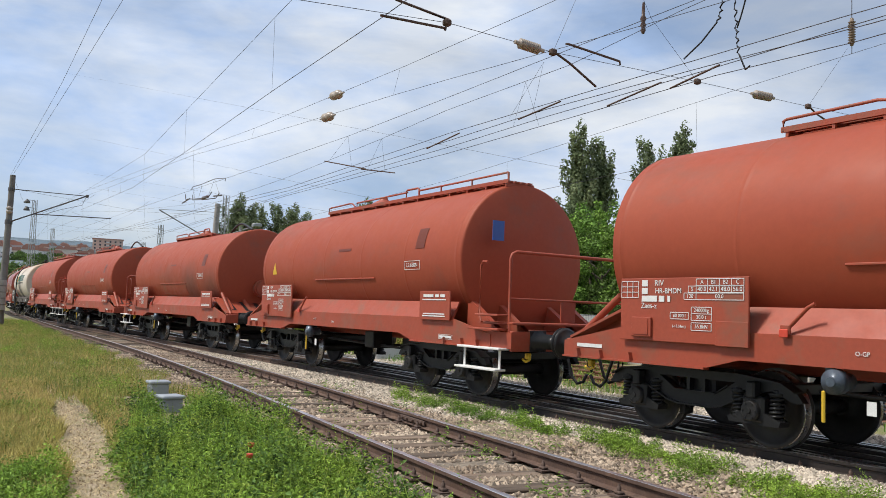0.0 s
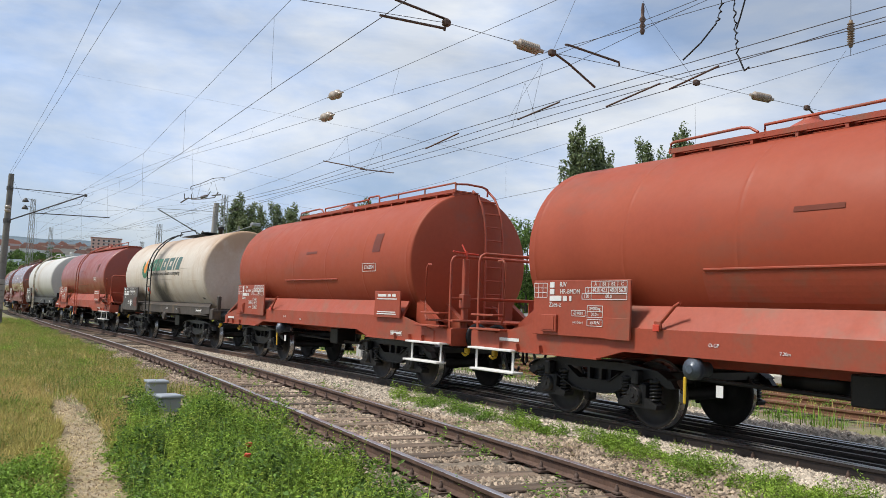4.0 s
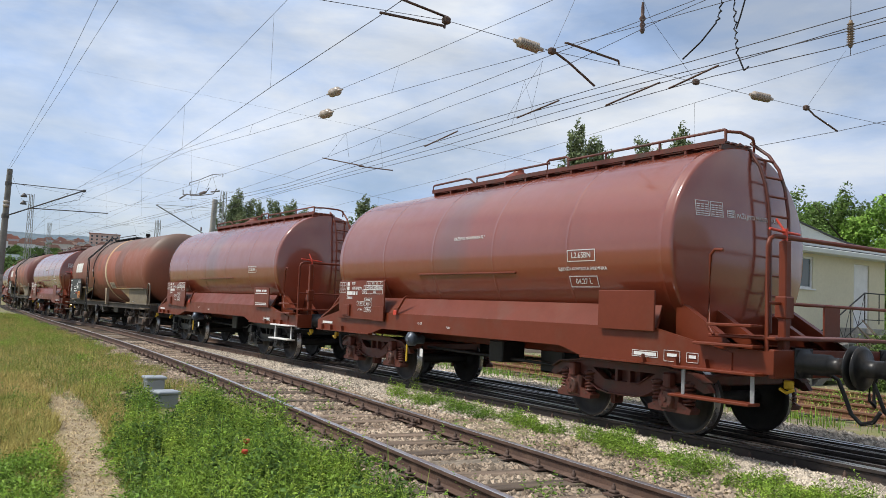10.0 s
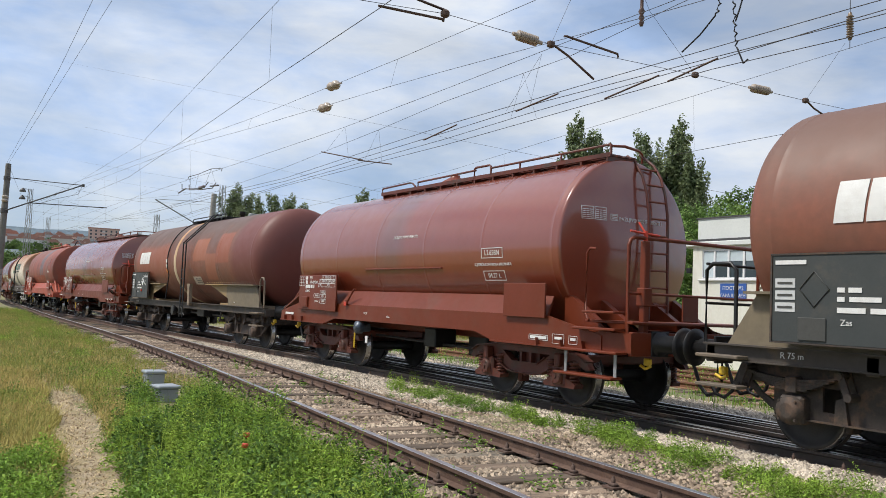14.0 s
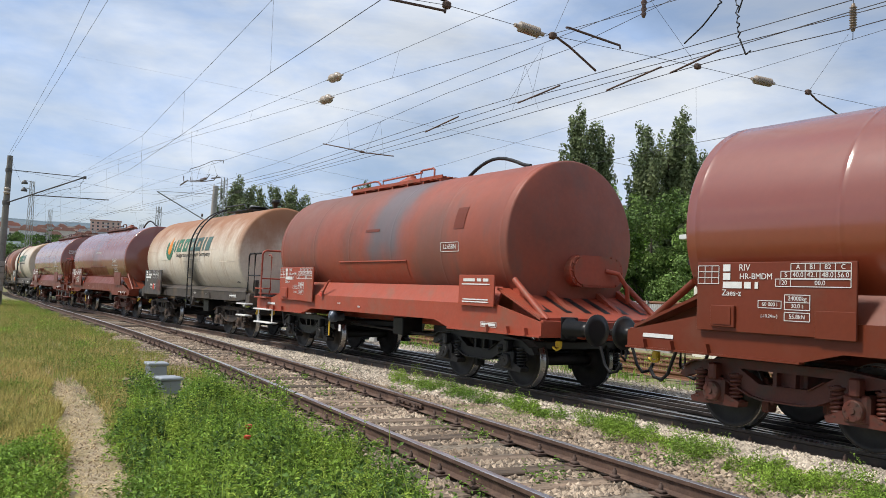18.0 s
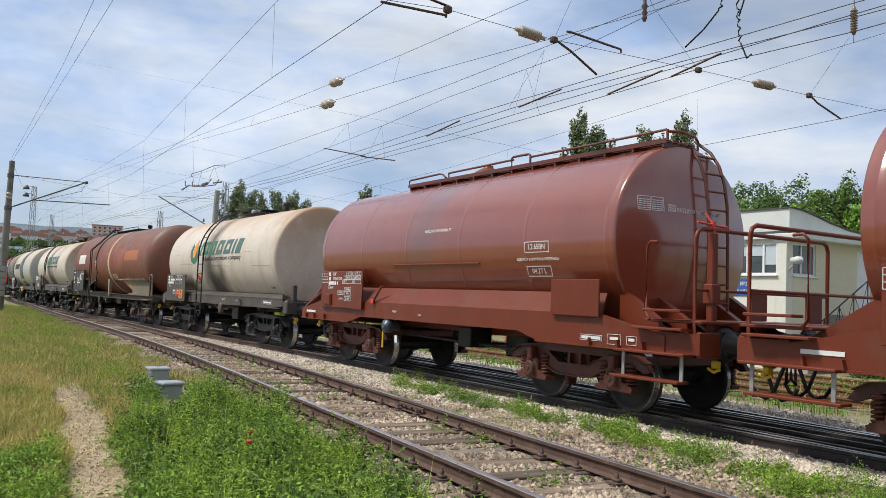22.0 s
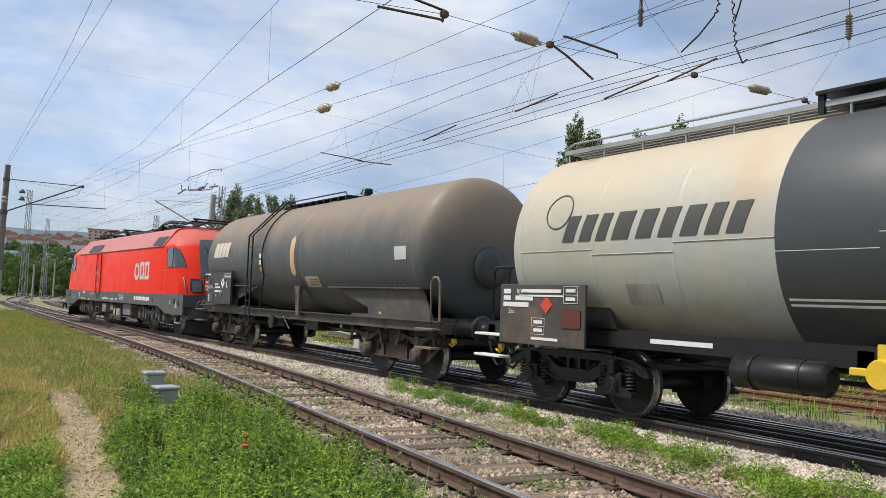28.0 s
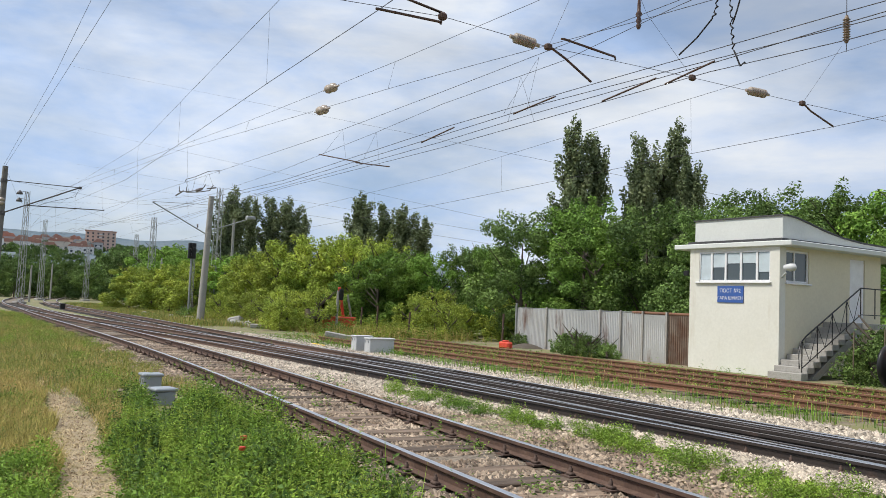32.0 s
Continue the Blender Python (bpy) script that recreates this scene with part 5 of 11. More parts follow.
            tagged(part("load_table", on_end(plate(*r), ("end_table", u0)), PAINT_WHITE, w, "white ruled table on the tank end"), kind="stuff")
        r = [(-0.53, 2.85, -0.39, 2.857), (-0.53, 2.943, -0.39, 2.95), (-0.53, 2.85, -0.523, 2.95), (-0.397, 2.85, -0.39, 2.95)] + [(-0.51, 2.868 + i * 0.028, -0.41, 2.880 + i * 0.028) for i in range(3)]
        tagged(part("load_table", on_end(plate(*r), "end_small"), PAINT_WHITE, w), kind="stuff")
        part("lettering", on_end(lettering("PAŽLJIVO MANEVRIRATI !", 0.085), "end_words", (0.12, 2.88)), PAINT_WHITE, w)
    # boards
    board = part("data_board", Shape().box(-4.50, -1.50, 1.20, -2.50, -1.47, 2.00, 0.006), under, w)
    part("card_holder", Shape().box(-4.27, -1.535, 1.25, -3.94, -1.50, 1.50, 0.006).box(-4.23, -1.545, 1.28, -3.98, -1.535, 1.47), under, w)
    load_board(w, -3.50, -1.506, 1.60)
    part("spare_plate", Shape().box(-2.95, -1.508, 1.19, -2.50, -1.50, 1.48, 0.003), under, w)
    part("name_board", Shape().box(3.53, -1.50, 1.32, 4.54, -1.47, 1.84, 0.006), under, w)
    if opts.get("board_text", True):
        bars(w, [(-0.36, 0.15, -0.02, 0.20), (0.04, 0.15, 0.16, 0.20), (0.21, 0.15, 0.36, 0.20), (-0.40, 0.095, 0.40, 0.115), (-0.36, -0.16, 0.36, -0.14), (-0.38, -0.20, 0.38, -0.18)], 4.03, -1.506, 1.58)
    s = Shape().tube([(-2.05, -1.44, 1.42), (-1.80, -1.44, 1.66), (-1.72, -1.44, 1.70)], 0.022, 6).box(-2.12, -1.475, 1.36, -2.00, -1.435, 1.47, 0.01)
    part("change_lever", s, under, w)
    part("lever_knob", Shape().box(-2.12, -1.495, 1.33, -2.01, -1.475, 1.42, 0.008), PAINT_REDS, w, "red lever plate")
    writing("7.20m", 0.055, w, -0.25, -1.443, 1.16)
    writing("O-GP", 0.065, w, -1.2, -1.443, 1.20)
    bars(w, [(-0.22, 0.035, 0.22, 0.041), (-0.22, -0.041, 0.22, -0.035), (-0.22, -0.041, -0.214, 0.041), (0.214, -0.041, 0.22, 0.041), (-0.19, -0.022, 0.19, 0.022)], 4.35, -1.443, 1.03)
    for q, wd, hh in ((4.80, 0.13, 0.07), (5.12, 0.09, 0.06)):
        if opts.get("maroon"):
            bars(w, [(-wd, hh - 0.006, wd, hh), (-wd, -hh, wd, 0.006 - hh), (-wd, -hh, 0.006 - wd, hh), (wd - 0.006, -hh, wd, hh), (-wd * 0.6, -0.008, wd * 0.6, 0.03)], q, -1.443, 1.03)
    bars(w, [(-0.5, -0.025, 0.0, 0.025)], -4.9, -1.443, 1.08)
    if opts.get("codes", True):
        mark = "L2.65BN"
        part("lettering", wrapped(lettering(mark, 0.115), mark, A_R, A_ZC, 3.05, 2.34), PAINT_WHITE, w)
        s = plate((-0.29, 0.075, 0.29, 0.085), (-0.29, -0.085, 0.29, -0.075), (-0.29, -0.08, -0.28, 0.08), (0.28, -0.08, 0.29, 0.08))
        part("lettering", wrapped(s, "code_frame", A_R, A_ZC, 3.05, 2.34), PAINT_WHITE, w)
        if opts.get("maroon"):
            part("lettering", wrapped(lettering("SLJEDEĆA KONTROLA SPREMNIKA", 0.065), "ctl", A_R, A_ZC, 3.05, 2.15), PAINT_WHITE, w)
            part("lettering", wrapped(lettering("04.27 L", 0.115), "0427", A_R, A_ZC, 3.05, 1.97), PAINT_WHITE, w)
            part("lettering", wrapped(s, "code_frame2", A_R, A_ZC, 3.05, 1.97), PAINT_WHITE, w)
            part("lettering", wrapped(lettering("PAŽLJIVO MANEVRIRATI !", 0.08), "pm", A_R, A_ZC, 0.2, 2.72), PAINT_WHITE, w)
        elif paint is not MAROON:
            part("patch", wrapped(plate((-0.16, -0.2, 0.16, 0.2)), "patch", A_R, A_ZC, 3.3, 2.85), FRAME_MAROON, w, "darker repainted patch")
            part("patch", wrapped(plate((-0.3, -0.03, 0.3, 0.03)), "patch2", A_R, A_ZC, 0.1, 2.75), FRAME_MAROON, w, "darker repainted patch")
    if opts.get("triangle"):
        part("warning_mark", wrapped(Shape().prism([(-0.14, -0.14), (0.14, -0.14), (0, 0.16)], "z", -0.001, 0.003), "tri", A_R, A_ZC, -3.9, 2.42), PAINT_YELLOW, w, "yellow warning triangle")
    if opts.get("blue_mark"):
        part("hazard_sign", Shape().box(5.06, -1.0, 2.75, 5.07, -0.75, 3.1), BLUE, w, "blue hazard label")
    if opts.get("ladder"):
        part("ladder", side_ladder("a_ladder", 0.05, A_ZC, A_R, 0.65, 0.5), under, w)
        part("warning_mark", wrapped(Shape().prism([(-0.09, -0.08), (0.09, -0.08), (0, 0.09)], "z", -0.001, 0.003), "tri2", A_R, A_ZC, -0.55, 2.65), PAINT_YELLOW, w)
        part("warning_mark", wrapped(Shape().prism([(-0.09, -0.08), (0.09, -0.08), (0, 0.09)], "z", -0.001, 0.003), "tri3", A_R, A_ZC, -0.55, 2.45), PAINT_YELLOW, w)
    # brake gear under the middle
    s = Shape().turned([(-0.45, 0.05), (-0.42, 0.17), (0.40, 0.17), (0.44, 0.05)], 18, "x", (-0.9, 0.2, 0.78)).box(0.1, -0.8, 0.62, 0.5, -0.3, 0.98, 0.02)
    s.tube([(-2.2, -0.6, 0.72), (2.2, -0.6, 0.66)], 0.03, 6).tube([(-2.2, 0.5, 0.62), (2.2, 0.5, 0.66)], 0.03, 6).box(0.9, -0.3, 0.5, 1.5, 0.4, 0.95, 0.03)
    part("brake_gear", s, BLACK, w)
    s = Shape().turned([(-1.52, 0.05), (-1.50, 0.06), (-1.48, 0.13), (-1.44, 0.13), (-1.36, 0.13), (-1.34, 0.09), (-1.18, 0.09)], 18, "y", (-1.50, 0, 0.90)).box(-1.66, -1.35, 0.8, -1.58, -1.2, 1.05)
    part("load_valve", s, VALVE, w, "dark blue-grey load valve")
    part("valve_handle", Shape().box(-1.64, -1.46, 0.47, -1.60, -1.43, 0.80, 0.01), PAINT_YELLOW, w, "yellow valve handle")
    part("tag", Shape().box(-1.16, -1.44, 0.60, -1.06, -1.435, 0.74), PAINT_WHITE, w, "white hanging tag")
    buffers(w, xl, xr, BLACK)
    for x in (-3.6, 3.6):
        coil_bogie(w, x, bogie_paint, WHEEL)
    return w


def word_blocks(widths, height, gap=0.06, slant=0.0):
    """A row of plain slanted blocks standing for a painted company mark."""
    s, x = Shape(), -(sum(widths) + gap * (len(widths) - 1)) / 2
    for q in widths:
        s.prism([(x - slant / 2, -height / 2), (x + q - slant / 2, -height / 2), (x + q + slant / 2, height / 2), (x + slant / 2, height / 2)], "z", -0.001, 0.003)
        x += q + gap
    return s


def letter_block(wd, h, slant, k):
    """One slanted plain block of a mark, with a slot cut in the wider ones."""
    s = Shape()

    def slab(x0, y0, x1, y1):
        q = [(x + slant * y / h, y) for x, y in ((x0, y0), (x1, y0), (x1, y1), (x0, y1))]
        s.prism(q, "z", -0.001, 0.003)
    a = wd / 2
    if k == 0 and wd > 0.45:
        t = 0.13
        slab(-a, -h / 2, a, -h / 2 + t)
        slab(-a, h / 2 - t, a, h / 2)
        slab(-a, -h / 2 + t, -a + t * 1.2, h / 2 - t)
        slab(a - t * 1.2, -h / 2 + t, a, h / 2 - t)
    else:
        slab(-a, -h / 2, a, h / 2)
    return s


PAINT_TEAL = mat("marking_teal", (0.06, 0.13, 0.115), 0.5, second=(0.09, 0.15, 0.13), scale=3, grain=0.08)


def ring_mark(r0, r1, gap=0.0):
    s, n = Shape(), 28
    for i in range(n):
        a, b = 2 * math.pi * i / n, 2 * math.pi * (i + 1) / n
        if math.sin((a + b) / 2) > 1 - gap:
            continue
        s.prism([(math.cos(a) * r0, math.sin(a) * r0), (math.cos(a) * r1, math.sin(a) * r1), (math.cos(b) * r1, math.sin(b) * r1), (math.cos(b) * r0, math.sin(b) * r0)], "z", -0.001, 0.003)
    return s


def drop_mark(h):
    pts = [(math.cos(a) * h * 0.30, -h * 0.18 + math.sin(a) * h * 0.32) for a in [math.radians(d) for d in range(-200, 21, 20)]]
    return Shape().prism(pts + [(0.02, h * 0.5)], "z", -0.001, 0.004)


def hazard_plate(w, x, y, z):
    part("hazard_plate", Shape().box(x - 0.2, y - 0.006, z - 0.15, x + 0.2, y, z + 0.15), PAINT_ORANGE, w, "orange hazard number plate")
    writing("30", 0.12, w, x, y - 0.008, z + 0.075, PAINT_DARK)
    writing("1202", 0.12, w, x, y - 0.008, z - 0.075, PAINT_DARK)
    bars(w, [(-0.19, -0.006, 0.19, 0.006)], x, y - 0.008, z, PAINT_DARK)


def diamond(w, x, y, z, paint, size=0.14):
    part("hazard_label", Shape().prism([(-size, 0), (0, -size), (size, 0), (0, size)], "z", -0.001, 0.003), paint, w, at=on_wall(x, y, z))


def beam_wagon(k, name, label, paint, under, bogie_paint, opts):
    """Four-axle tank wagon: a straight vessel on an open girder frame with a side ladder."""
    w = thing(name, label, "tank wagon", group="tank wagons of the train")
    R, ZC = 1.425, 2.445
    part("tank", tank_mesh("tank_b", -4.62, 4.72, R, 0.30, ZC, (-3.4, -2.0, -0.3, 1.5, 3.2), 0.11), paint, w)
    if opts.get("ribs", True):
        s = Shape()
        for a, b, z in ((-4.5, -3.4, 2.62), (-3.4, -2.0, 2.30), (-2.0, -0.3, 2.66), (-0.3, 1.5, 2.24), (1.5, 3.2, 2.60), (3.2, 4.6, 2.20)):
            y = -math.sqrt(R * R - (z - ZC) ** 2)
            s.tube([(a, y - 0.001, z), (b, y - 0.001, z)], 0.006, 5)
        part("jacket_seam", s, paint, w)

    def girder():
        s = Shape()
        for g in (-1, 1):
            a = sorted((g * 1.29, g * 1.33))
            s.prism([(-5.3, 1.12), (-4.6, 1.07), (4.6, 1.07), (5.3, 1.12), (5.3, 1.32), (-5.3, 1.32)], "y", a[0], a[1])
            a = sorted((g * 1.22, g * 1.37))
            s.box(-5.2, a[0], 1.055, 5.2, a[1], 1.072)
            for x in (-2.3, 2.3):
                s.prism([(x - 0.16, 1.07), (x + 0.16, 1.07), (x + 0.05, 1.25), (x - 0.05, 1.25)], "y", g * 1.33, g * 1.39)
        for x in (-5.5, -3.56, 0, 3.56, 5.42):
            s.box(x - 0.08, -1.28, 1.0, x + 0.08, 1.28, 1.30, 0.01)
        s.box(-5.5, -0.3, 0.9, 5.5, 0.3, 1.15)
        return s
    part("girder_frame", cached("b_girder", girder), under, w)

    def saddle():
        s = Shape()
        for g in (-1, 1):
            s.add([(-5.3, g * 1.34, 1.325), (5.3, g * 1.34, 1.325), (4.5, g * 1.0, 1.45), (-4.4, g * 1.0, 1.45), (-5.3, g * 1.34, 1.305), (5.3, g * 1.34, 1.305), (4.5, g * 0.98, 1.42), (-4.4, g * 0.98, 1.42)], [(0, 1, 2, 3), (4, 7, 6, 5), (0, 4, 5, 1), (1, 5, 6, 2), (2, 6, 7, 3), (3, 7, 4, 0)])
        s.box(-4.5, -0.9, 1.1, 4.6, 0.9, 1.22)
        return s
    part("saddle", cached("b_saddle", saddle), under, w)
    for y in (-1.1, 1.1):
        part("end_post", Shape().box(5.42, y - 0.06, 1.2, 5.54, y + 0.06, 1.68, 0.02), under, w)
        part("end_post", Shape().box(-5.56, y - 0.05, 0.85, -5.44, y + 0.05, 1.5, 0.02), under, w)
    for g in (-1, 1):
        part("end_beam", Shape().box(min(g * 5.28, g * 5.55), -1.32, 0.94, max(g * 5.28, g * 5.55), 1.32, 1.26, 0.02), under, w)
    if opts.get("left_rail"):
        s = Shape().tube([(-5.5, -1.2, 1.35), (-5.5, -1.2, 2.35), (-5.4, -1.2, 2.42), (-5.05, -1.2, 2.42), (-4.98, -1.2, 2.34), (-4.98, -1.2, 1.36)], 0.024, 8).tube([(-5.5, -1.2, 2.42), (-5.5, 1.2, 2.42)], 0.024, 6).tube([(-5.5, -1.2, 1.9), (-5.5, 1.2, 1.9)], 0.02, 6)
        part("handrail", s, FRAME_MAROON, w)
    if opts.get("right_rail"):
        s = Shape()
        for x in (5.1, 5.55):
            s.tube([(x, -1.2, 1.35), (x, -1.2, 2.35), (x + 0.08, -1.2, 2.42), (x + 0.4, -1.2, 2.42)], 0.026, 8)
        s.tube([(5.1, -1.2, 1.8), (5.95, -1.2, 1.8)], 0.02, 6)
        part("handrail", s, BLACK, w)
        for z in (1.0, 0.68):
            part("step", Shape().box(5.05, -1.5, z - 0.02, 5.75, -1.28, z + 0.02, 0.008), PAINT_WHITE, w, "white painted footstep")
    shift = opts.get("ladder_shift", 0.0)
    part("ladder", side_ladder("b_ladder" if not shift else "b_ladder_far", -0.68 + shift, ZC, R, 0.72, 0.46), opts.get("ladder_paint", BLACK), w, opts.get("ladder_label", "black steel side ladder"))

    def top():
        s = Shape()
        for i in range(5):
            s.box(-1.1, -0.35 + i * 0.15, 3.98, 1.0, -0.24 + i * 0.15, 4.0)
        s.tube([(-1.0, -0.42, 4.0), (-0.9, -0.42, 4.15), (0.7, -0.42, 4.15), (0.9, -0.42, 4.0)], 0.02, 6).tube([(-1.1, 0.4, 4.0), (-0.9, 0.4, 4.2), (-0.2, 0.4, 4.2)], 0.02, 6)
        s.turned([(3.85, 0.26), (4.08, 0.26), (4.08, 0.31), (4.13, 0.3)], 18, "z", (0.3, 0.25, 0))
        return s
    part("roof_platform", cached("b_top", top), opts.get("top_paint", BLACK), w, at=pose(shift, 0, -0.05))
    part("vent", cached("b_vent", lambda: Shape().turned([(3.85, 0.07), (4.05, 0.07), (4.05, 0.12), (4.17, 0.12), (4.17, 0.05)], 14, "z", (2.2, 0, 0))), opts.get("top_paint", BLACK), w, at=pose(shift, 0, 0))
    part("data_board", Shape().box(-4.42, -1.52, 1.06, -2.36, -1.48, 1.95, 0.006), opts.get("board", FRAME_GREY), w)
    s = Shape()
    for x in (-4.0, -2.8):
        s.tube([(x, -1.48, 1.15), (x, -1.25, 1.15)], 0.02, 6)
    part("board_bracket", s, under, w)
    data_board(w, -3.45, -1.526, 1.62, opts.get("table", True), "Zas")
    if opts.get("hazard"):
        hazard_plate(w, *opts["hazard"])
    else:
        part("spare_plate", Shape().box(-2.85, -1.535, 1.22, -2.42, -1.522, 1.58), BOGIE_RED, w, "blank brownish plate")
    diamond(w, -3.25, -1.526, 1.33, opts.get("diamond", PAINT_WHITE), 0.13)
    for i, (x, q) in enumerate(((-1.58, PAINT_REDS), (-1.98, PAINT_WHITE))):
        if opts.get("labels", True):
            part("hazard_label", wrapped(Shape().prism([(-0.17, 0.02), (-0.02, -0.15), (0.17, -0.02), (0.02, 0.15)], "z", -0.001, 0.003), ("lab", i), R, ZC, x, 1.84 + 0.02 * i), q, w)
    if opts.get("logo"):
        part("logo_ring", wrapped(ring_mark(0.24, 0.42, 0.30), "ring", R, ZC, -1.85, 2.72), PAINT_GREEN, w, "green open ring of the company mark")
        part("logo_drop", wrapped(drop_mark(0.62), "drop", R, ZC, -1.85, 2.80), opts["logo"], w)
        x = -1.30
        for i, q in enumerate((0.13, 0.50, 0.50, 0.54, 0.58, 0.15, 0.42)):
            key = PAINT_GREEN if i < 3 else PAINT_TEAL
            part("mark_block", wrapped(letter_block(q * 0.94, 0.45, 0.10, 0), ("bblock", i), R, ZC, x + q / 2, 2.79), key, w, "painted block of the company mark" if i == 0 else "")
            x += q + 0.135
        part("lettering", wrapped(lettering("bulgarian petroleum company", 0.20), "bpc", R, ZC, 0.68, 2.455, 1.42), PAINT_DARK, w)
    writing("KE-GP", 0.08, w, 0.9, -1.338, 1.21)
    writing("7.12m", 0.055, w, 2.0, -1.338, 1.21)
    part("lettering", wrapped(lettering("L4BN", 0.11), "l4bn", R, ZC, 4.26, 1.60), PAINT_DARK if paint != BLACK else PAINT_WHITE, w)
    bars(w, [(-0.3, 0.04, 0.3, 0.046), (-0.3, -0.046, 0.3, -0.04), (-0.26, -0.022, 0.26, 0.022)], 4.3, -1.338, 1.20)
    s = Shape().turned([(-0.5, 0.05), (-0.46, 0.18), (0.44, 0.18), (0.48, 0.05)], 18, "x", (0.2, 0.25, 0.75)).tube([(-2.2, -0.6, 0.74), (2.2, -0.6, 0.7)], 0.03, 6).box(0.5, -0.9, 0.62, 1.0, -0.3, 1.0, 0.02).tube([(0.2, -1.3, 0.95), (1.4, -1.34, 0.92)], 0.025, 6)
    part("brake_gear", s, BLACK, w)
    s = Shape().turned([(-1.40, 0.13), (-1.37, 0.15), (-1.28, 0.13)], 16, "y", (0.75, 0, 0.95))
    part("hand_wheel", s, PAINT_YELLOW if opts.get("yellow_wheel") else under, w)
    buffers(w, -5.54, 5.54, BLACK)
    for x in (-3.56, 3.56):
        coil_bogie(w, x, bogie_paint, WHEEL)
    return w


def saddle_wagon(k, name, label, paint, under, bogie_paint, opts):
    """Long four-axle tank wagon: the vessel rests on deep end saddles with a slim girder between."""
    w = thing(name, label, "tank wagon", group="tank wagons of the train")
    R, ZC = 1.44, 2.56
    part("tank", tank_mesh("tank_c", -6.05, 6.15, R, 0.58, ZC, (-4.5, -2.2, 0.9, 3.4), deep=True), paint, w)

    def girder():
        s = Shape()
        for g in (-1, 1):
            a = sorted((g * 1.24, g * 1.28))
            s.box(-6.9, a[0], 0.96, 6.9, a[1], 1.14)
            a = sorted((g * 1.20, g * 1.36))
            s.box(-6.9, a[0], 1.13, 6.9, a[1], 1.15)
            a = sorted((g * 1.20, g * 1.32))
            s.box(-6.9, a[0], 0.95, 6.9, a[1], 0.965)
        for x in (-6.85, -4.85, -2.4, 0, 2.4, 4.85, 6.85):
            s.box(x - 0.07, -1.28, 0.92, x + 0.07, 1.28, 1.12, 0.01)
        s.box(-6.9, -0.28, 0.86, 6.9, 0.28, 1.1)
        return s
    part("girder_frame", cached("c_girder", girder), under, w)

    def saddle_at(g):
        s = Shape()
        for y in (-1, 1):
            a = sorted((y * 1.25, y * 1.29))
            poly = [(g * 4.1, 1.14), (g * 6.6, 1.14), (g * 6.2, 1.74), (g * 2.5, 1.74), (g * 4.1, 1.34)] if g > 0 else [(-6.6, 1.14), (-3.75, 1.14), (-3.75, 1.36), (-2.1, 1.74), (-6.2, 1.74)]
            s.prism(poly, "y", a[0], a[1])
            a = sorted((y * 1.10, y * 1.42))
            s.box(min(g * 2.4, g * 6.3), a[0], 1.735, max(g * 2.4, g * 6.3), a[1], 1.765)
            for i in range(22):
                s.turned([(y * 1.42 - 0.0, 0.018), (y * 1.435, 0.014)], 6, "y", (g * (2.6 + i * 0.165), 0, 1.80))
        s.box(min(g * 3.2, g * 6.4), -1.2, 1.12, max(g * 3.2, g * 6.4), 1.2, 1.2)
        return s
    for g in (-1, 1):
        part("saddle", cached(("c_saddle", g), lambda g=g: saddle_at(g)), opts.get("saddle_paint", SADDLE_TAN), w, "deep riveted tank saddle")
    s = Shape()
    n = [(-0.12, -1.47, 2.1), (0.10, -1.47, 2.1)]
    s.turned([(-0.13, R + 0.003), (-0.12, R + 0.012), (0.10, R + 0.012), (0.11, R + 0.003)], 64, "x", (0.57, 0, ZC), closed=True)
    part("tank_band", s, opts.get("band", paint), w, opts.get("band_label", ""), at=pose(opts.get("band_shift", 0.0), 0, 0))
    for y in (-1.40, 1.30):
        part("centre_strut", Shape().prism([(0.50, 1.76), (0.84, 1.76), (0.80, 1.58), (0.84, 1.05), (0.66, 1.05), (0.60, 1.58)], "y", y, y + 0.10), opts.get("saddle_paint", STRUT_TAN), w)
    part("ladder", side_ladder("c_ladder", -2.15, ZC, R, 0.66, 0.29, True), BLACK, w, "black steel side ladder", at=pose(opts.get("ladder_shift", 0.0), 0, 0))
    s = Shape()
    pts = [(-1.45, -R - 0.05, 1.2)]
    for q in range(-20, 75, 8):
        a = math.radians(q)
        pts.append((-1.62 + 0.12 * math.cos(a), -(R + 0.05) * math.cos(a), ZC + (R + 0.05) * math.sin(a)))
    part("vent_pipe", s.tube(pts, 0.022, 6), BLACK, w)

    def top():
        s = Shape()
        for i in range(5):
            s.box(-2.3, -0.4 + i * 0.16, 4.04, 1.2, -0.28 + i * 0.16, 4.06)
        for i in range(9):
            x = -2.25 + i * 0.42
            s.box(x - 0.02, -0.42, 3.95, x + 0.02, 0.40, 4.04)
        s.tube([(-2.3, -0.42, 4.02), (-2.2, -0.42, 4.14), (1.1, -0.42, 4.14), (1.2, -0.42, 4.02)], 0.018, 6)
        s.turned([(3.95, 0.07), (4.10, 0.07), (4.10, 0.11), (4.22, 0.09)], 12, "z", (1.5, 0, 0))
        return s
    part("roof_platform", cached("c_top", top), BLACK, w)
    part("data_board", Shape().box(-5.86, -1.50, 1.22, -3.73, -1.46, 2.16, 0.006), opts.get("board", BOARD_GREY), w, "dark grey data board")
    part("board_rim", Shape().box(-5.88, -1.51, 2.155, -3.71, -1.45, 2.175).box(-5.88, -1.51, 1.205, -3.71, -1.45, 1.222).box(-3.732, -1.51, 1.22, -3.71, -1.45, 2.16).box(-5.88, -1.51, 1.22, -5.858, -1.45, 2.16), BOGIE_BROWN, w)
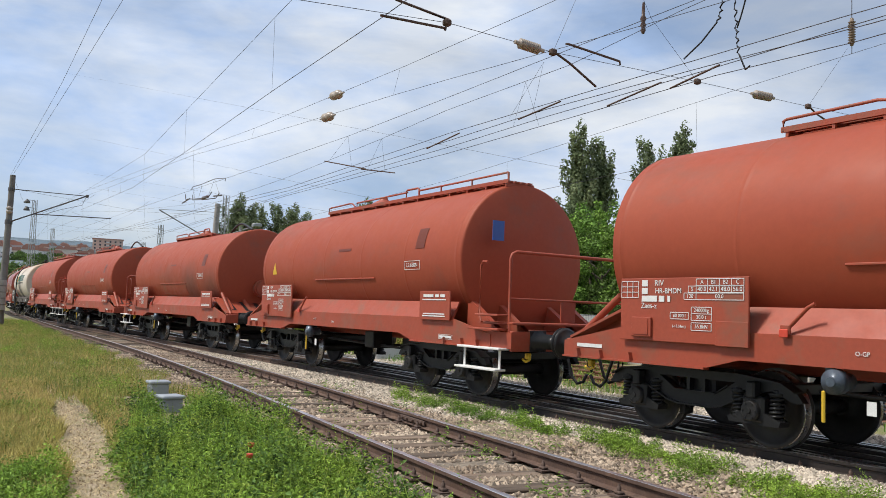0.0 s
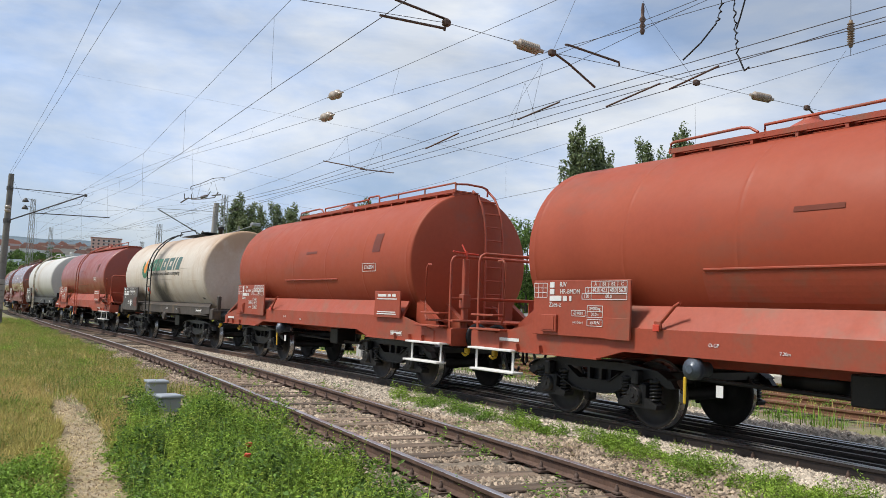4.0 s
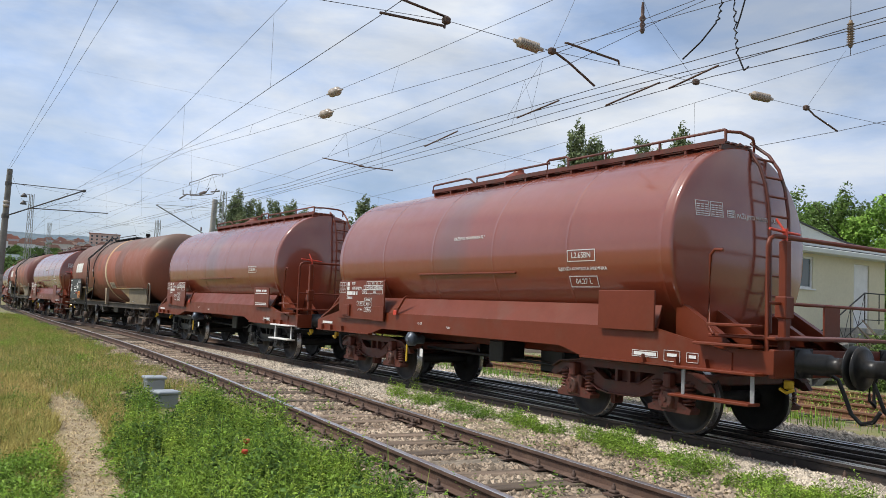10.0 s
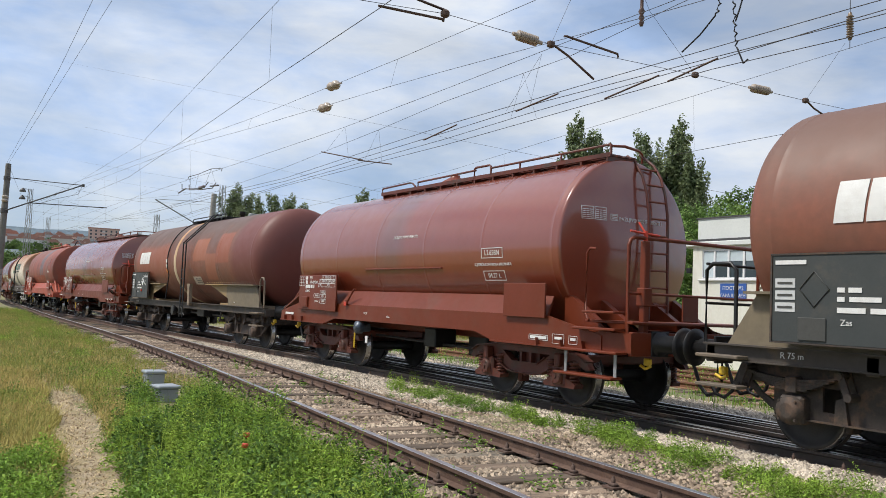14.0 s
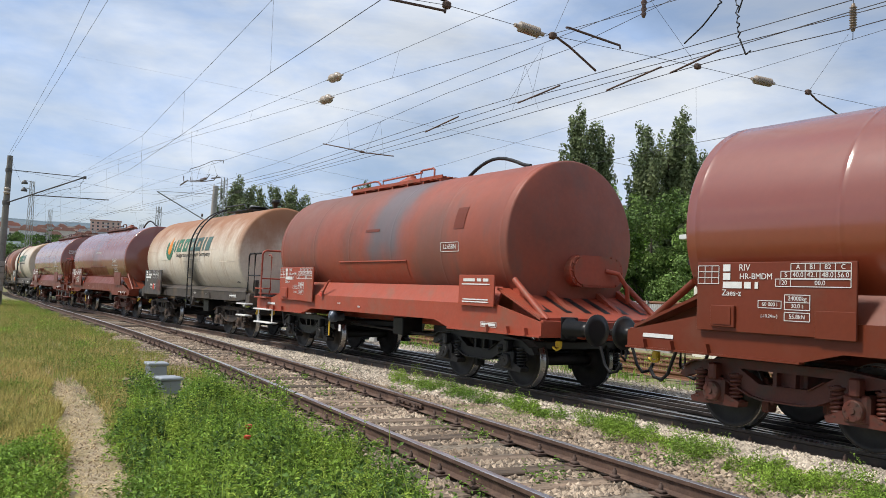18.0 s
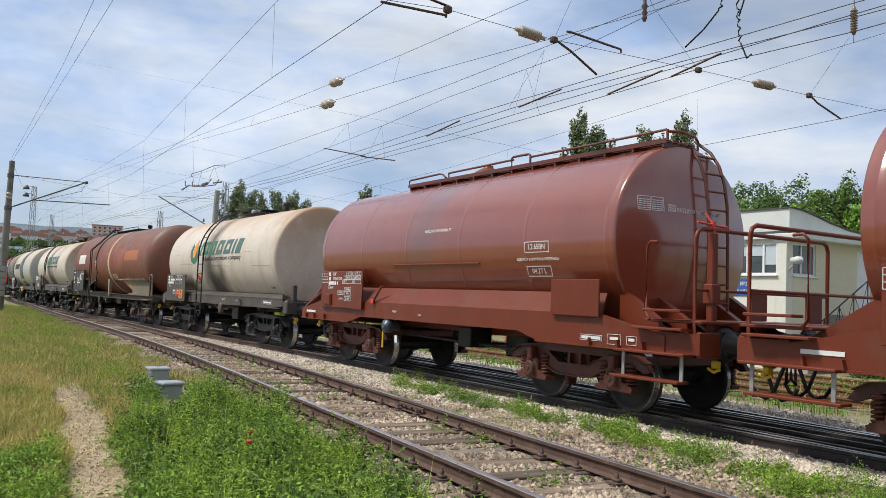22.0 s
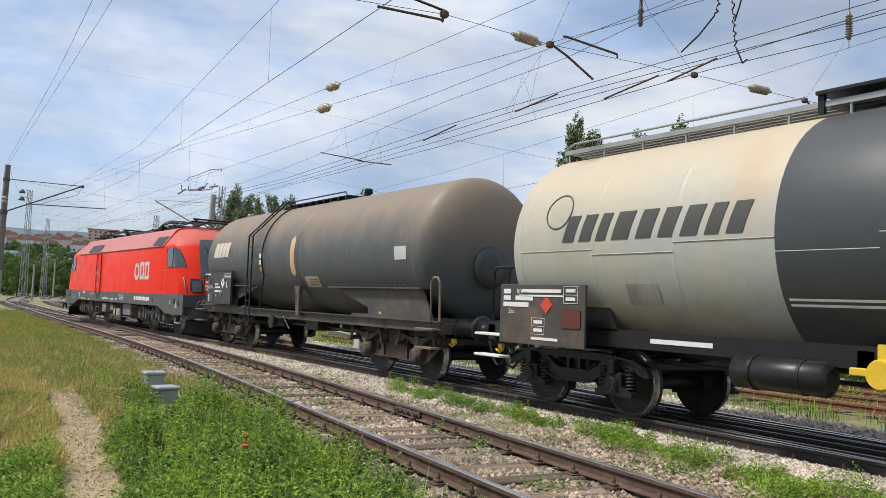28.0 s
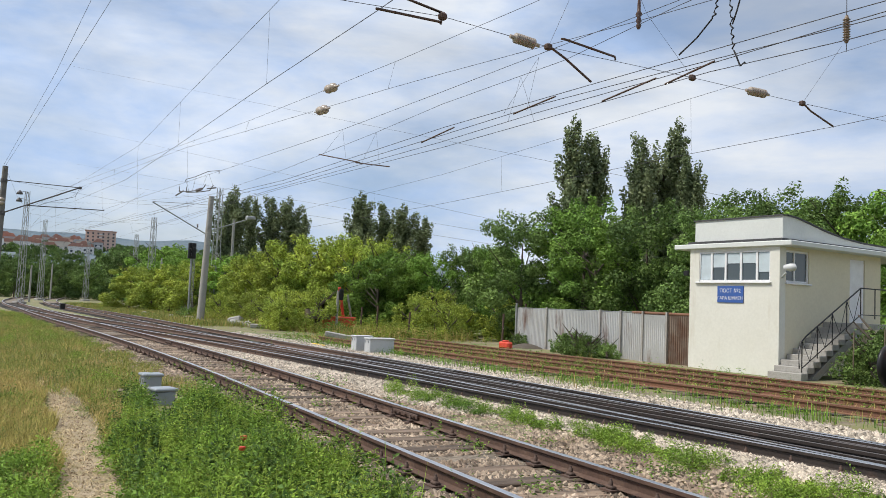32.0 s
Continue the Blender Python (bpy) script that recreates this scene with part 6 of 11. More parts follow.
    bars(w, [(-5.10, 1.76, -5.02, 1.81), (-4.98, 1.76, -4.84, 1.81), (-5.10, 1.665, -5.02, 1.715), (-4.97, 1.665, -4.64, 1.715), (-5.10, 1.55, -4.80, 1.605), (-4.75, 1.55, -4.58, 1.605), (-4.54, 1.55, -4.50, 1.605)], 0, -1.506, 0)
    writing("Zas", 0.09, w, -5.0, -1.506, 1.45)
    diamond(w, -4.42, -1.506, 1.82, PAINT_WHITE, 0.16)
    diamond(w, -4.42, -1.509, 1.85, PAINT_DARK, 0.05)
    part("card_frame", Shape().tube([(-5.53, -1.505, 1.79), (-5.36, -1.505, 1.60), (-5.19, -1.505, 1.79), (-5.36, -1.505, 1.98), (-5.53, -1.505, 1.79)], 0.007, 4), PAINT_DARK, w)
    part("card_holder", Shape().box(-5.54, -1.515, 1.25, -5.22, -1.50, 1.49, 0.004), PAINT_DARK, w)
    tagged(bars(w, [(-4.32, 2.09, -3.77, 2.095), (-4.40, 2.03, -3.77, 2.035), (-4.40, 1.965, -3.77, 1.97)] + [(-4.32 + i * 0.137, 1.965, -4.315 + i * 0.137, 2.09) for i in range(5)] + [(-4.29 + i * 0.137, 1.985, -4.21 + i * 0.137, 2.015) for i in range(4)], 0, -1.506, 0, name="load_table"), kind="stuff")
    part("mark", Shape().prism([(-0.06, -0.04), (0.05, -0.09), (0.07, -0.05), (-0.01, 0.0), (0.02, 0.09), (-0.04, 0.10)], "z", 0, 0.003), PAINT_WHITE, w, at=on_wall(-4.08, -1.506, 1.76))
    part("lamp_bracket", Shape().box(-4.55, -1.535, 1.44, -4.46, -1.50, 1.53, 0.01), PAINT_REDS, w, "small red bracket")
    if opts.get("capacity"):
        bars(w, [(-0.12, -0.022, 0.36, 0.022)], -5.88, -1.506, 2.08)
        writing("80 000 l", 0.085, w, -5.84, -1.508, 1.83)
        writing("23 495kg", 0.075, w, -5.84, -1.508, 1.70)
        writing("20.0t", 0.08, w, -5.84, -1.508, 1.615)
        writing("37.2kN", 0.09, w, -5.46, -1.508, 1.69)
        for x0, z0, x1, z1 in ((-5.99, 1.57, -5.69, 1.74), (-5.99, 1.785, -5.69, 1.88), (-5.62, 1.64, -5.30, 1.74)):
            t = 0.006
            bars(w, [(x0, z0, x1, z0 + t), (x0, z1 - t, x1, z1), (x0, z0, x0 + t, z1), (x1 - t, z0, x1, z1)], 0, -1.508, 0)
        part("label_grid", Shape().box(-5.68, -1.508, 1.27, -5.28, -1.50, 1.49), BOX_GREY, w, "pale ruled data label")
        bars(w, [(-0.17, -0.085, 0.17, -0.075), (-0.17, -0.035, 0.17, -0.025), (-0.17, 0.02, 0.17, 0.03), (-0.17, 0.07, 0.17, 0.08), (-0.10, -0.1, -0.095, 0.1), (0.0, -0.1, 0.005, 0.1), (0.10, -0.1, 0.105, 0.1)], -5.48, -1.511, 1.38, PAINT_DARK)
    else:
        bars(w, [(-5.82, 2.055, -5.45, 2.10)], 0, -1.506, 0)
        for i in range(3):
            z = 1.855 - i * 0.13
            part("data_label", Shape().box(-5.82, -1.506, z - 0.05, -5.58, -1.50, z + 0.05), BOX_GREY, w, "pale data label")
            bars(w, [(-5.79, z - 0.012, -5.61, z + 0.012)], 0, -1.509, 0, PAINT_DARK)
    writing("R 75 m", 0.10, w, -5.75, -1.292, 1.06)
    if opts.get("hazard"):
        hazard_plate(w, *opts["hazard"])
    x, z = opts.get("mark_at", (-5.17, 2.70))
    for i, q in enumerate((0.33, 0.30, 0.28, 0.30)):
        part("mark_block", wrapped(letter_block(q * 0.97, 0.44, 0.05, 1), ("cblock", i), R, ZC, x + q / 2, z), opts.get("mark_paint", PAINT_WHITE), w, "white painted block of the company mark" if i == 0 else "")
        x += q + 0.02
    part("info_plate", wrapped(plate((-0.37, -0.14, 0.37, 0.14)), "cinfo", R, ZC, 1.30, 1.87), CREAM_PLATE, w, "pale information plate")
    part("lettering", wrapped(plate((-0.12, 0.06, 0.30, 0.075), (-0.12, 0.0, 0.30, 0.012), (-0.12, -0.07, 0.30, -0.058), (-0.13, -0.10, -0.12, 0.11)), "cinfo_lines", R + 0.004, ZC, 1.30, 1.87), PAINT_DARK, w)
    if opts.get("ochre_patch"):
        part("patch", wrapped(Shape().prism([(-0.13, -0.42), (0.0, -0.52), (0.13, -0.42), (0.13, 0.40), (0.0, 0.5), (-0.13, 0.40)], "z", -0.001, 0.003), "ochre", R + 0.012, ZC, 0.40, 2.50), OCHRE, w, "long ochre paint patch")
        part("patch", wrapped(plate((-0.16, -0.08, 0.16, 0.08)), "rustpatch", R, ZC, -0.32, 1.70), RAIL_OLD, w, "small rust-orange patch")
    if not opts.get("patches"):
        part("patch", wrapped(plate((-0.22, -0.13, 0.22, 0.13)), "cpale", R, ZC, 5.56, 2.43), BOX_GREY, w, "pale paint patch")
    for i, z in enumerate((2.55, 2.38, 2.2)):
        part("hazard_label", wrapped(plate((-0.07, -0.06, 0.07, 0.06)), ("csign", i), R, ZC, -1.75, z), (PAINT_WHITE, PAINT_WHITE, PAINT_ORANGE)[i], w)
    writing("9.70m", 0.055, w, 4.6, -1.292, 1.24)
    s = Shape().tube([(-6.95, -1.25, 1.14), (-6.95, -1.25, 2.02), (-6.86, -1.25, 2.10), (-6.60, -1.25, 2.10), (-6.52, -1.25, 2.02), (-6.52, -1.25, 1.14)], 0.024, 8)
    s.tube([(-6.95, -1.25, 2.10), (-6.95, 1.25, 2.10)], 0.02, 6).tube([(-6.95, -1.25, 1.62), (-6.95, 1.25, 1.62)], 0.02, 6)
    part("handrail", s, opts.get("rail_paint", BLACK), w)
    s = Shape().tube([(6.55, -1.3, 1.10), (6.55, -1.32, 1.85), (6.63, -1.32, 1.95), (6.76, -1.32, 1.95), (6.84, -1.32, 1.85), (6.84, -1.3, 1.10)], 0.026, 8)
    part("hand_loop", s, FRAME_TAN, w, "tan grab rail")
    for z in (1.0, 0.66):
        for g in (-1, 1):
            part("step", Shape().box(g * 6.6 - 0.3, -1.5, z - 0.02, g * 6.6 + 0.3, -1.3, z + 0.02, 0.008), FRAME_TAN, w)
    s = Shape().turned([(-0.4, 0.05), (-0.36, 0.19), (0.36, 0.19), (0.4, 0.05)], 18, "x", (-1.7, -0.75, 0.88)).turned([(-1.42, 0.16), (-1.38, 0.18), (-1.25, 0.10)], 18, "y", (-0.85, 0, 0.85))
    s.tube([(-3.5, -0.6, 0.80), (3.5, -0.6, 0.75)], 0.03, 6).box(0.2, -0.9, 0.7, 0.9, -0.3, 0.98, 0.02).tube([(-0.3, -1.3, 1.0), (0.1, -1.3, 0.70)], 0.02, 6)
    part("brake_gear", s, BLACK, w)
    part("outlet", Shape().turned([(-0.3, 0.14), (-0.26, 0.17), (0.26, 0.17), (0.3, 0.14)], 16, "z", (0.8, 0, 0.98)), BLACK, w)
    if opts.get("end_hatch"):
        s = Shape().turned([(6.60, 0.34), (6.72, 0.34), (6.72, 0.40), (6.76, 0.40), (6.78, 0.2)], 28, "x", (0, -0.1, 2.2))
        part("end_hatch", s, GREY_TANK, w, "bolted round end hatch")
    buffers(w, -6.98, 6.98, BLACK)
    for x in (-4.85, 4.85):
        leaf_bogie(w, x, bogie_paint, WHEEL)
    return w


def band_wagon(k, name, label, paint, under, bogie_paint, opts):
    """Large four-axle tank wagon with a dark middle band and a long roof walkway."""
    w = thing(name, label, "tank wagon", group="tank wagons of the train")
    R, ZC = 1.52, 2.42
    part("tank", tank_mesh("tank_d", -5.45, 5.55, R, 0.36, ZC, (-3.75, -2.30, 2.2, 3.8), 0.12), paint, w)
    s = Shape().turned([(-0.87, R + 0.002), (-0.85, R + 0.008), (1.30, R + 0.008), (1.32, R + 0.002)], 64, "x", (0, 0, ZC), closed=True)
    part("dark_band", s, opts["dark"], w, "dark charcoal painted band round the tank")
    s = Shape()
    for a, b, z in ((-5.3, -3.75, 2.31), (-3.75, -2.30, 2.24), (-2.30, -0.87, 2.36), (-0.87, 0.3, 2.20), (0.3, 1.3, 2.36), (1.3, 3.3, 2.2), (3.3, 5.4, 2.32)):
        y = -math.sqrt(R * R - (z - ZC) ** 2)
        s.tube([(a, y - 0.004, z), (b, y - 0.004, z)], 0.007, 5)
    part("jacket_seam", s, paint, w)
    s = Shape().box(-6.5, -0.3, 0.86, 6.5, 0.3, 1.1)
    for g in (-1, 1):
        a = sorted((g * 1.18, g * 1.22))
        s.box(-6.5, a[0], 0.98, 6.5, a[1], 1.22)
        for x in (-4.5, 4.5):
            s.prism([(x - 1.0, 1.2), (x + 1.0, 1.2), (x + 0.7, 1.75), (x - 0.7, 1.75)], "y", a[0], a[1])
    for x in (-6.4, -4.5, 0, 4.5, 6.4):
        s.box(x - 0.1, -1.22, 0.92, x + 0.1, 1.22, 1.18, 0.01)
    part("girder_frame", s, under, w)
    s = Shape()
    for i in range(5):
        s.box(-5.5, -0.5 + i * 0.15, 4.00, 0.4, -0.39 + i * 0.15, 4.02)
    for i in range(8):
        s.tube([(-5.4 + i * 0.8, -0.5, 3.85), (-5.4 + i * 0.8, -0.5, 4.02)], 0.02, 5)
    s.box(-5.5, -0.53, 3.98, 0.4, -0.5, 4.05)
    s.tube([(-5.5, -0.5, 3.9), (-5.55, -0.5, 4.05), (-5.3, -0.5, 4.15), (-1.2, -0.5, 4.15)], 0.018, 6)
    part("walkway", s, STEEL_GREY, w, "grey grated roof walkway")
    s = Shape().box(-1.0, -0.6, 4.12, 0.9, 0.5, 4.17, 0.01)
    for x in (-0.95, 0.85):
        s.box(x - 0.04, -0.55, 3.9, x + 0.04, -0.5, 4.14).box(x - 0.04, 0.4, 3.9, x + 0.04, 0.45, 4.14)
    part("roof_hood", s, BLACK, w)
    part("data_board", Shape().box(-5.74, -1.56, 0.92, -3.80, -1.52, 1.82, 0.006), FRAME_GREY, w)
    data_board(w, -4.85, -1.566, 1.46, False, "Zas")
    bars(w, [(-0.35, 0.20, 0.55, 0.25), (-0.42, 0.14, 0.60, 0.165), (-0.1, -0.5, 0.5, -0.46)], -4.85, -1.566, 1.50)
    diamond(w, -4.62, -1.566, 1.52, PAINT_REDS, 0.13)
    s = [(0.0, 0.0, 0.30, 0.006), (0.0, 0.12, 0.30, 0.126), (0.0, 0.24, 0.30, 0.246), (0.0, 0.0, 0.006, 0.246), (0.294, 0.0, 0.30, 0.246), (0.05, 0.04, 0.25, 0.09), (0.05, 0.16, 0.25, 0.21)]
    bars(w, s, -4.95, -1.566, 1.08)
    bars(w, s, -4.25, -1.566, 1.55)
    part("spare_plate", Shape().box(-4.28, -1.575, 1.20, -3.88, -1.562, 1.46), BOGIE_RED, w, "blank orange-brown plate")
    x = -4.35
    for i, q in enumerate((0.32, 0.32, 0.26, 0.42, 0.36, 0.33, 0.36, 0.28, 0.32)):
        part("mark_block", wrapped(letter_block(q * 0.72, 0.38, 0.12, 1), ("dblock", i), R, ZC, x + q / 2, 2.62), PAINT_DARK, w, "dark stencilled block of the company mark" if i == 0 else "")
        x += q + 0.025
    part("logo_ring", wrapped(ring_mark(0.26, 0.28), "dring", R, ZC, -4.52, 2.90, 1.0), PAINT_DARK, w)
    part("patch", wrapped(plate((-0.28, -0.16, 0.28, 0.16)), "dpatch", R, ZC, -2.92, 1.70), CONCRETE, w, "grey paint patch")
    bars(w, [(-0.5, -0.03, 0.5, 0.03)], -2.4, -1.228, 1.10)
    part("lettering", wrapped(plate((-0.9, 0.02, 0.9, 0.05), (-0.9, -0.05, 0.9, -0.02)), "dsmall", R, ZC, 0.1, 1.65), PAINT_WHITE, w)
    s = Shape().turned([(-1.55, 0.12), (-1.5, 0.19), (-0.38, 0.19), (-0.33, 0.12)], 24, "x", (0, -1.25, 0.84))
    s.turned([(-1.28, 0.2), (-1.24, 0.2)], 24, "x", (0, -1.25, 0.84)).turned([(-0.66, 0.2), (-0.62, 0.2)], 24, "x", (0, -1.25, 0.84))
    part("air_cylinder", s, BLACK, w, "glossy black air cylinder")
    part("hand_wheel", Shape().turned([(-1.42, 0.14), (-1.38, 0.16), (-1.34, 0.14)], 18, "y", (0.25, 0, 0.95)).box(-0.1, -1.36, 0.92, 0.6, -1.28, 1.0, 0.01).box(0.2, -1.36, 1.0, 0.3, -1.28, 1.25), PAINT_YELLOW, w, "yellow brake hand wheel")
    for z in (1.02, 0.68):
        part("step", Shape().box(-6.5, -1.5, z - 0.02, -5.8, -1.28, z + 0.02, 0.008), PAINT_WHITE, w, "white painted footstep")
    s = Shape()
    for x in (-6.4, -6.0):
        s.tube([(x, -1.2, 1.2), (x, -1.2, 2.05), (x + 0.08, -1.2, 2.12), (x + 0.5, -1.2, 2.12)], 0.024, 8)
    part("handrail", s, BLACK, w)
    s = Shape().tube([(-3.5, -0.6, 0.80), (3.5, -0.6, 0.75)], 0.03, 6).box(0.6, -0.9, 0.62, 1.2, -0.3, 0.98, 0.02).tube([(0.4, -1.1, 0.85), (3.2, -1.1, 0.85)], 0.03, 6)
    part("brake_gear", s, BLACK, w)
    buffers(w, -6.52, 6.52, BLACK)
    for x in (-4.55, 4.55):
        coil_bogie(w, x, bogie_paint, WHEEL)
    return w


HEADLIGHT = mat("headlight_lens", (0.055, 0.075, 0.085), 0.16, second=(0.10, 0.13, 0.14), scale=9, grain=0.1, spec=0.4)


def locomotive():
    w = thing("locomotive", "red electric locomotive with dark grey skirt and folded pantographs", "locomotive")
    LZ = [(1.40, 9.00), (1.80, 8.93), (2.15, 8.80), (2.50, 8.66), (2.90, 8.44), (3.10, 8.31), (3.36, 8.12), (3.55, 7.85), (3.68, 7.55), (3.78, 7.15), (3.84, 6.70), (3.88, 6.10)]
    WZ = [(1.40, 1.50), (3.04, 1.50), (3.11, 1.497), (3.25, 1.40), (3.45, 1.25), (3.62, 1.11), (3.74, 0.97), (3.82, 0.80), (3.88, 0.56)]
    CZ = [(1.40, 0.58), (2.30, 0.62), (3.36, 0.60), (3.88, 0.7)]

    def interp(tab, z):
        for (a, p), (b, q) in zip(tab, tab[1:]):
            if z <= b:
                return p + (q - p) * (z - a) / (b - a)
        return tab[-1][1]

    def outline(z, out=0.0):
        """Half-length and half-width of the body at a height."""
        return interp(LZ, z) + out, interp(WZ, z) + out

    def nose(y, z, out=0.0):
        """How far forward the nearly flat nose lies at (y, z)."""
        L, B = outline(z, out)
        t = min(1.0, abs(y) / B)
        return L - interp(CZ, z) * t ** 2.6 - 0.05 * max(0.0, (t - 0.93) / 0.07) ** 2
    def flank(x, z, out=0.006):
        """Half-width of the body where it curves round to the nose."""
        L, B = outline(z)
        t = min(1.0, max(0.0, (L - x) / interp(CZ, z)) ** (1 / 2.6))
        return B * t + out
    ys = [-1, -0.985, -0.965, -0.94, -0.9, -0.84, -0.75, -0.62, -0.45, -0.25, 0, 0.25, 0.45, 0.62, 0.75, 0.84, 0.9, 0.94, 0.965, 0.985, 1]
    levels = [1.40, 1.6, 1.8, 2.0, 2.15, 2.3, 2.5, 2.7, 2.9, 3.0, 3.08, 3.11, 3.18, 3.26, 3.36, 3.46, 3.55, 3.62, 3.68, 3.74, 3.78, 3.82, 3.85, 3.88]
    v, f, n = [], [], None
    for z in levels:
        L, B = outline(z)
        front = [(nose(B * q, z), B * q, z) for q in ys]
        ring = front + [(-a, -b, c) for a, b, c in front]
        n = len(ring)
        v += ring
    for i in range(len(levels) - 1):
        f += [(i * n + k, i * n + (k + 1) % n, (i + 1) * n + (k + 1) % n, (i + 1) * n + k) for k in range(n)]
    f.append(tuple(range((len(levels) - 1) * n, len(levels) * n)))
    part("body", Shape().add(v, f, True).add(v[:n], [tuple(range(n - 1, -1, -1))]), LOCO_RED, w)
    # the roof between the cabs: two sloping facets and a flat top
    prof = [(-1.512, 3.10), (-1.512, 3.125), (-1.10, 3.73), (-0.95, 3.81), (-0.58, 3.895), (0.58, 3.895), (0.95, 3.81), (1.10, 3.73), (1.512, 3.125), (1.512, 3.10)]
    part("roof", Shape().prism(prof, "x", -6.45, 6.62), LOCO_ROOF, w, "dusty red roof slopes, paled by sun glare in their colour")
    for x in (-6.46, 6.63):
        part("roof_joint", Shape().prism([(a * 1.004, b + 0.004) for a, b in prof], "x", x - 0.02, x + 0.02), LOCO_RED, w)

    # grey skirt with lower noses
    s = Shape()
    for g in (-1, 1):
        a, b = sorted((g * 1.44, g * 1.505))
        s.prism([(-9.0, 0.74), (-7.2, 0.74), (-6.25, 0.98), (6.25, 0.98), (7.2, 0.74), (9.0, 0.74), (9.0, 1.41), (-9.0, 1.41)], "y", a, b)
    s.box(-9.0, -1.45, 1.0, 9.0, 1.45, 1.40)
    part("skirt", s, LOCO_GREY, w, "dark grey lower body band")
    for g in (-1, 1):
        front = [(g * (9.06 - 0.50 * abs(q) ** 4), 1.515 * q) for q in (-1, -0.97, -0.92, -0.85, -0.75, -0.6, -0.4, 0, 0.4, 0.6, 0.75, 0.85, 0.92, 0.97, 1)]
        s = Shape().prism([(g * 7.90, -1.515)] + front + [(g * 7.90, 1.515)], "z", 0.72, 1.43)
        s.box(min(g * 8.3, g * 9.02), -1.3, 0.60, max(g * 8.3, g * 9.02), 1.3, 0.75, 0.02)
        part("nose_skirt", s, LOCO_GREY, w, "heavy grey buffer beam box")
        # uncut opening: a black disc on the skirt stands for its shaded inside
        part("port_hole", Shape().turned([(-1.525, 0.09), (-1.515, 0.12), (-1.50, 0.12)], 18, "y", (g * 8.10, 0, 1.21)), BLACK, w)
        part("nose_bolt", Shape().turned([(8.95, 0.20), (9.14, 0.20)], 20, "x", (0, -0.875, 1.05)) if g > 0 else Shape().turned([(-9.14, 0.20), (-8.95, 0.20)], 20, "x", (0, -0.875, 1.05)), LOCO_GREY, w)
        s = Shape()
        s.add([(g * 8.85, -1.30, 0.62), (g * 9.10, 0, 0.62), (g * 8.85, 1.30, 0.62), (g * 8.95, 1.35, 0.15), (g * 9.30, 0, 0.15), (g * 8.95, -1.35, 0.15), (g * 8.6, -1.4, 0.55), (g * 8.3, -1.4, 0.15), (g * 8.6, 1.4, 0.55), (g * 8.3, 1.4, 0.15)], [(0, 1, 4, 5), (1, 2, 3, 4)])
        part("snow_plough", s, BLACK, w)
        s = Shape().tube([(g * 8.35, -1.50, 0.66), (g * 8.35, -1.52, 0.46), (g * 8.95, -1.52, 0.46), (g * 8.95, -1.50, 0.66)], 0.03, 6)
        part("shunter_step", s, STEEL_GREY, w)
        # black block in place of the shade inside the step opening
        part("step_hole", Shape().box(g * 8.56 - 0.13, -1.522, 1.03, g * 8.56 + 0.08, -1.40, 1.24, 0.02), BLACK, w)
        # windscreen
        zs = [2.17, 2.35, 2.6, 2.85, 3.05, 3.22, 3.36]
        cols = [-1 + 2 * k / 12 for k in range(13)]
        vv = []
        for z in zs:
            B = outline(z)[1] * (0.56 - 0.03 * (z - 2.2))
            vv += [(g * nose(B * q, z, 0.012), B * q, z) for q in cols]
        part("windscreen", Shape().add(vv, [(i * 13 + k, i * 13 + k + 1, (i + 1) * 13 + k + 1, (i + 1) * 13 + k) for i in range(6) for k in range(12)], True), GLASS, w, "dark tinted windscreen")
        vv = []
        for z in (2.03, 2.165):
            B = outline(z)[1] * 0.575
            vv += [(g * nose(B * q, z, 0.008), B * q, z) for q in cols]
        part("cowl_strip", Shape().add(vv, [(k, k + 1, 13 + k + 1, 13 + k) for k in range(12)], True), LOCO_GREY, w)
        for y0, y1 in ((0.15, 0.5), (-0.15, -0.5)):
            s = Shape().tube([(g * (nose(y0, 2.1, 0.05)), y0, 2.1), (g * (nose(y1, 2.7, 0.05)), y1, 2.7), (g * (nose(y1 * 1.2, 3.15, 0.04)), y1 * 1.2, 3.15)], 0.012, 5)
            part("wiper", s, BLACK, w)
        for y in (-1, 1):
            vv = []
            cols_h = (0.54, 0.60, 0.66, 0.71, 0.76)
            for z in (1.53, 1.60, 1.80, 1.95):
                vv += [(g * nose(outline(z)[1] * q * y, z, 0.03), (outline(z)[1] + 0.03) * q * y, z) for q in cols_h]
            part("headlight", Shape().add(vv, [(i * 5 + k, i * 5 + k + 1, i * 5 + k + 6, i * 5 + k + 5) for i in range(3) for k in range(4)], True), HEADLIGHT, w, "dark framed headlight cluster")
            rim = [vv[0], vv[1], vv[2], vv[3], vv[4], vv[9], vv[14], vv[19], vv[18], vv[17], vv[16], vv[15], vv[10], vv[5], vv[0]]
            part("headlight_frame", Shape().tube(rim, 0.022, 5), BLACK, w)
        # cab side windows
        for y in (-1, 1):
            rows_w = ((2.36, 7.24, 8.36), (2.50, 7.12, 8.28), (2.62, 7.08, 8.20), (2.74, 7.06, 8.12), (2.86, 7.06, 8.02), (2.96, 7.07, 7.93), (3.03, 7.12, 7.80))
            vv = [(g * (p + (q - p) * k / 8), y * flank(p + (q - p) * k / 8, z, 0.012), z) for z, p, q in rows_w for k in range(9)]
            part("side_window", Shape().add(vv, [(i * 9 + k, i * 9 + k + 1, (i + 1) * 9 + k + 1, (i + 1) * 9 + k) for i in range(6) for k in range(8)], True), GLASS, w, "dark cab side window")
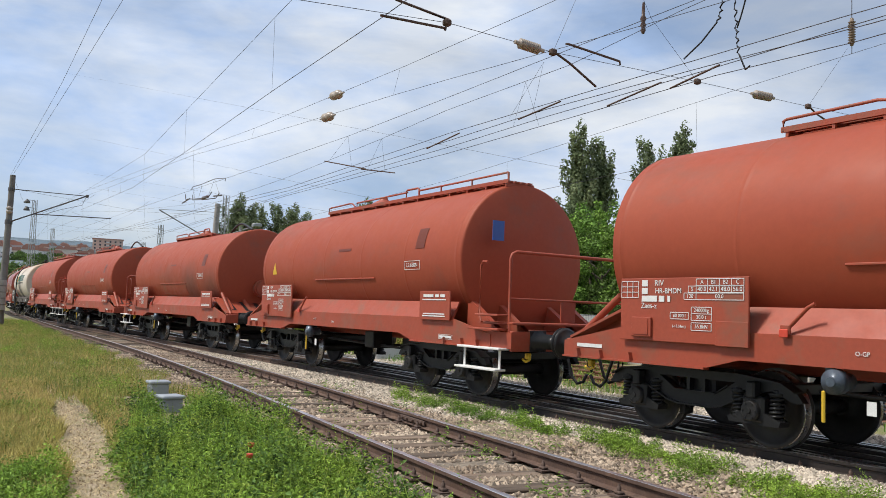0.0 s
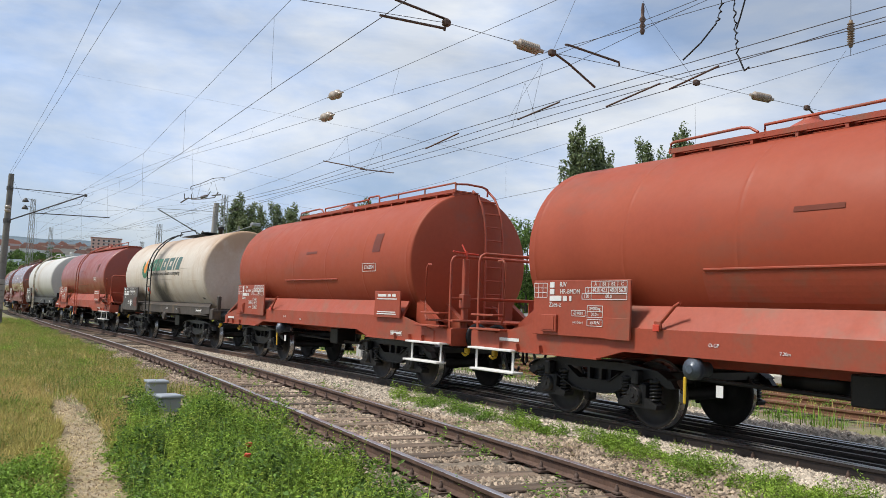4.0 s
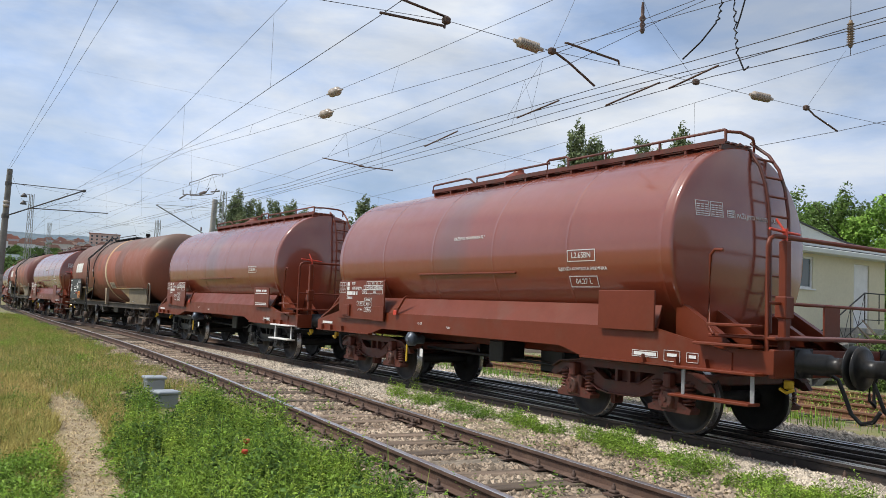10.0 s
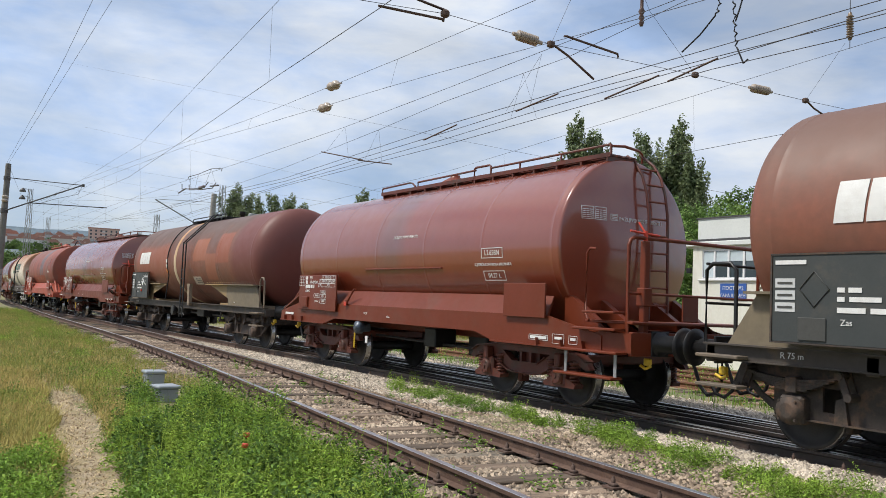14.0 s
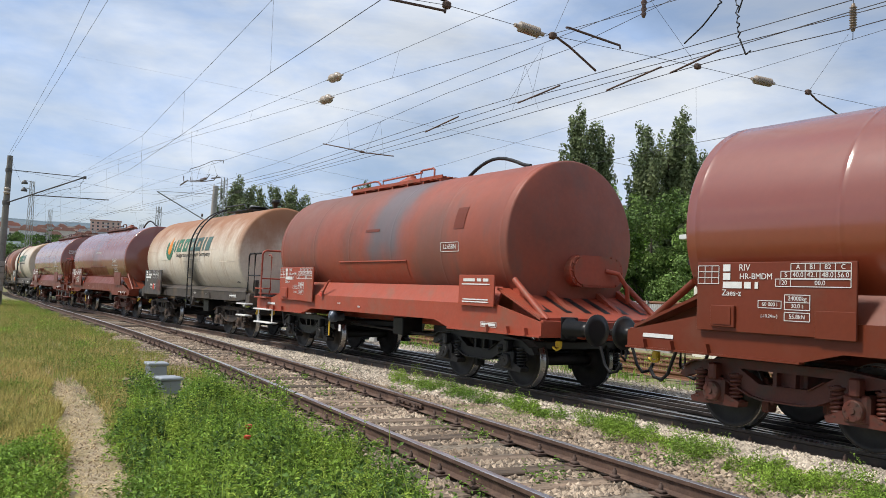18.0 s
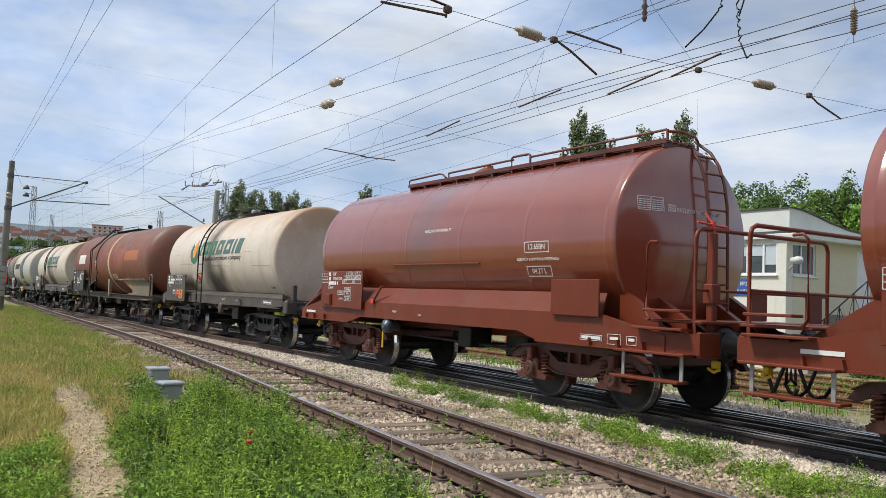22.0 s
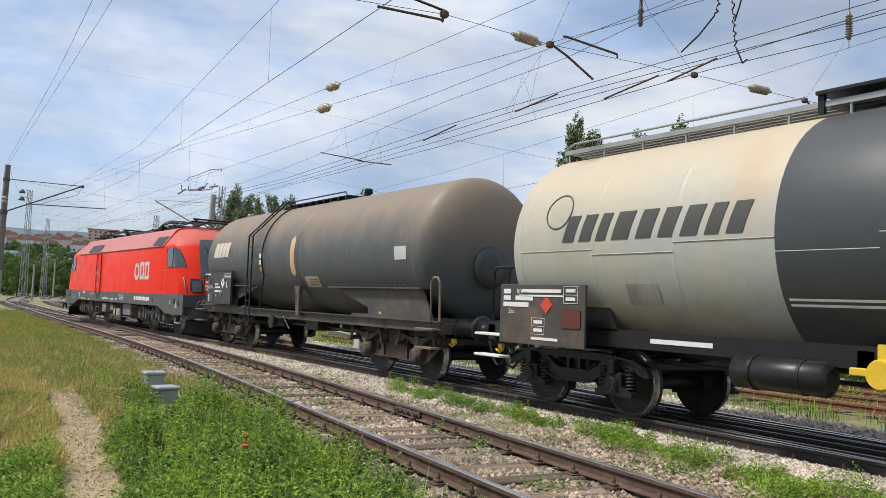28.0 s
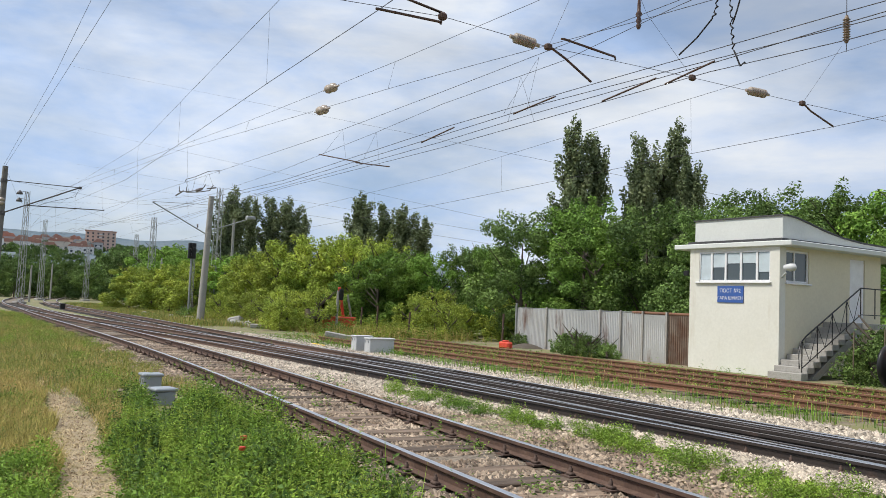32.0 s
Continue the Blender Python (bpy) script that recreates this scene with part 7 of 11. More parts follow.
            rim = [(p, z) for z, p, q in rows_w] + [(q, z) for z, p, q in reversed(rows_w)] + [(7.9, 2.36), (7.24, 2.36)]
            part("window_frame", Shape().tube([(g * p, y * flank(p, z, 0.008), z) for p, z in rim], 0.016, 5), BLACK, w)
            part("window_bar", Shape().tube([(g * 7.74, y * flank(7.74, z, 0.012), z) for z in (2.39, 2.6, 2.8, 2.97)], 0.018, 5), BLACK, w)
        s = Shape().tube([(g * 8.42, -flank(8.42, 2.02, 0.0), 2.02), (g * 8.45, -flank(8.45, 2.0, 0.05), 2.00), (g * 8.62, -flank(8.62, 1.52, 0.05), 1.52), (g * 8.62, -flank(8.62, 1.47, 0.0), 1.47)], 0.018, 6)
        part("grab_rail", s, STEEL_GREY, w)
        s = Shape().turned([(0.0, 0.17), (0.03, 0.17), (0.03, 0.13), (0.33, 0.13), (0.33, 0.10), (0.50, 0.10), (0.52, 0.20), (0.55, 0.22), (0.57, 0.22), (0.58, 0.14)], 24, "x")
        for y in (-0.875, 0.875):
            part("buffer", s, BLACK, w, "black steel buffer", at=pose(g * 9.10, y, 1.05, 0, 0, 0 if g > 0 else 180))
        part("company_mark", word_blocks([0.20, 0.20, 0.20], 0.24, 0.03, 0.0), BOX_GREY, w, "pale company mark in plain blocks", at=Matrix.Translation((g * (nose(0.0, 1.7, 0.03)), 0, 1.72)) @ Matrix.Rotation(math.pi / 2 * g, 4, "Z") @ pose(0, 0, 0, 90, 0, 0) @ pose(0, 0, 0, -14 , 0, 0))
    # roof line, grilles, doors
    s = Shape()
    for x, wd in ((-4.14, 0.55), (-3.06, 0.40), (5.85, 0.60)):
        for o, wx, m in ((0.012, wd + 0.06, LOCO_ROOF), (0.022, wd, BLACK)):
            p = [(x - wx, -1.512 + 0.412 * t - o, 3.125 + 0.605 * t + o * 0.6) for t in (0.06, 0.60)] + [(x + wx, -1.512 + 0.412 * t - o, 3.125 + 0.605 * t + o * 0.6) for t in (0.60, 0.06)]
            part("roof_grille" if m is BLACK else "grille_frame", Shape().add(p, [(0, 1, 2, 3)]), m, w, "dark roof air grille" if m is BLACK else "")
    for x, wd in ((-2.43, 0.32),):
        part("side_door", Shape().box(x - wd, -1.512, 1.42, x + wd, -1.498, 3.06, 0.004), LOCO_RED, w)
        s = Shape().tube([(x - wd - 0.07, -1.54, 1.3), (x - wd - 0.07, -1.54, 3.06)], 0.018, 6).tube([(x + wd + 0.07, -1.54, 1.3), (x + wd + 0.07, -1.54, 3.06)], 0.018, 6)
        part("door_rail", s, RAIL_SIDE, w)
        for z in (1.69, 2.20):
            part("handle_plate", Shape().box(x - 0.25, -1.522, z - 0.10, x - 0.17, -1.51, z + 0.10, 0.004), BOX_GREY, w, "worn steel handle plate")
            part("door_handle", Shape().tube([(x - 0.21, -1.52, z - 0.06), (x - 0.21, -1.57, z - 0.06), (x - 0.21, -1.57, z + 0.08), (x - 0.21, -1.52, z + 0.08)], 0.014, 6), STEEL_GREY, w)
        part("door_joint", Shape().tube([(x - wd, -1.514, 1.47), (x - wd, -1.514, 3.0), (x - wd + 0.05, -1.514, 3.05), (x + wd - 0.05, -1.514, 3.05), (x + wd, -1.514, 3.0), (x + wd, -1.514, 1.47), (x - wd, -1.514, 1.47)], 0.010, 5), DOOR_JOINT, w)
        for g in (-1, 1):
            part("step_side", Shape().prism([(x + g * 0.27 - 0.015, 0.44), (x + g * 0.27 + 0.015, 0.44), (x + g * 0.27 + 0.015, 1.0), (x + g * 0.27 - 0.015, 1.0)], "y", -1.50, -1.30), LOCO_GREY, w)
        for z in (0.46, 0.72):
            part("door_step", Shape().box(x - 0.25, -1.50, z - 0.015, x + 0.25, -1.28, z + 0.015, 0.004), LOCO_GREY, w)
        part("step_back", Shape().box(x - 0.26, -1.29, 0.46, x + 0.26, -1.27, 0.98), BLACK, w)
        # recess is not cut: a black plate on the skirt stands for its shade
        part("step_hole", Shape().prism([(x - 0.22, 1.15), (x - 0.18, 1.11), (x + 0.10, 1.11), (x + 0.14, 1.15), (x + 0.14, 1.25), (x + 0.10, 1.29), (x - 0.18, 1.29), (x - 0.22, 1.25)], "y", -1.511, -1.49), BLACK, w, "flat black plate for the shaded step recess")
        rim = [(x - 0.24, -1.51, 1.14), (x - 0.19, -1.51, 1.095), (x + 0.11, -1.51, 1.095), (x + 0.16, -1.51, 1.14), (x + 0.16, -1.51, 1.26), (x + 0.11, -1.51, 1.305), (x - 0.19, -1.51, 1.305), (x - 0.24, -1.51, 1.26), (x - 0.24, -1.51, 1.14)]
        part("step_rim", Shape().tube(rim, 0.012, 5), BOGIE_GREY, w)
    part("panel_line", Shape().tube([(6.62, -1.502, 1.52), (6.62, -1.502, 2.18), (6.68, -1.502, 2.24), (7.11, -1.502, 2.24), (7.17, -1.502, 2.18), (7.17, -1.502, 1.52), (7.11, -1.502, 1.46), (6.68, -1.502, 1.46), (6.62, -1.502, 1.52)], 0.007, 4), LOCO_ROOF, w)
    part("mark_ring", ring_mark(0.20, 0.34, 0.02), BOX_GREY, w, "pale ring of the company mark", at=on_wall(3.42, -1.502, 2.24) @ Matrix.Diagonal((0.95, 1, 1, 1)))
    for x in (4.10, 4.74):
        part("mark_block", letter_block(0.52, 0.66, 0.0, 0), BOX_GREY, w, "pale block of the company mark", at=on_wall(x, -1.502, 2.26))
    bars(w, [(-0.85, -0.07, -0.62, 0.07), (-0.55, -0.07, -0.33, 0.07), (-0.26, -0.07, 0.22, 0.07), (0.30, -0.07, 0.62, 0.07), (0.70, -0.07, 1.1, 0.07)], 4.10, -1.508, 1.21)
    writing("Bo Bo - 22", 0.11, w, 1.40, -1.508, 1.29)
    writing("1", 0.16, w, -7.46, -1.508, 1.14)
    writing("R 120 m", 0.075, w, -7.12, -1.508, 1.05)
    writing("250m", 0.06, w, -7.13, -1.508, 1.19)
    writing("KE-GPR-E mZ", 0.09, w, -5.13, -1.508, 1.04)
    writing("25t / 47kN", 0.065, w, -5.83, -1.508, 1.03)
    for i, word in enumerate(("R+E", "P+E", "R", "P", "G")):
        writing(word, 0.05, w, -6.06, -1.508, 1.31 - i * 0.055)
        bars(w, [(0, -0.016, 0.10, 0.016)], -5.97, -1.508, 1.31 - i * 0.055)
    part("brake_mark", Shape().prism([(-0.09, 0), (0, -0.07), (0.09, 0), (0, 0.07)], "z", 0, 0.004), PAINT_YELLOW, w, "yellow brake mark", at=on_wall(-5.45, -1.508, 1.05))
    part("brake_mark", Shape().box(-0.06, -0.06, 0, 0.06, 0.06, 0.004), PAINT_YELLOW, w, "yellow brake mark", at=on_wall(-4.80, -1.508, 1.04))
    writing("2", 0.16, w, 7.64, -1.508, 1.14)
    bars(w, [(-0.3, 0.02, 0.3, 0.05), (-0.3, -0.05, 0.3, -0.02)], 1.45, -1.508, 1.17)
    bars(w, [(-1.62, 1.135, -0.75, 1.155), (-1.62, 1.095, -0.36, 1.115)], 0, -1.508, 0)
    part("flag_label", Shape().box(-1.77, -1.509, 1.08, -1.66, -1.50, 1.16), BLUE, w, "small blue flag label")
    bars(w, [(-0.17, 1.075, 0.15, 1.135)], 0, -1.508, 0)
    bars(w, [(0.50, 1.135, 0.82, 1.155), (0.50, 1.085, 0.76, 1.105)], 0, -1.508, 0)
    bars(w, [(-5.20, 1.29, -4.94, 1.37), (-5.20, 1.245, -5.0, 1.255)], 0, -1.508, 0)
    writing("19.28m", 0.07, w, -3.85, -1.508, 1.295)
    writing("9.90m", 0.07, w, -3.83, -1.508, 1.215)
    part("data_label", Shape().box(-4.15, -1.509, 0.995, -3.92, -1.50, 1.05), BOX_GREY, w, "pale data label")
    part("tag_red", Shape().box(-3.55, -1.51, 1.20, -3.10, -1.50, 1.34), PAINT_REDS, w, "red name plate")
    for g in (-1, 1):
        part("tag_mark", Shape().prism([(g * 0.02, -0.05), (g * 0.13, -0.05), (g * 0.17, 0.01), (g * 0.06, 0.01)], "z", 0, 0.003), PAINT_DARK, w, at=on_wall(-3.325, -1.511, 1.26))
    bars(w, [(-3.50, 1.30, -3.15, 1.325)], 0, -1.511, 0)
    part("warning_mark", Shape().prism([(-0.11, -0.1), (0.11, -0.1), (0, 0.11)], "z", 0, 0.004), PAINT_YELLOW, w, "yellow warning triangle", at=on_wall(8.33, -1.516, 1.06))
    for x in (-5.60, 5.61):
        part("sand_filler", Shape().turned([(-1.512, 0.075), (-1.49, 0.085)], 16, "y", (x, 0, 1.22)), BLACK, w)
    # roof gear
    part("gutter", Shape().tube([(-6.4, -1.53, 3.12), (6.6, -1.53, 3.12)], 0.014, 4), LOCO_ROOF, w)
    s = Shape()
    for x in (3.95, -0.9):
        s.turned([(3.80, 0.05), (3.86, 0.05), (3.87, 0.10), (3.90, 0.06), (3.93, 0.10), (3.96, 0.06), (3.99, 0.10), (4.02, 0.06), (4.05, 0.08), (4.07, 0.03)], 12, "z", (x, -0.80, 0))
    s.tube([(-1.3, -0.80, 3.98), (-0.9, -0.80, 4.03), (-0.2, -0.80, 3.93), (1.5, -0.80, 3.92), (3.4, -0.80, 3.93), (3.95, -0.80, 4.07), (4.6, -0.75, 4.10), (5.0, -0.5, 4.12)], 0.028, 6)
    part("roof_conductor", s, BLACK, w, "black roof conductor on ribbed insulators")
    s = Shape()
    for y in (-0.55, 0.55):
        s.tube([(-3.6, y, 3.93), (3.2, y, 3.93)], 0.025, 6)
    for x in (-3, -1.5, 0, 1.5, 3):
        s.tube([(x, -0.55, 3.84), (x, -0.55, 3.96)], 0.02, 5).tube([(x, 0.55, 3.84), (x, 0.55, 3.96)], 0.02, 5)
    s.tube([(-4.0, 0, 4.02), (3.4, 0, 4.06)], 0.02, 6)
    part("roof_cable", s, BLACK, w)

    def panto():
        s = Shape()
        for x in (-0.6, 0.6):
            for y in (-0.55, 0.55):
                s.turned([(3.84, 0.08), (3.88, 0.10), (3.92, 0.07), (3.96, 0.10), (4.0, 0.07), (4.04, 0.09)], 10, "z", (x, y, 0))
        s.box(-0.7, -0.62, 4.04, 0.7, -0.55, 4.09).box(-0.7, 0.55, 4.04, 0.7, 0.62, 4.09).box(-0.7, -0.62, 4.04, -0.62, 0.62, 4.09).box(0.62, -0.62, 4.04, 0.7, 0.62, 4.09)
        s.tube([(-0.5, 0.1, 4.1), (1.5, 0.05, 4.24)], 0.05, 8).tube([(1.5, 0.05, 4.24), (-0.2, -0.3, 4.30)], 0.035, 6).tube([(1.5, 0.05, 4.24), (-0.2, 0.3, 4.30)], 0.035, 6)
        for x in (-0.1, 0.28):
            s.tube([(x, -0.85, 4.18), (x, -0.65, 4.32), (x, 0.65, 4.32), (x, 0.85, 4.18)], 0.022, 6)
        s.box(-0.4, -0.2, 4.08, 0.1, 0.2, 4.2, 0.03)
        s.tube([(-0.95, -0.62, 4.06), (1.3, -0.62, 4.12), (1.75, -0.45, 4.26)], 0.03, 6).tube([(-0.95, 0.62, 4.06), (1.3, 0.62, 4.12), (1.75, 0.45, 4.26)], 0.03, 6)
        s.tube([(1.75, -0.62, 4.27), (1.75, 0.62, 4.27)], 0.035, 6).tube([(1.62, -0.62, 4.20), (1.62, 0.62, 4.20)], 0.03, 6).tube([(-0.98, -0.85, 4.05), (-0.98, 0.85, 4.05)], 0.035, 6)
        for x in (-0.75, -0.45, 0.1, 0.45):
            s.box(x - 0.06, -0.70, 4.06, x + 0.06, -0.50, 4.17, 0.02).tube([(x, -0.6, 4.1), (x + 0.18, -0.6, 4.24), (x + 0.34, -0.6, 4.12)], 0.018, 5)
        return s
    for x, dz in ((4.5, -0.13), (-4.75, -0.08)):
        part("pantograph", cached("panto", panto), BLACK, w, "folded dark pantograph", at=pose(x, 0, dz) @ Matrix.Diagonal((1.5, 1.1, 1.0, 1)))
    # bogies
    for bx in (-4.95, 4.95):
        bogie = part("bogie", cached("loco_bolster", lambda: Shape().box(-2.2, -1.0, 0.55, 2.2, -0.9, 0.80, 0.03).box(-2.2, 0.9, 0.55, 2.2, 1.0, 0.80, 0.03).box(-0.4, -1.0, 0.45, 0.4, 1.0, 0.8, 0.04)), BOGIE_GREY, w, at=pose(bx, 0, 0))
        for side in (-1, 1):
            def frame_l():
                s = Shape().prism([(-2.3, 0.62), (-2.3, 0.86), (-0.9, 0.86), (-0.5, 0.62), (0.5, 0.62), (0.9, 0.86), (2.3, 0.86), (2.3, 0.62), (1.0, 0.58), (0.6, 0.40), (-0.6, 0.40), (-1.0, 0.58)], "y", -0.08, 0.08)
                s.turned([(-0.55, 0.09), (0.55, 0.09)], 14, "x", (0, -0.16, 0.72)).turned([(-0.7, 0.05), (0.7, 0.05)], 10, "x", (0, -0.16, 0.72))
                return s
            part("side_frame", cached("loco_side", frame_l), BOGIE_GREY, bogie, at=pose(0, side * 1.08, 0))
            for ax in (-1.5, 1.5):
                part("axle_box", cached("loco_axle", lambda: Shape().box(-0.2, -0.12, -0.22, 0.2, 0.12, 0.18, 0.04).turned([(-0.2, 0.14), (-0.17, 0.17), (-0.1, 0.18)], 20, "y").tube([(0.2, 0, -0.05), (0.75, 0, 0.05)], 0.06, 8)), BOGIE_GREY, bogie, at=pose(ax, side * 1.12, 0.575))
                for dx in (-0.3, 0.3):
                    part("spring", cached("loco_spring", lambda: spring_shape(0.09, 0.34, 5, 0.025)), BOGIE_GREY, bogie, at=pose(ax + dx, side * 1.10, 0.58))
            for dx in (-0.45, 0.45):
                part("damper", cached("damper", lambda: Shape().turned([(0.35, 0.035), (0.62, 0.035), (0.62, 0.055), (0.95, 0.055)], 10, "z")), BOGIE_GREY, bogie, at=pose(dx, side * 1.25, 0))
        for ax in (-1.5, 1.5):
            ws = wheelset(bogie, ax, 0.575, BOGIE_GREY)
    # backing case for the boxes; its black stands in for the shade under the floor
    part("underfloor_case", Shape().box(-2.0, -1.12, 0.38, 2.5, 1.12, 0.985, 0.02), BLACK, w, "underfloor equipment case, black for the shade beneath the body")
    for g in (1, -1):
        for name, box, m, note in (("battery_box", (-1.90, -1.42, 0.53, -1.22, -1.0, 0.90), UNIT_GREY, "grey battery box with warning marks"), ("air_tank", (-1.15, -1.30, 0.62, -0.72, -1.0, 0.92), BOGIE_GREY, ""),
                                   ("vent_box", (-0.58, -1.40, 0.62, -0.14, -1.0, 0.86), UNIT_GREY, "tilted grey box"), ("frame_plate", (-0.74, -1.20, 0.42, -0.68, -1.0, 0.985), LOCO_GREY, ""),
                                   ("frame_plate", (0.24, -1.34, 0.42, 0.28, -1.0, 0.985), LOCO_GREY, ""), ("frame_plate", (1.12, -1.42, 0.40, 1.17, -1.0, 0.985), LOCO_GREY, ""), ("base_rail", (-0.74, -1.36, 0.40, 2.4, -1.30, 0.445), BOGIE_GREY, ""),
                                   ("pale_panel", (-0.03, -1.40, 0.46, 0.17, -1.36, 0.74), CREAM_PLATE, "pale instruction panel"), ("pale_panel", (0.43, -1.40, 0.45, 0.64, -1.36, 0.73), CREAM_PLATE, "pale instruction panel"), ("pale_panel", (0.67, -1.40, 0.45, 0.89, -1.36, 0.73), CREAM_PLATE, "pale slotted panel"),
                                   ("transformer_box", (1.25, -1.36, 0.50, 2.35, -1.0, 0.95), UNIT_GREY, "grey transformer box")):
            x0, y0, z0, x1, y1, z1 = box
            if g < 0:
                y0, y1 = -y1, -y0
            part(name, Shape().box(x0, y0, z0, x1, y1, z1, 0.012), m, w, note)
    for i in range(8):
        part("panel_slot", Shape().box(0.70 + (i % 4) * 0.05, -1.404, 0.52 + (i // 4) * 0.1, 0.715 + (i % 4) * 0.05, -1.40, 0.58 + (i // 4) * 0.1), PAINT_DARK, w)
    for x in (-1.80, -1.55):
        part("warning_mark", Shape().prism([(-0.045, -0.04), (0.045, -0.04), (0, 0.045)], "z", 0, 0.003), PAINT_YELLOW, w, "yellow warning triangle", at=on_wall(x, -1.422, 0.62))
    bars(w, [(-1.62, 0.80, -1.34, 0.815), (-1.55, 0.765, -1.40, 0.78)], 0, -1.423, 0)
    for x in (-1.86, -1.26):
        part("box_latch", Shape().box(x - 0.02, -1.44, 0.50, x + 0.02, -1.41, 0.64, 0.006), BOGIE_GREY, w)
    # hanging gear beside the wheels
    for bx in (-4.95, 4.95):
        for dx, zt, wd in ((-0.95, 0.86, 0.10), (-0.62, 0.80, 0.07), (0.20, 0.84, 0.08), (0.72, 0.90, 0.11), (1.02, 0.82, 0.06)):
            part("bracket", Shape().box(bx + dx - wd, -1.34, zt - 0.38, bx + dx + wd, -1.22, zt + 0.06, 0.02), BOGIE_GREY, w)
        for dx in (-1.05, 0.95):
            part("sand_pipe", Shape().tube([(bx + dx, -1.30, 0.95), (bx + dx + 0.03, -1.28, 0.55), (bx + dx + 0.16, -1.0, 0.22), (bx + dx + 0.24, -0.80, 0.12)], 0.022, 6), BOGIE_GREY, w)
        part("brake_hose", Shape().tube([(bx - 0.4, -1.30, 0.92), (bx - 0.2, -1.33, 0.60), (bx + 0.1, -1.33, 0.55), (bx + 0.3, -1.30, 0.90)], 0.016, 6), BLACK, w)
        for dx in (-0.08, 0.06):
            part("glass_cup", Shape().turned([(0.78, 0.03), (0.80, 0.05), (0.90, 0.05), (0.94, 0.03)], 10, "z", (bx + dx + 0.9, -1.36, 0)), UNIT_GREY, w)
    return w


TRAIN = []   # (thing, centre when the clock starts, half distance between bogie pivots)
A, B, C = skirted_wagon, beam_wagon, saddle_wagon
L_RED, L_MAR = "red-brown painted tank wagon with panelled side sills and roof walkway", "glossy maroon tank wagon with panelled side sills and roof walkway"


def rake():
    mar = dict(maroon=True, white_steps=False, board_text=False, end_ladder=True)
    rows = [
        (A, -3.52, L_RED, RED, FRAME_RED, BLACK, "R", dict()),
        (A, -16.72, "red-orange tank wagon with a yellow triangle and end platform", RED, FRAME_RED, BLACK, "R", dict(triangle=True, blue_mark=True)),
        (A, -29.92, "red-brown tank wagon with darker soot along its side", RED_SOOT, FRAME_RED, BLACK, "L", dict()),
        (A, -43.10, L_RED, RED, FRAME_RED, BLACK, "L", dict()),
        (A, -56.2, L_RED, RED, FRAME_RED, BLACK, "R", dict(end_ladder=True)),
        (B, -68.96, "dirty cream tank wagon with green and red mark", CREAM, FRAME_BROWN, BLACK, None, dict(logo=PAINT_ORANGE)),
        (A, -81.93, "deep red tank wagon with a ladder over its middle", RED_DEEP, FRAME_RED, BLACK, "R", dict(ladder=True)),
        (B, -94.63, "clean white tank wagon on a black girder frame", WHITE_TANK, BLACK, BLACK, None, dict(ribs=True, hazard=(-2.15, -1.40, 2.1), top_paint=BOX_GREY, labels=True, ladder_paint=LADDER_CREAM, ladder_label="dirty cream side ladder")),
        (A, -107.69, L_MAR, MAROON, FRAME_MAROON, BOGIE_RED, "R", mar),
        (A, -120.86, L_MAR, MAROON, FRAME_MAROON, BLACK, "R", dict(end_ladder=True)),
        (C, -135.05, "weathered brown tank wagon with tan saddles and a cream band", BROWN_PATCHED, FRAME_BROWN, BOGIE_BROWN, None, dict(hazard=(-4.04, -1.506, 1.41), band=STRAP, band_label="cream painted strap", patches=RED)),
        (A, -149.29, L_MAR, MAROON, FRAME_MAROON, BOGIE_RED, "R", mar),
        (C, -163.4, "weathered brown tank wagon with patched paint and tan saddles", BROWN_BLOCKS, FRAME_BROWN, BOGIE_BROWN, None, dict(band=STRAP, band_label="cream painted strap", patches=RED, band_shift=-1.35, ladder_shift=2.75)),
        (A, -177.54, L_MAR, MAROON, FRAME_MAROON, BOGIE_RED, "R", mar),
        (A, -190.68, "faded sooty red tank wagon with soot-stained middle", RED_OLD, FRAME_RED, BLACK, "L", dict()),
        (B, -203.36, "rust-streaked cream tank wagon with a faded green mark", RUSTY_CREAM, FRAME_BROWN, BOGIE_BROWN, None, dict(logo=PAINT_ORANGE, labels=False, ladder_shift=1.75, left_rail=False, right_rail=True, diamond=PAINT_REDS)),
        (A, -215.95, L_MAR, MAROON, FRAME_MAROON, BOGIE_RED, "L", dict(maroon=True, white_steps=False, board_text=False)),
        (A, -228.93, L_MAR, MAROON, FRAME_MAROON, BOGIE_RED, "R", mar),
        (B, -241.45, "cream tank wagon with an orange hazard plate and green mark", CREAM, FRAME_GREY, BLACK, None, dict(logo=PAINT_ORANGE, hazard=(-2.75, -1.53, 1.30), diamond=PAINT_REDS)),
        (C, -255.32, "weathered brown tank wagon with orange patches and tan saddles", BROWN_ORANGE, FRAME_BROWN, BOGIE_BROWN, None, dict(band=STRAP, band_label="cream painted strap", patches=RED)),
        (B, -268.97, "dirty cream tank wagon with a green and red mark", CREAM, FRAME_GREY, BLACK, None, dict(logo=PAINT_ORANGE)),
        (band_wagon, -282.61, "pale grey tank wagon with a charcoal middle band", PALE_GREY, BLACK, BLACK, None, dict(dark=GREY_TANK)),
        (C, -297.37, "dark grey tank wagon with riveted grey saddles", GREY_DUSTY, FRAME_GREY, BOGIE_BROWN, None, dict(saddle_paint=FRAME_GREY, band=GREY_DUSTY, ochre_patch=True, mark_at=(-5.5, 2.80), mark_paint=CREAM, end_hatch=True, rail_paint=FRAME_TAN, capacity=True)),
    ]
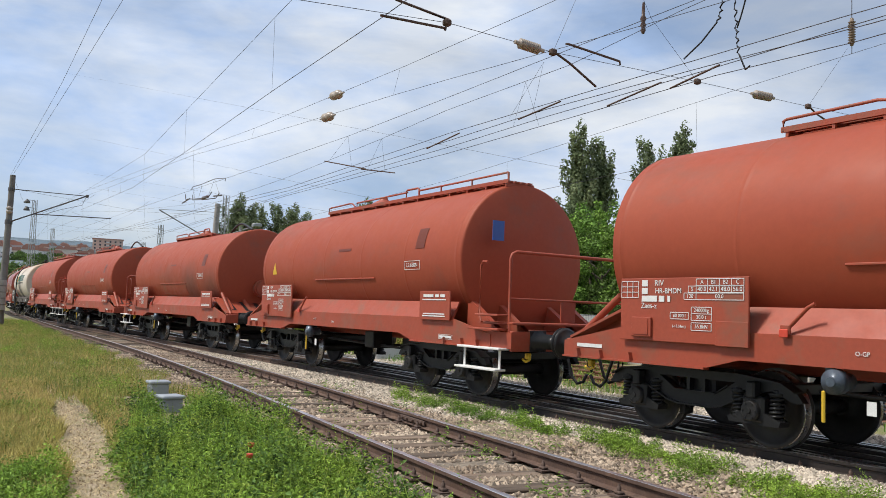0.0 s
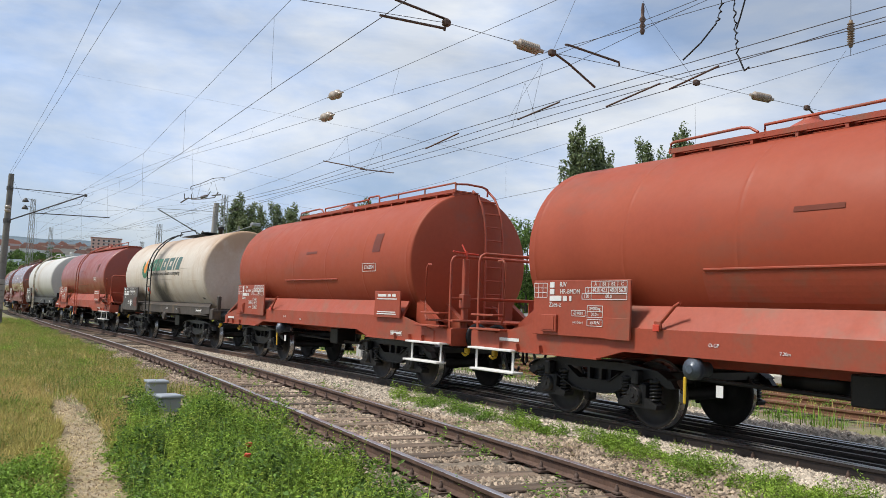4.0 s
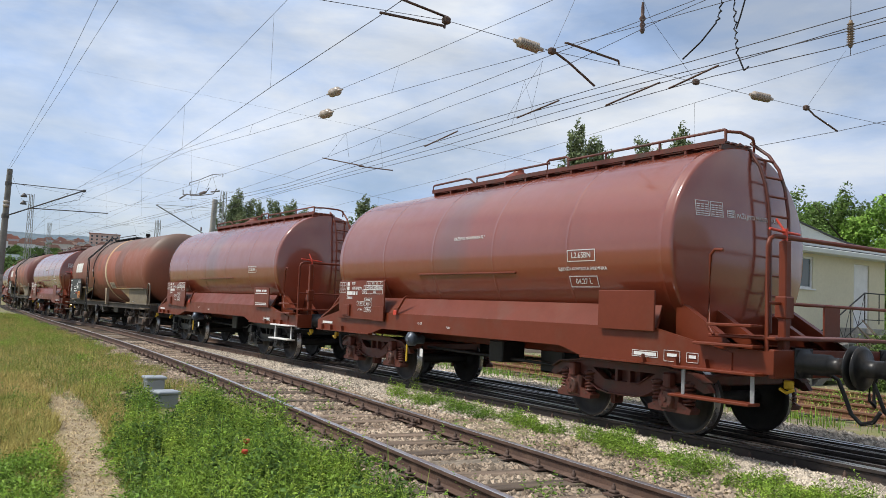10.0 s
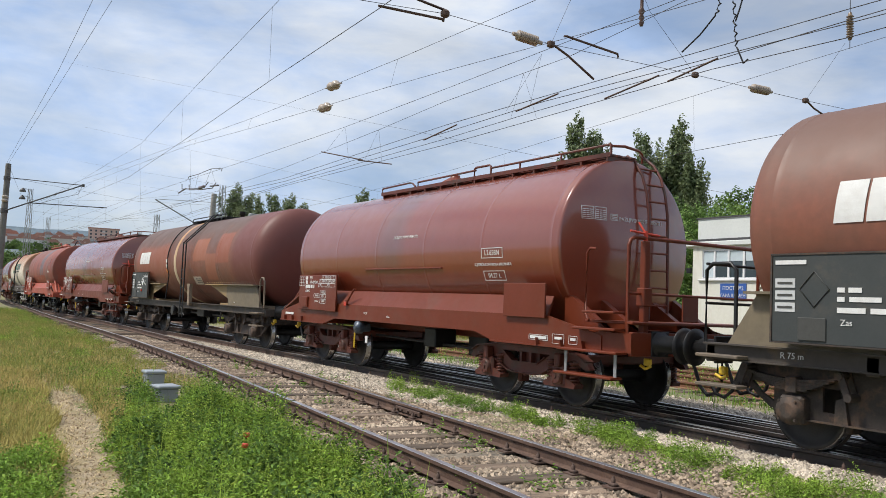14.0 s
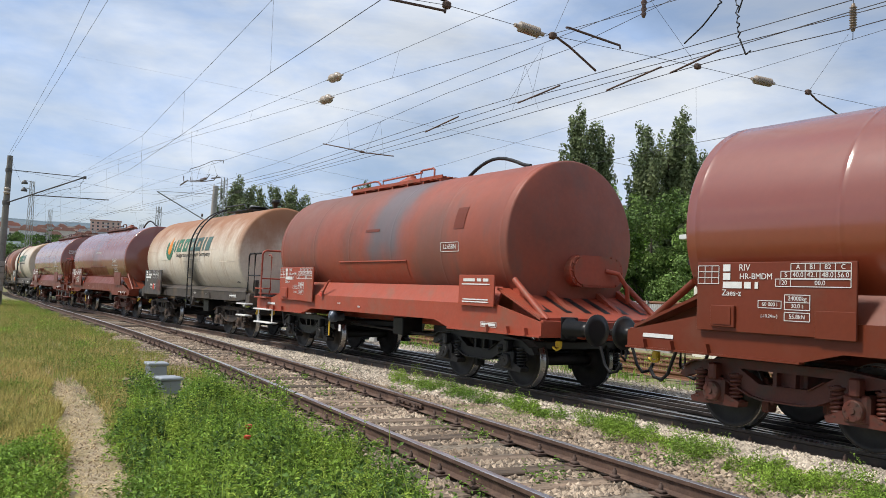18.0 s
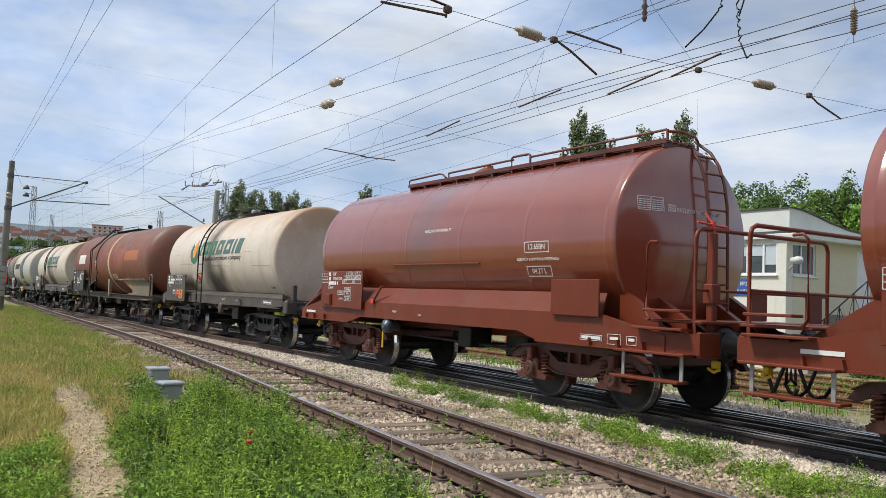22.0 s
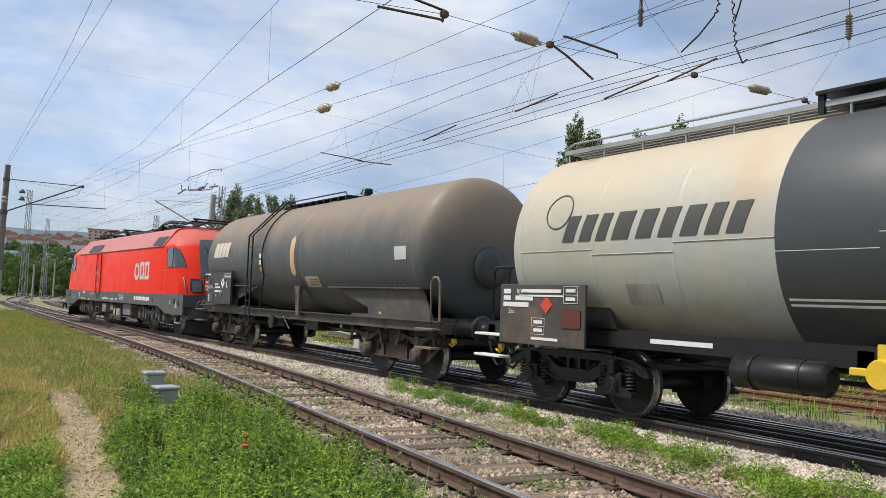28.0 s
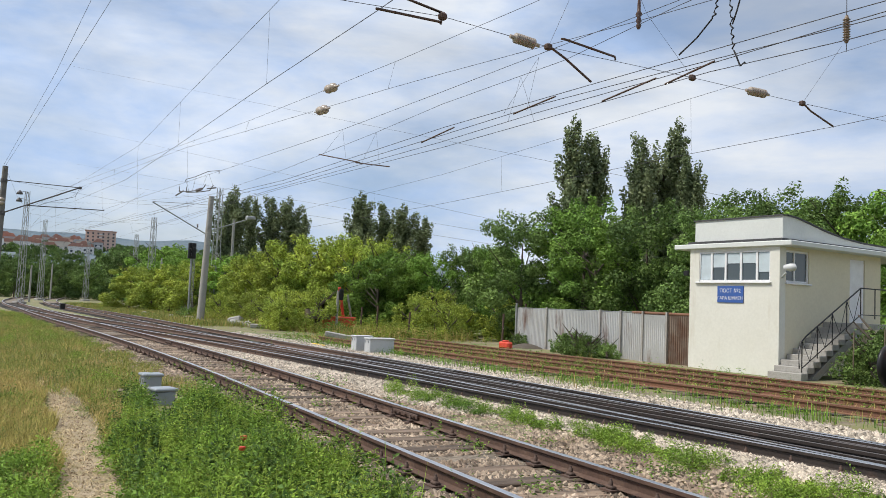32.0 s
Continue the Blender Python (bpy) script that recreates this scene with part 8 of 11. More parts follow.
    for k, (build, x, label, paint, under, bogie_paint, platform, opts) in enumerate(rows):
        if build is A:
            w = build(k, "tank_wagon", label, paint, under, bogie_paint, platform, opts)
        else:
            w = build(k, "tank_wagon", label, paint, under, bogie_paint, opts)
        TRAIN.append((w, x, {A: 3.6, B: 3.56, C: 4.85, band_wagon: 4.55}[build]))
    TRAIN.append((locomotive(), -314.7, 4.95))


rake()

# ---- signal house ----
BX0, BX1, BY0, BY1 = -18.79, -15.39, 22.3, 27.9
house = thing("signal_house", "two-storey cream signal house with ribbon window and blue sign", "building")
ZE = 3.73


def wall_with_holes(x0, x1, z0, z1, holes):
    """Rectangles of wall left round openings, as (u0, w0, u1, w1)."""
    us = sorted({x0, x1, *[h[0] for h in holes], *[h[2] for h in holes]})
    ws = sorted({z0, z1, *[h[1] for h in holes], *[h[3] for h in holes]})
    out = []
    for a, b in zip(us, us[1:]):
        run = None
        for c, d in zip(ws, ws[1:]):
            inside = any(h[0] <= (a + b) / 2 <= h[2] and h[1] <= (c + d) / 2 <= h[3] for h in holes)
            if inside:
                if run:
                    out.append((a, run[0], b, run[1]))
                run = None
            else:
                run = (run[0], d) if run else (c, d)
        if run:
            out.append((a, run[0], b, run[1]))
    return out


FW = (-18.41, 2.64, -15.72, 3.63)
SW = (22.62, 2.64, 23.80, 3.63)
SD = (26.05, 1.50, 26.95, 3.57)
s = Shape()
for a, z0, b, z1 in wall_with_holes(BX0, BX1, -0.4, ZE, [FW]):
    s.box(a, BY0, z0, b, BY0 + 0.3, z1)
part("wall_front", s, WALLPAINT, house)
s = Shape()
for a, z0, b, z1 in wall_with_holes(BY0 + 0.3, BY1, -0.4, ZE, [SW, SD]):
    s.box(BX1 - 0.3, a, z0, BX1, b, z1)
part("wall_side", s, WALL_YELLOW, house)
part("wall_back", Shape().box(BX0, BY1 - 0.3, -0.4, BX1 - 0.3, BY1, ZE), WALLPAINT, house)
part("wall_far_side", Shape().box(BX0, BY0 + 0.3, -0.4, BX0 + 0.3, BY1 - 0.3, ZE), WALLPAINT, house)
part("floor_slab", Shape().box(BX0 + 0.3, BY0 + 0.3, 1.30, BX1 - 0.3, BY1 - 0.3, 1.46), CONCRETE, house)
part("eave_slab", Shape().box(BX0 - 0.62, BY0 - 0.10, ZE, BX1 + 0.45, BY1 + 3.0, ZE + 0.16, 0.02), PARAPET, house, "thin overhanging concrete eave")
part("eave_felt", Shape().box(BX0 - 0.05, BY0 - 0.06, ZE + 0.16, BX1 + 0.1, BY1 + 2.5, ZE + 0.24), ROOF_FELT, house)
# parapet with a drooping side edge
s = Shape()
s.box(BX0 + 0.15, BY0 + 0.05, ZE + 0.24, BX1 + 0.05, BY0 + 0.25, ZE + 0.93)
part("parapet_front", s, PARAPET, house)
pts = [(BY0 + 0.25, 0.93), (BY0 + 0.7, 0.90), (BY0 + 1.4, 0.78), (BY0 + 2.2, 0.62), (BY0 + 3.2, 0.47), (BY0 + 4.4, 0.38), (BY0 + 6.5, 0.34)]
part("parapet_side", Shape().prism([(y, ZE + z) for y, z in pts] + [(BY0 + 6.5, ZE + 0.24), (BY0 + 0.25, ZE + 0.24)], "x", BX1 - 0.15, BX1 + 0.05), PARAPET, house)
s = Shape().box(BX0 + 0.10, BY0 + 0.01, ZE + 0.93, BX1 + 0.09, BY0 + 0.29, ZE + 0.97)
part("coping_front", s, ROOF_FELT, house)
s = Shape()
for (y0, z0), (y1, z1) in zip(pts, pts[1:]):
    s.prism([(y0, ZE + z0), (y1, ZE + z1), (y1, ZE + z1 + 0.05), (y0, ZE + z0 + 0.05)], "x", BX1 - 0.19, BX1 + 0.09)
part("coping_side", s, ROOF_FELT, house)
part("roof", Shape().box(BX0 - 0.05, BY0 + 0.3, ZE + 0.24, BX1 - 0.2, BY1 + 2.4, ZE + 0.30), ROOF_FELT, house)
# ribbon window of five panes
win = part("window", Shape().box(FW[0], BY0 + 0.02, FW[1], FW[2], BY0 + 0.12, FW[1] + 0.06).box(FW[0], BY0 + 0.02, FW[3] - 0.06, FW[2], BY0 + 0.12, FW[3]), PVC, house, "white ribbon window frame")
cuts = [FW[0], FW[0] + 0.49, FW[0] + 1.04, FW[0] + 1.62, FW[0] + 2.21, FW[2]]
for i, c in enumerate(cuts):
    part("mullion", Shape().box(max(FW[0], c - 0.035), BY0 + 0.015, FW[1] + 0.06, min(FW[2], c + 0.035), BY0 + 0.115, FW[3] - 0.06), PVC, win)
for i, (a, b) in enumerate(zip(cuts, cuts[1:])):
    part("pane", Shape().box(a + 0.035, BY0 + 0.06, FW[1] + 0.06, b - 0.035, BY0 + 0.07, FW[3] - 0.06), GLASS, win, "dark glass pane").visible_shadow = False
    drop = (0.86, 0.46, 0.34, 0.34, 0.62)[i]
    part("blind", Shape().box(a + 0.05, BY0 + 0.045, FW[3] - 0.06 - drop, b - 0.05, BY0 + 0.052, FW[3] - 0.07), BLIND, win, "half-drawn pale blue blind")
part("sill", Shape().box(FW[0] - 0.12, BY0 - 0.07, FW[1] - 0.05, FW[2] + 0.05, BY0 + 0.05, FW[1], 0.008), PVC, house)
# side window, door
win = part("side_window", Shape().box(BX1 - 0.12, SW[0], SW[1], BX1 - 0.04, SW[2], SW[1] + 0.06).box(BX1 - 0.12, SW[0], SW[3] - 0.06, BX1 - 0.04, SW[2], SW[3]), PVC, house)
for c in (SW[0] + 0.03, SW[0] + 0.48, SW[2] - 0.03):
    part("mullion", Shape().box(BX1 - 0.12, c - 0.03, SW[1] + 0.06, BX1 - 0.04, c + 0.03, SW[3] - 0.06), PVC, win)
for a, b in ((SW[0] + 0.06, SW[0] + 0.45), (SW[0] + 0.51, SW[2] - 0.06)):
    part("pane", Shape().box(BX1 - 0.085, a, SW[1] + 0.06, BX1 - 0.075, b, SW[3] - 0.06), GLASS, win).visible_shadow = False
part("side_sill", Shape().box(BX1 - 0.04, SW[0] - 0.05, SW[1] - 0.05, BX1 + 0.07, SW[2] + 0.08, SW[1], 0.008), PVC, house)
part("door", Shape().box(BX1 - 0.10, SD[0], SD[1], BX1 - 0.05, SD[2], SD[3]).box(BX1 - 0.05, SD[0] + 0.1, SD[1] + 0.2, BX1 - 0.04, SD[2] - 0.1, SD[1] + 0.9).box(BX1 - 0.05, SD[0] + 0.1, SD[1] + 1.0, BX1 - 0.04, SD[2] - 0.1, SD[3] - 0.1), PVC, house, "white panelled door")
# sign with raised letters
sign = part("name_sign", Shape().box(-17.64, BY0 - 0.03, 1.97, -16.65, BY0, 2.50, 0.006), BLUE, house, "blue enamel name sign")
writing("ПОСТ №2", 0.17, house, -17.145, BY0 - 0.033, 2.345)
writing("ГАРА ШУМЕН", 0.145, house, -17.145, BY0 - 0.033, 2.11)
# floodlights
lamp = part("floodlight", Shape().box(BX0 - 0.30, BY0 + 0.02, 2.85, BX0 - 0.12, BY0 + 0.12, 3.02, 0.01).tube([(BX0 - 0.12, BY0 + 0.1, 2.88), (BX0 + 0.06, BY0 + 0.02, 2.80)], 0.015, 5), BLACK, house)
s = Shape().turned([(-0.22, 0.02), (-0.18, 0.08), (0.0, 0.12), (0.14, 0.11), (0.20, 0.03)], 16, "x", (BX1 + 0.42, BY0 - 0.1, 3.06)).tube([(BX1 + 0.25, BY0 - 0.05, 2.9), (BX1 + 0.05, BY0 + 0.05, 2.78), (BX1, BY0 + 0.2, 2.78)], 0.025, 6)
part("wall_lamp", s, BOX_GREY, house, "pale round wall lamp")

# outside stair beside the house
stair = thing("outside_stair", "worn concrete outside stair with black iron railing", "stairs")
N, SX0, SX1 = 10, BX1 + 0.02, BX1 + 1.12
for i in range(N):
    z = -0.2 + (i + 1) * 0.168
    y = BY0 - 0.55 + i * 0.31
    part("step", Shape().box(SX0, y, z - 0.168 if i else -0.4, SX1, y + 0.34, z, 0.008), CONCRETE, stair)
part("stringer", Shape().prism([(BY0 - 0.2, -0.3), (BY0 + 0.2, -0.3), (BY0 + 2.6, 1.15), (BY0 + 2.6, 1.35), (BY0 + 2.45, 1.35)], "x", SX0, SX1 - 0.02), CONCRETE, stair)
part("landing", Shape().box(SX0, BY0 + 2.54, 1.30, SX1 + 0.2, BY0 + 5.2, 1.48, 0.01), CONCRETE, stair)
part("landing_support", Shape().box(SX0 + 0.7, BY0 + 4.2, -0.4, SX1, BY0 + 4.5, 1.30), CONCRETE, stair)
xr = SX1 - 0.05


def stair_z(y):
    return -0.2 + 0.168 + (y - (BY0 - 0.55)) / 0.31 * 0.168


ya, yb = BY0 - 0.45, BY0 + 2.55
pts = [(xr, ya - 0.12, stair_z(ya) + 0.10), (xr, ya - 0.16, stair_z(ya) + 0.55), (xr, ya - 0.05, stair_z(ya) + 0.85), (xr, ya + 0.2, stair_z(ya + 0.2) + 0.92), (xr, yb, stair_z(yb) + 0.92), (xr, yb + 2.5, stair_z(yb) + 0.92)]
part("top_rail", Shape().tube(pts, 0.022, 6), BLACK, stair)
part("bottom_rail", Shape().tube([(xr, ya, stair_z(ya) + 0.10), (xr, yb, stair_z(yb) + 0.10), (xr, yb + 2.5, stair_z(yb) + 0.10)], 0.016, 6), BLACK, stair)
ys = [ya + (yb - ya) * i / 4 for i in range(5)]
for y in ys + [yb + 0.8, yb + 1.6, yb + 2.4]:
    zb = stair_z(min(y, yb))
    part("rail_post", Shape().tube([(xr, y, zb - 0.02), (xr, y, zb + 0.92)], 0.016, 6), BLACK, stair)
for a, b in zip(ys, ys[1:]):
    part("rail_brace", Shape().tube([(xr, a, stair_z(a) + 0.90), (xr, (a + b) / 2, stair_z((a + b) / 2) + 0.10), (xr, b, stair_z(b) + 0.90)], 0.010, 5), BLACK, stair)

# ---- corrugated fence ----
fence = thing("corrugated_fence", "pale corrugated sheet fence with rust stains and steel posts", "fence")
F0, F1 = Vector((-30.6, 24.4, 0)), Vector((-18.88, 22.7, 0))
run = (F1 - F0)
flen, fdir = run.length, run.normalized()
fnorm = Vector((fdir.y, -fdir.x, 0))
if fnorm.y > 0:
    fnorm = -fnorm
k, edges_f = 0, 9
for i in range(edges_f):
    a, b = flen * i / edges_f, flen * (i + 1) / edges_f - 0.02
    nseg = int((b - a) / 0.0275)
    v = []
    for j in range(nseg + 1):
        p = F0 + fdir * (a + (b - a) * j / nseg) + fnorm * (0.048 * (0, 1, 1, 0)[j % 4] + 0.02 * (i % 2))
        top = 1.52 if i < 7 else 1.48
        v += [(p.x, p.y, -0.4), (p.x, p.y, top)]
    me = mesh_of("sheet", v, [(2 * j, 2 * j + 2, 2 * j + 3, 2 * j + 1) for j in range(nseg)])
    part("sheet", me, CORRUGATED_RUST if i == 8 else CORRUGATED, fence, "rusty brown sheet" if i == 8 else "")
for i in (0, 2, 5, 6, 7, 8):
    p = F0 + fdir * (flen * i / edges_f) + fnorm * 0.09
    part("post", Shape().box(p.x - 0.035, p.y - 0.035, -0.4, p.x + 0.035, p.y + 0.035, 1.60 if i else 1.75), STEEL_GREY if i == 0 else CONCRETE, fence)
part("top_bar", Shape().tube([tuple(F0 + fdir * 0 + Vector((0, 0, 1.54))), tuple(F0 + fdir * flen * 0.72 + Vector((0, 0, 1.54)))], 0.02, 6), STEEL_GREY, fence)
part("top_plate", Shape().tube([tuple(F0 + fdir * flen * 0.72 + Vector((0, 0, 1.54))), tuple(F1 + Vector((0, 0, 1.52)))], 0.06, 6), RAIL_OLD, fence, "rusty capping")

# ---- trees ----
def leaf_mesh(name, blobs, count, size, seed, flat=0.6):
    """Many small leaf clumps spread through rounded masses: blobs of (x, y, z, rx, ry, rz, weight)."""
    rng = np.random.default_rng(seed)
    wts = np.array([b[6] for b in blobs], float)
    pick = rng.choice(len(blobs), count, p=wts / wts.sum())
    c, r = np.array([b[:3] for b in blobs])[pick], np.array([b[3:6] for b in blobs])[pick]
    d = rng.normal(size=(count, 3))
    d /= np.linalg.norm(d, axis=1)[:, None]
    p = c + d * r * (rng.random(count) ** 0.30)[:, None]
    nrm = d + rng.normal(size=(count, 3)) * 0.6 + np.array([0, 0, 0.35])
    nrm /= np.linalg.norm(nrm, axis=1)[:, None]
    u = np.cross(nrm, rng.normal(size=(count, 3)))
    u /= np.linalg.norm(u, axis=1)[:, None]
    w = np.cross(nrm, u)
    sz = size * (0.6 + 0.8 * rng.random(count))[:, None]
    v = np.empty((count, 4, 3))
    v[:, 0], v[:, 1], v[:, 2], v[:, 3] = p - u * sz, p + w * sz * flat, p + u * sz, p - w * sz * flat
    v[:, 1] += nrm * sz * 0.25
    me = bpy.data.meshes.new(name)
    me.from_pydata(v.reshape(-1, 3).tolist(), [], np.arange(count * 4).reshape(-1, 4).tolist())
    me.update()
    return me


def limbs(height, spread, seed, trunk_r=0.12, count=6):
    rng = random.Random(seed)
    s = Shape()
    bend = [(rng.uniform(-0.1, 0.1) * height * 0.15 * t, rng.uniform(-0.1, 0.1) * height * 0.15 * t, height * t) for t in (0, 0.2, 0.4, 0.6, 0.8, 0.95)]
    s.tube(bend, trunk_r, 7, radii=[trunk_r * (1.15 - t) for t in (0, 0.2, 0.4, 0.6, 0.8, 0.98)])
    for i in range(count):
        t = rng.uniform(0.25, 0.8)
        a = rng.uniform(0, 2 * math.pi)
        z = height * t
        k = spread * rng.uniform(0.5, 0.9)
        s.tube([(0, 0, z), (math.cos(a) * k * 0.5, math.sin(a) * k * 0.5, z + k * 0.4), (math.cos(a) * k, math.sin(a) * k, z + k * 0.9)], trunk_r * 0.4, 5, radii=[trunk_r * 0.45, trunk_r * 0.3, trunk_r * 0.1])
    return s


def broad_tree(kind, height, spread, seed, leaf, label, count=2600, size=0.22):
    """A crown of many separate leaf masses, each a shell of small leaves, hanging low at the edge."""
    rng = random.Random(seed)
    blobs = []
    for i in range(58):
        a, q = rng.uniform(0, 2 * math.pi), rng.uniform(0.1, 1.0) ** 0.5
        z = rng.uniform(0.07, 0.92)
        k = spread * (0.50 + 0.50 * math.sin(math.pi * min(1.0, 0.18 + z * 0.78)))
        r = spread * rng.uniform(0.11, 0.30) * (1.15 - 0.45 * z)
        blobs.append((math.cos(a) * q * k, math.sin(a) * q * k, z * height, r, r, r * rng.uniform(0.6, 1.1), r * r))
    for i in range(14):
        a, q = rng.uniform(0, 2 * math.pi), rng.uniform(0.0, 0.6)
        r = spread * rng.uniform(0.07, 0.13)
        blobs.append((math.cos(a) * q * spread, math.sin(a) * q * spread, height * rng.uniform(0.86, 1.0), r, r, r * rng.uniform(1.2, 2.2), r * r))
    w = thing(kind, label, "tree" if kind != "bush" else "bush")
    part("trunk", limbs(height * 0.85, spread, seed), BARK, w)
    part("crown", leaf_mesh("crown", blobs, int(count * 4.4), size * 0.47, seed), leaf, w)
    return w


def poplar(height, radius, seed, count=17000):
    """A tall plume of steep branches, swept a little by the wind, with sky showing between them."""
    rng = random.Random(seed)
    blobs = []
    s = limbs(height * 0.93, radius * 0.6, seed, 0.16, 4)
    for i in range(30):
        t = 0.06 + 0.74 * (i / 30) + rng.uniform(-0.02, 0.02)
        a = rng.uniform(0, 2 * math.pi)
        reach = radius * (0.5 + 0.55 * math.sin(math.pi * min(1.0, 0.2 + t * 0.85))) * rng.uniform(0.5, 1.05)
        rise_by = height * rng.uniform(0.13, 0.24)
        pts = []
        for k in range(5):
            u = k / 4
            pts.append((math.cos(a) * reach * u ** 0.7 + 0.55 * (t + u * 0.2) ** 2, math.sin(a) * reach * u ** 0.7, min(height * 0.965, height * t + rise_by * u)))
        s.tube([pts[0], pts[2], pts[4]], 0.04, 4, radii=[0.05, 0.03, 0.01])
        for k, p in enumerate(pts):
            r = radius * rng.uniform(0.25, 0.40) * (1.08 - 0.08 * k)
            blobs.append((*p, r, r, r * rng.uniform(1.3, 2.0), r * r))
    w = thing("poplar", "tall slender poplar with grey-green leaves", "tree", group="row of poplars")
    part("trunk", s, BARK, w)
    part("crown", leaf_mesh("crown", blobs, count, 0.125, seed), LEAF_POPLAR, w)
    return w


def planted(builders, rows, seed, wide=1.0, turn=6.28):
    protos = []
    for build, h0 in builders:
        protos.append((build(), h0))
    for i, (x, y, h) in enumerate(rows):
        src, h0 = protos[i % len(protos)]
        q = h / h0
        rng = random.Random(seed * 100 + i)
        m = Matrix.Translation((x, y, ground_z(x, y) - 0.05)) @ Matrix.Rotation(rng.uniform(0, turn), 4, "Z")
        ob = src if i < len(protos) else copy_thing(src, m)
        ob.matrix_basis = m @ Matrix.Diagonal((q * wide * rng.uniform(0.9, 1.1), q * wide * rng.uniform(0.9, 1.1), q, 1))


pop = [lambda s=s, r=r: poplar(15.0, r, s) for s, r in ((1, 1.55), (2, 1.35), (3, 1.7))]
planted([(b, 15.0) for b in pop], [(-48.5, 43.3, 16.7), (-48.1, 45.4, 16.3), (-45.4, 47.9, 15.9), (-45.4, 50.7, 17.2), (-42.9, 50.2, 15.0), (-46.8, 49.0, 14.0)], 1, 0.92, 0.7)
planted([(b, 15.0) for b in pop], [(-89.8, 31.0, 13.9), (-91.0, 33.3, 13.4), (-91.3, 35.7, 13.7), (-90.5, 37.6, 13.5), (-91.7, 39.8, 12.4), (-88.5, 29.2, 12.5)], 2, 1.15, 0.7)
planted([(b, 15.0) for b in pop], [(-75.7, 38.8, 12.9), (-76.0, 40.0, 11.1), (-76.8, 42.6, 12.4), (-76.0, 44.4, 12.2), (-76.5, 47.2, 11.6)], 3, 1.32, 0.7)
DARK = "broad dark green tree with dense foliage"
dark = [lambda s=s: broad_tree("tree", 6.5, 2.7, s, LEAF_DARK, DARK, 4200, 0.15) for s in (11, 12)] + [lambda: broad_tree("tree", 6.5, 2.6, 13, LEAF, "broad green tree with loose foliage", 4200, 0.15)]
planted([(b, 6.5) for b in dark], [(-33.4, 26.8, 6.5), (-31.7, 30.5, 6.6), (-30.5, 28.4, 7.2), (-26.4, 28.4, 6.5), (-24.6, 30.0, 6.6), (-37.7, 28.4, 5.1), (-40.2, 28.2, 5.1), (-34.9, 31.5, 6.0), (-28.2, 27.0, 5.8), (-22.6, 28.0, 6.0), (-21.5, 31.0, 6.2)], 4)
planted([(b, 6.5) for b in dark], [(-30.1, 41.9, 8.9), (-21.9, 37.9, 7.8), (-19.6, 38.0, 8.2), (-27.3, 43.6, 8.4), (-28.1, 36.7, 7.4), (-17.5, 37.0, 8.4), (-15.5, 38.0, 8.6), (-12.5, 38.0, 8.2), (-24.5, 38.5, 7.6)], 5)
mid = [lambda s=s: broad_tree("tree", 5.0, 2.5, s, LEAF, "spreading green tree at the yard edge", 3600, 0.15) for s in (21, 22)]
planted([(b, 5.0) for b in mid], [(-41.9, 26.8, 4.8), (-44.5, 26.4, 5.0), (-43.5, 24.0, 4.5), (-45.3, 23.5, 4.1), (-47.0, 27.0, 5.2), (-38.9, 30.0, 5.0), (-42.0, 31.0, 5.6)], 6)
light = [lambda s=s: broad_tree("tree", 5.2, 2.6, s, LEAF_LIGHT, "bright yellow-green tree in full leaf", 3600, 0.16) for s in (31, 32)]
planted([(b, 5.2) for b in light], [(-47.9, 24.5, 5.7), (-50.4, 23.7, 5.6), (-52.1, 22.8, 5.8), (-54.5, 22.0, 5.2), (-57.0, 21.6, 4.8), (-60.5, 22.0, 4.4), (-64.0, 23.0, 4.4), (-49.5, 27.5, 6.0), (-54.5, 27.0, 6.0)], 7)
planted([(b, 5.2) for b in light[:1]], [(-83.2, 18.8, 4.0), (-79.0, 19.8, 3.9), (-76.0, 20.6, 4.2), (-72.0, 21.5, 4.4)], 8, 1.25)
planted([(b, 5.0) for b in mid], [(-86.9, 24.3, 5.4), (-81.7, 24.5, 5.7), (-100.6, 28.1, 7.3), (-95.0, 27.0, 6.4), (-90.0, 26.0, 6.0), (-74.0, 25.0, 5.4), (-69.0, 25.0, 5.2), (-66.0, 27.0, 5.6), (-110.0, 29.0, 8.0)], 9, 1.3)
FARW = "far dark green woodland tree"
rng = random.Random(5)
rows = []
for i in range(56):
    a, d = 85.2 - i * 0.42, rng.uniform(150, 215)
    rows.append((-math.sin(radians(a)) * d, math.cos(radians(a)) * d, (d * 0.0385 if a > 78.5 else d * 0.050) * rng.uniform(0.85, 1.08)))
far_tree = [lambda s=s: broad_tree("tree", 8.0, 4.6, s, LEAF_DARK, FARW, 2400, 0.34) for s in (41, 42, 43)]
planted([(b, 8.0) for b in far_tree], rows, 10)

# bushes in front of the wood
bush = [lambda s=s: broad_tree("bush", 2.2, 1.3, s, LEAF_LIGHT, "pale yellow-green bush in the weeds", 1500, 0.09) for s in (51, 52)]
planted([(b, 2.2) for b in bush], [(-40.8, 18.8, 2.3), (-42.2, 17.4, 1.7), (-42.6, 17.9, 2.1), (-37.5, 23.0, 2.2), (-36.0, 25.0, 1.8), (-35.5, 23.8, 1.9), (-47.5, 18.5, 1.6), (-44.5, 18.2, 1.8), (-34.6, 26.8, 2.2), (-50.0, 18.6, 2.0), (-56.5, 18.8, 1.8), (-38.6, 25.0, 2.6)], 11)
bush2 = [lambda: broad_tree("bush", 1.0, 0.9, 61, LEAF_DARK, "low dark green bush", 900, 0.08)]
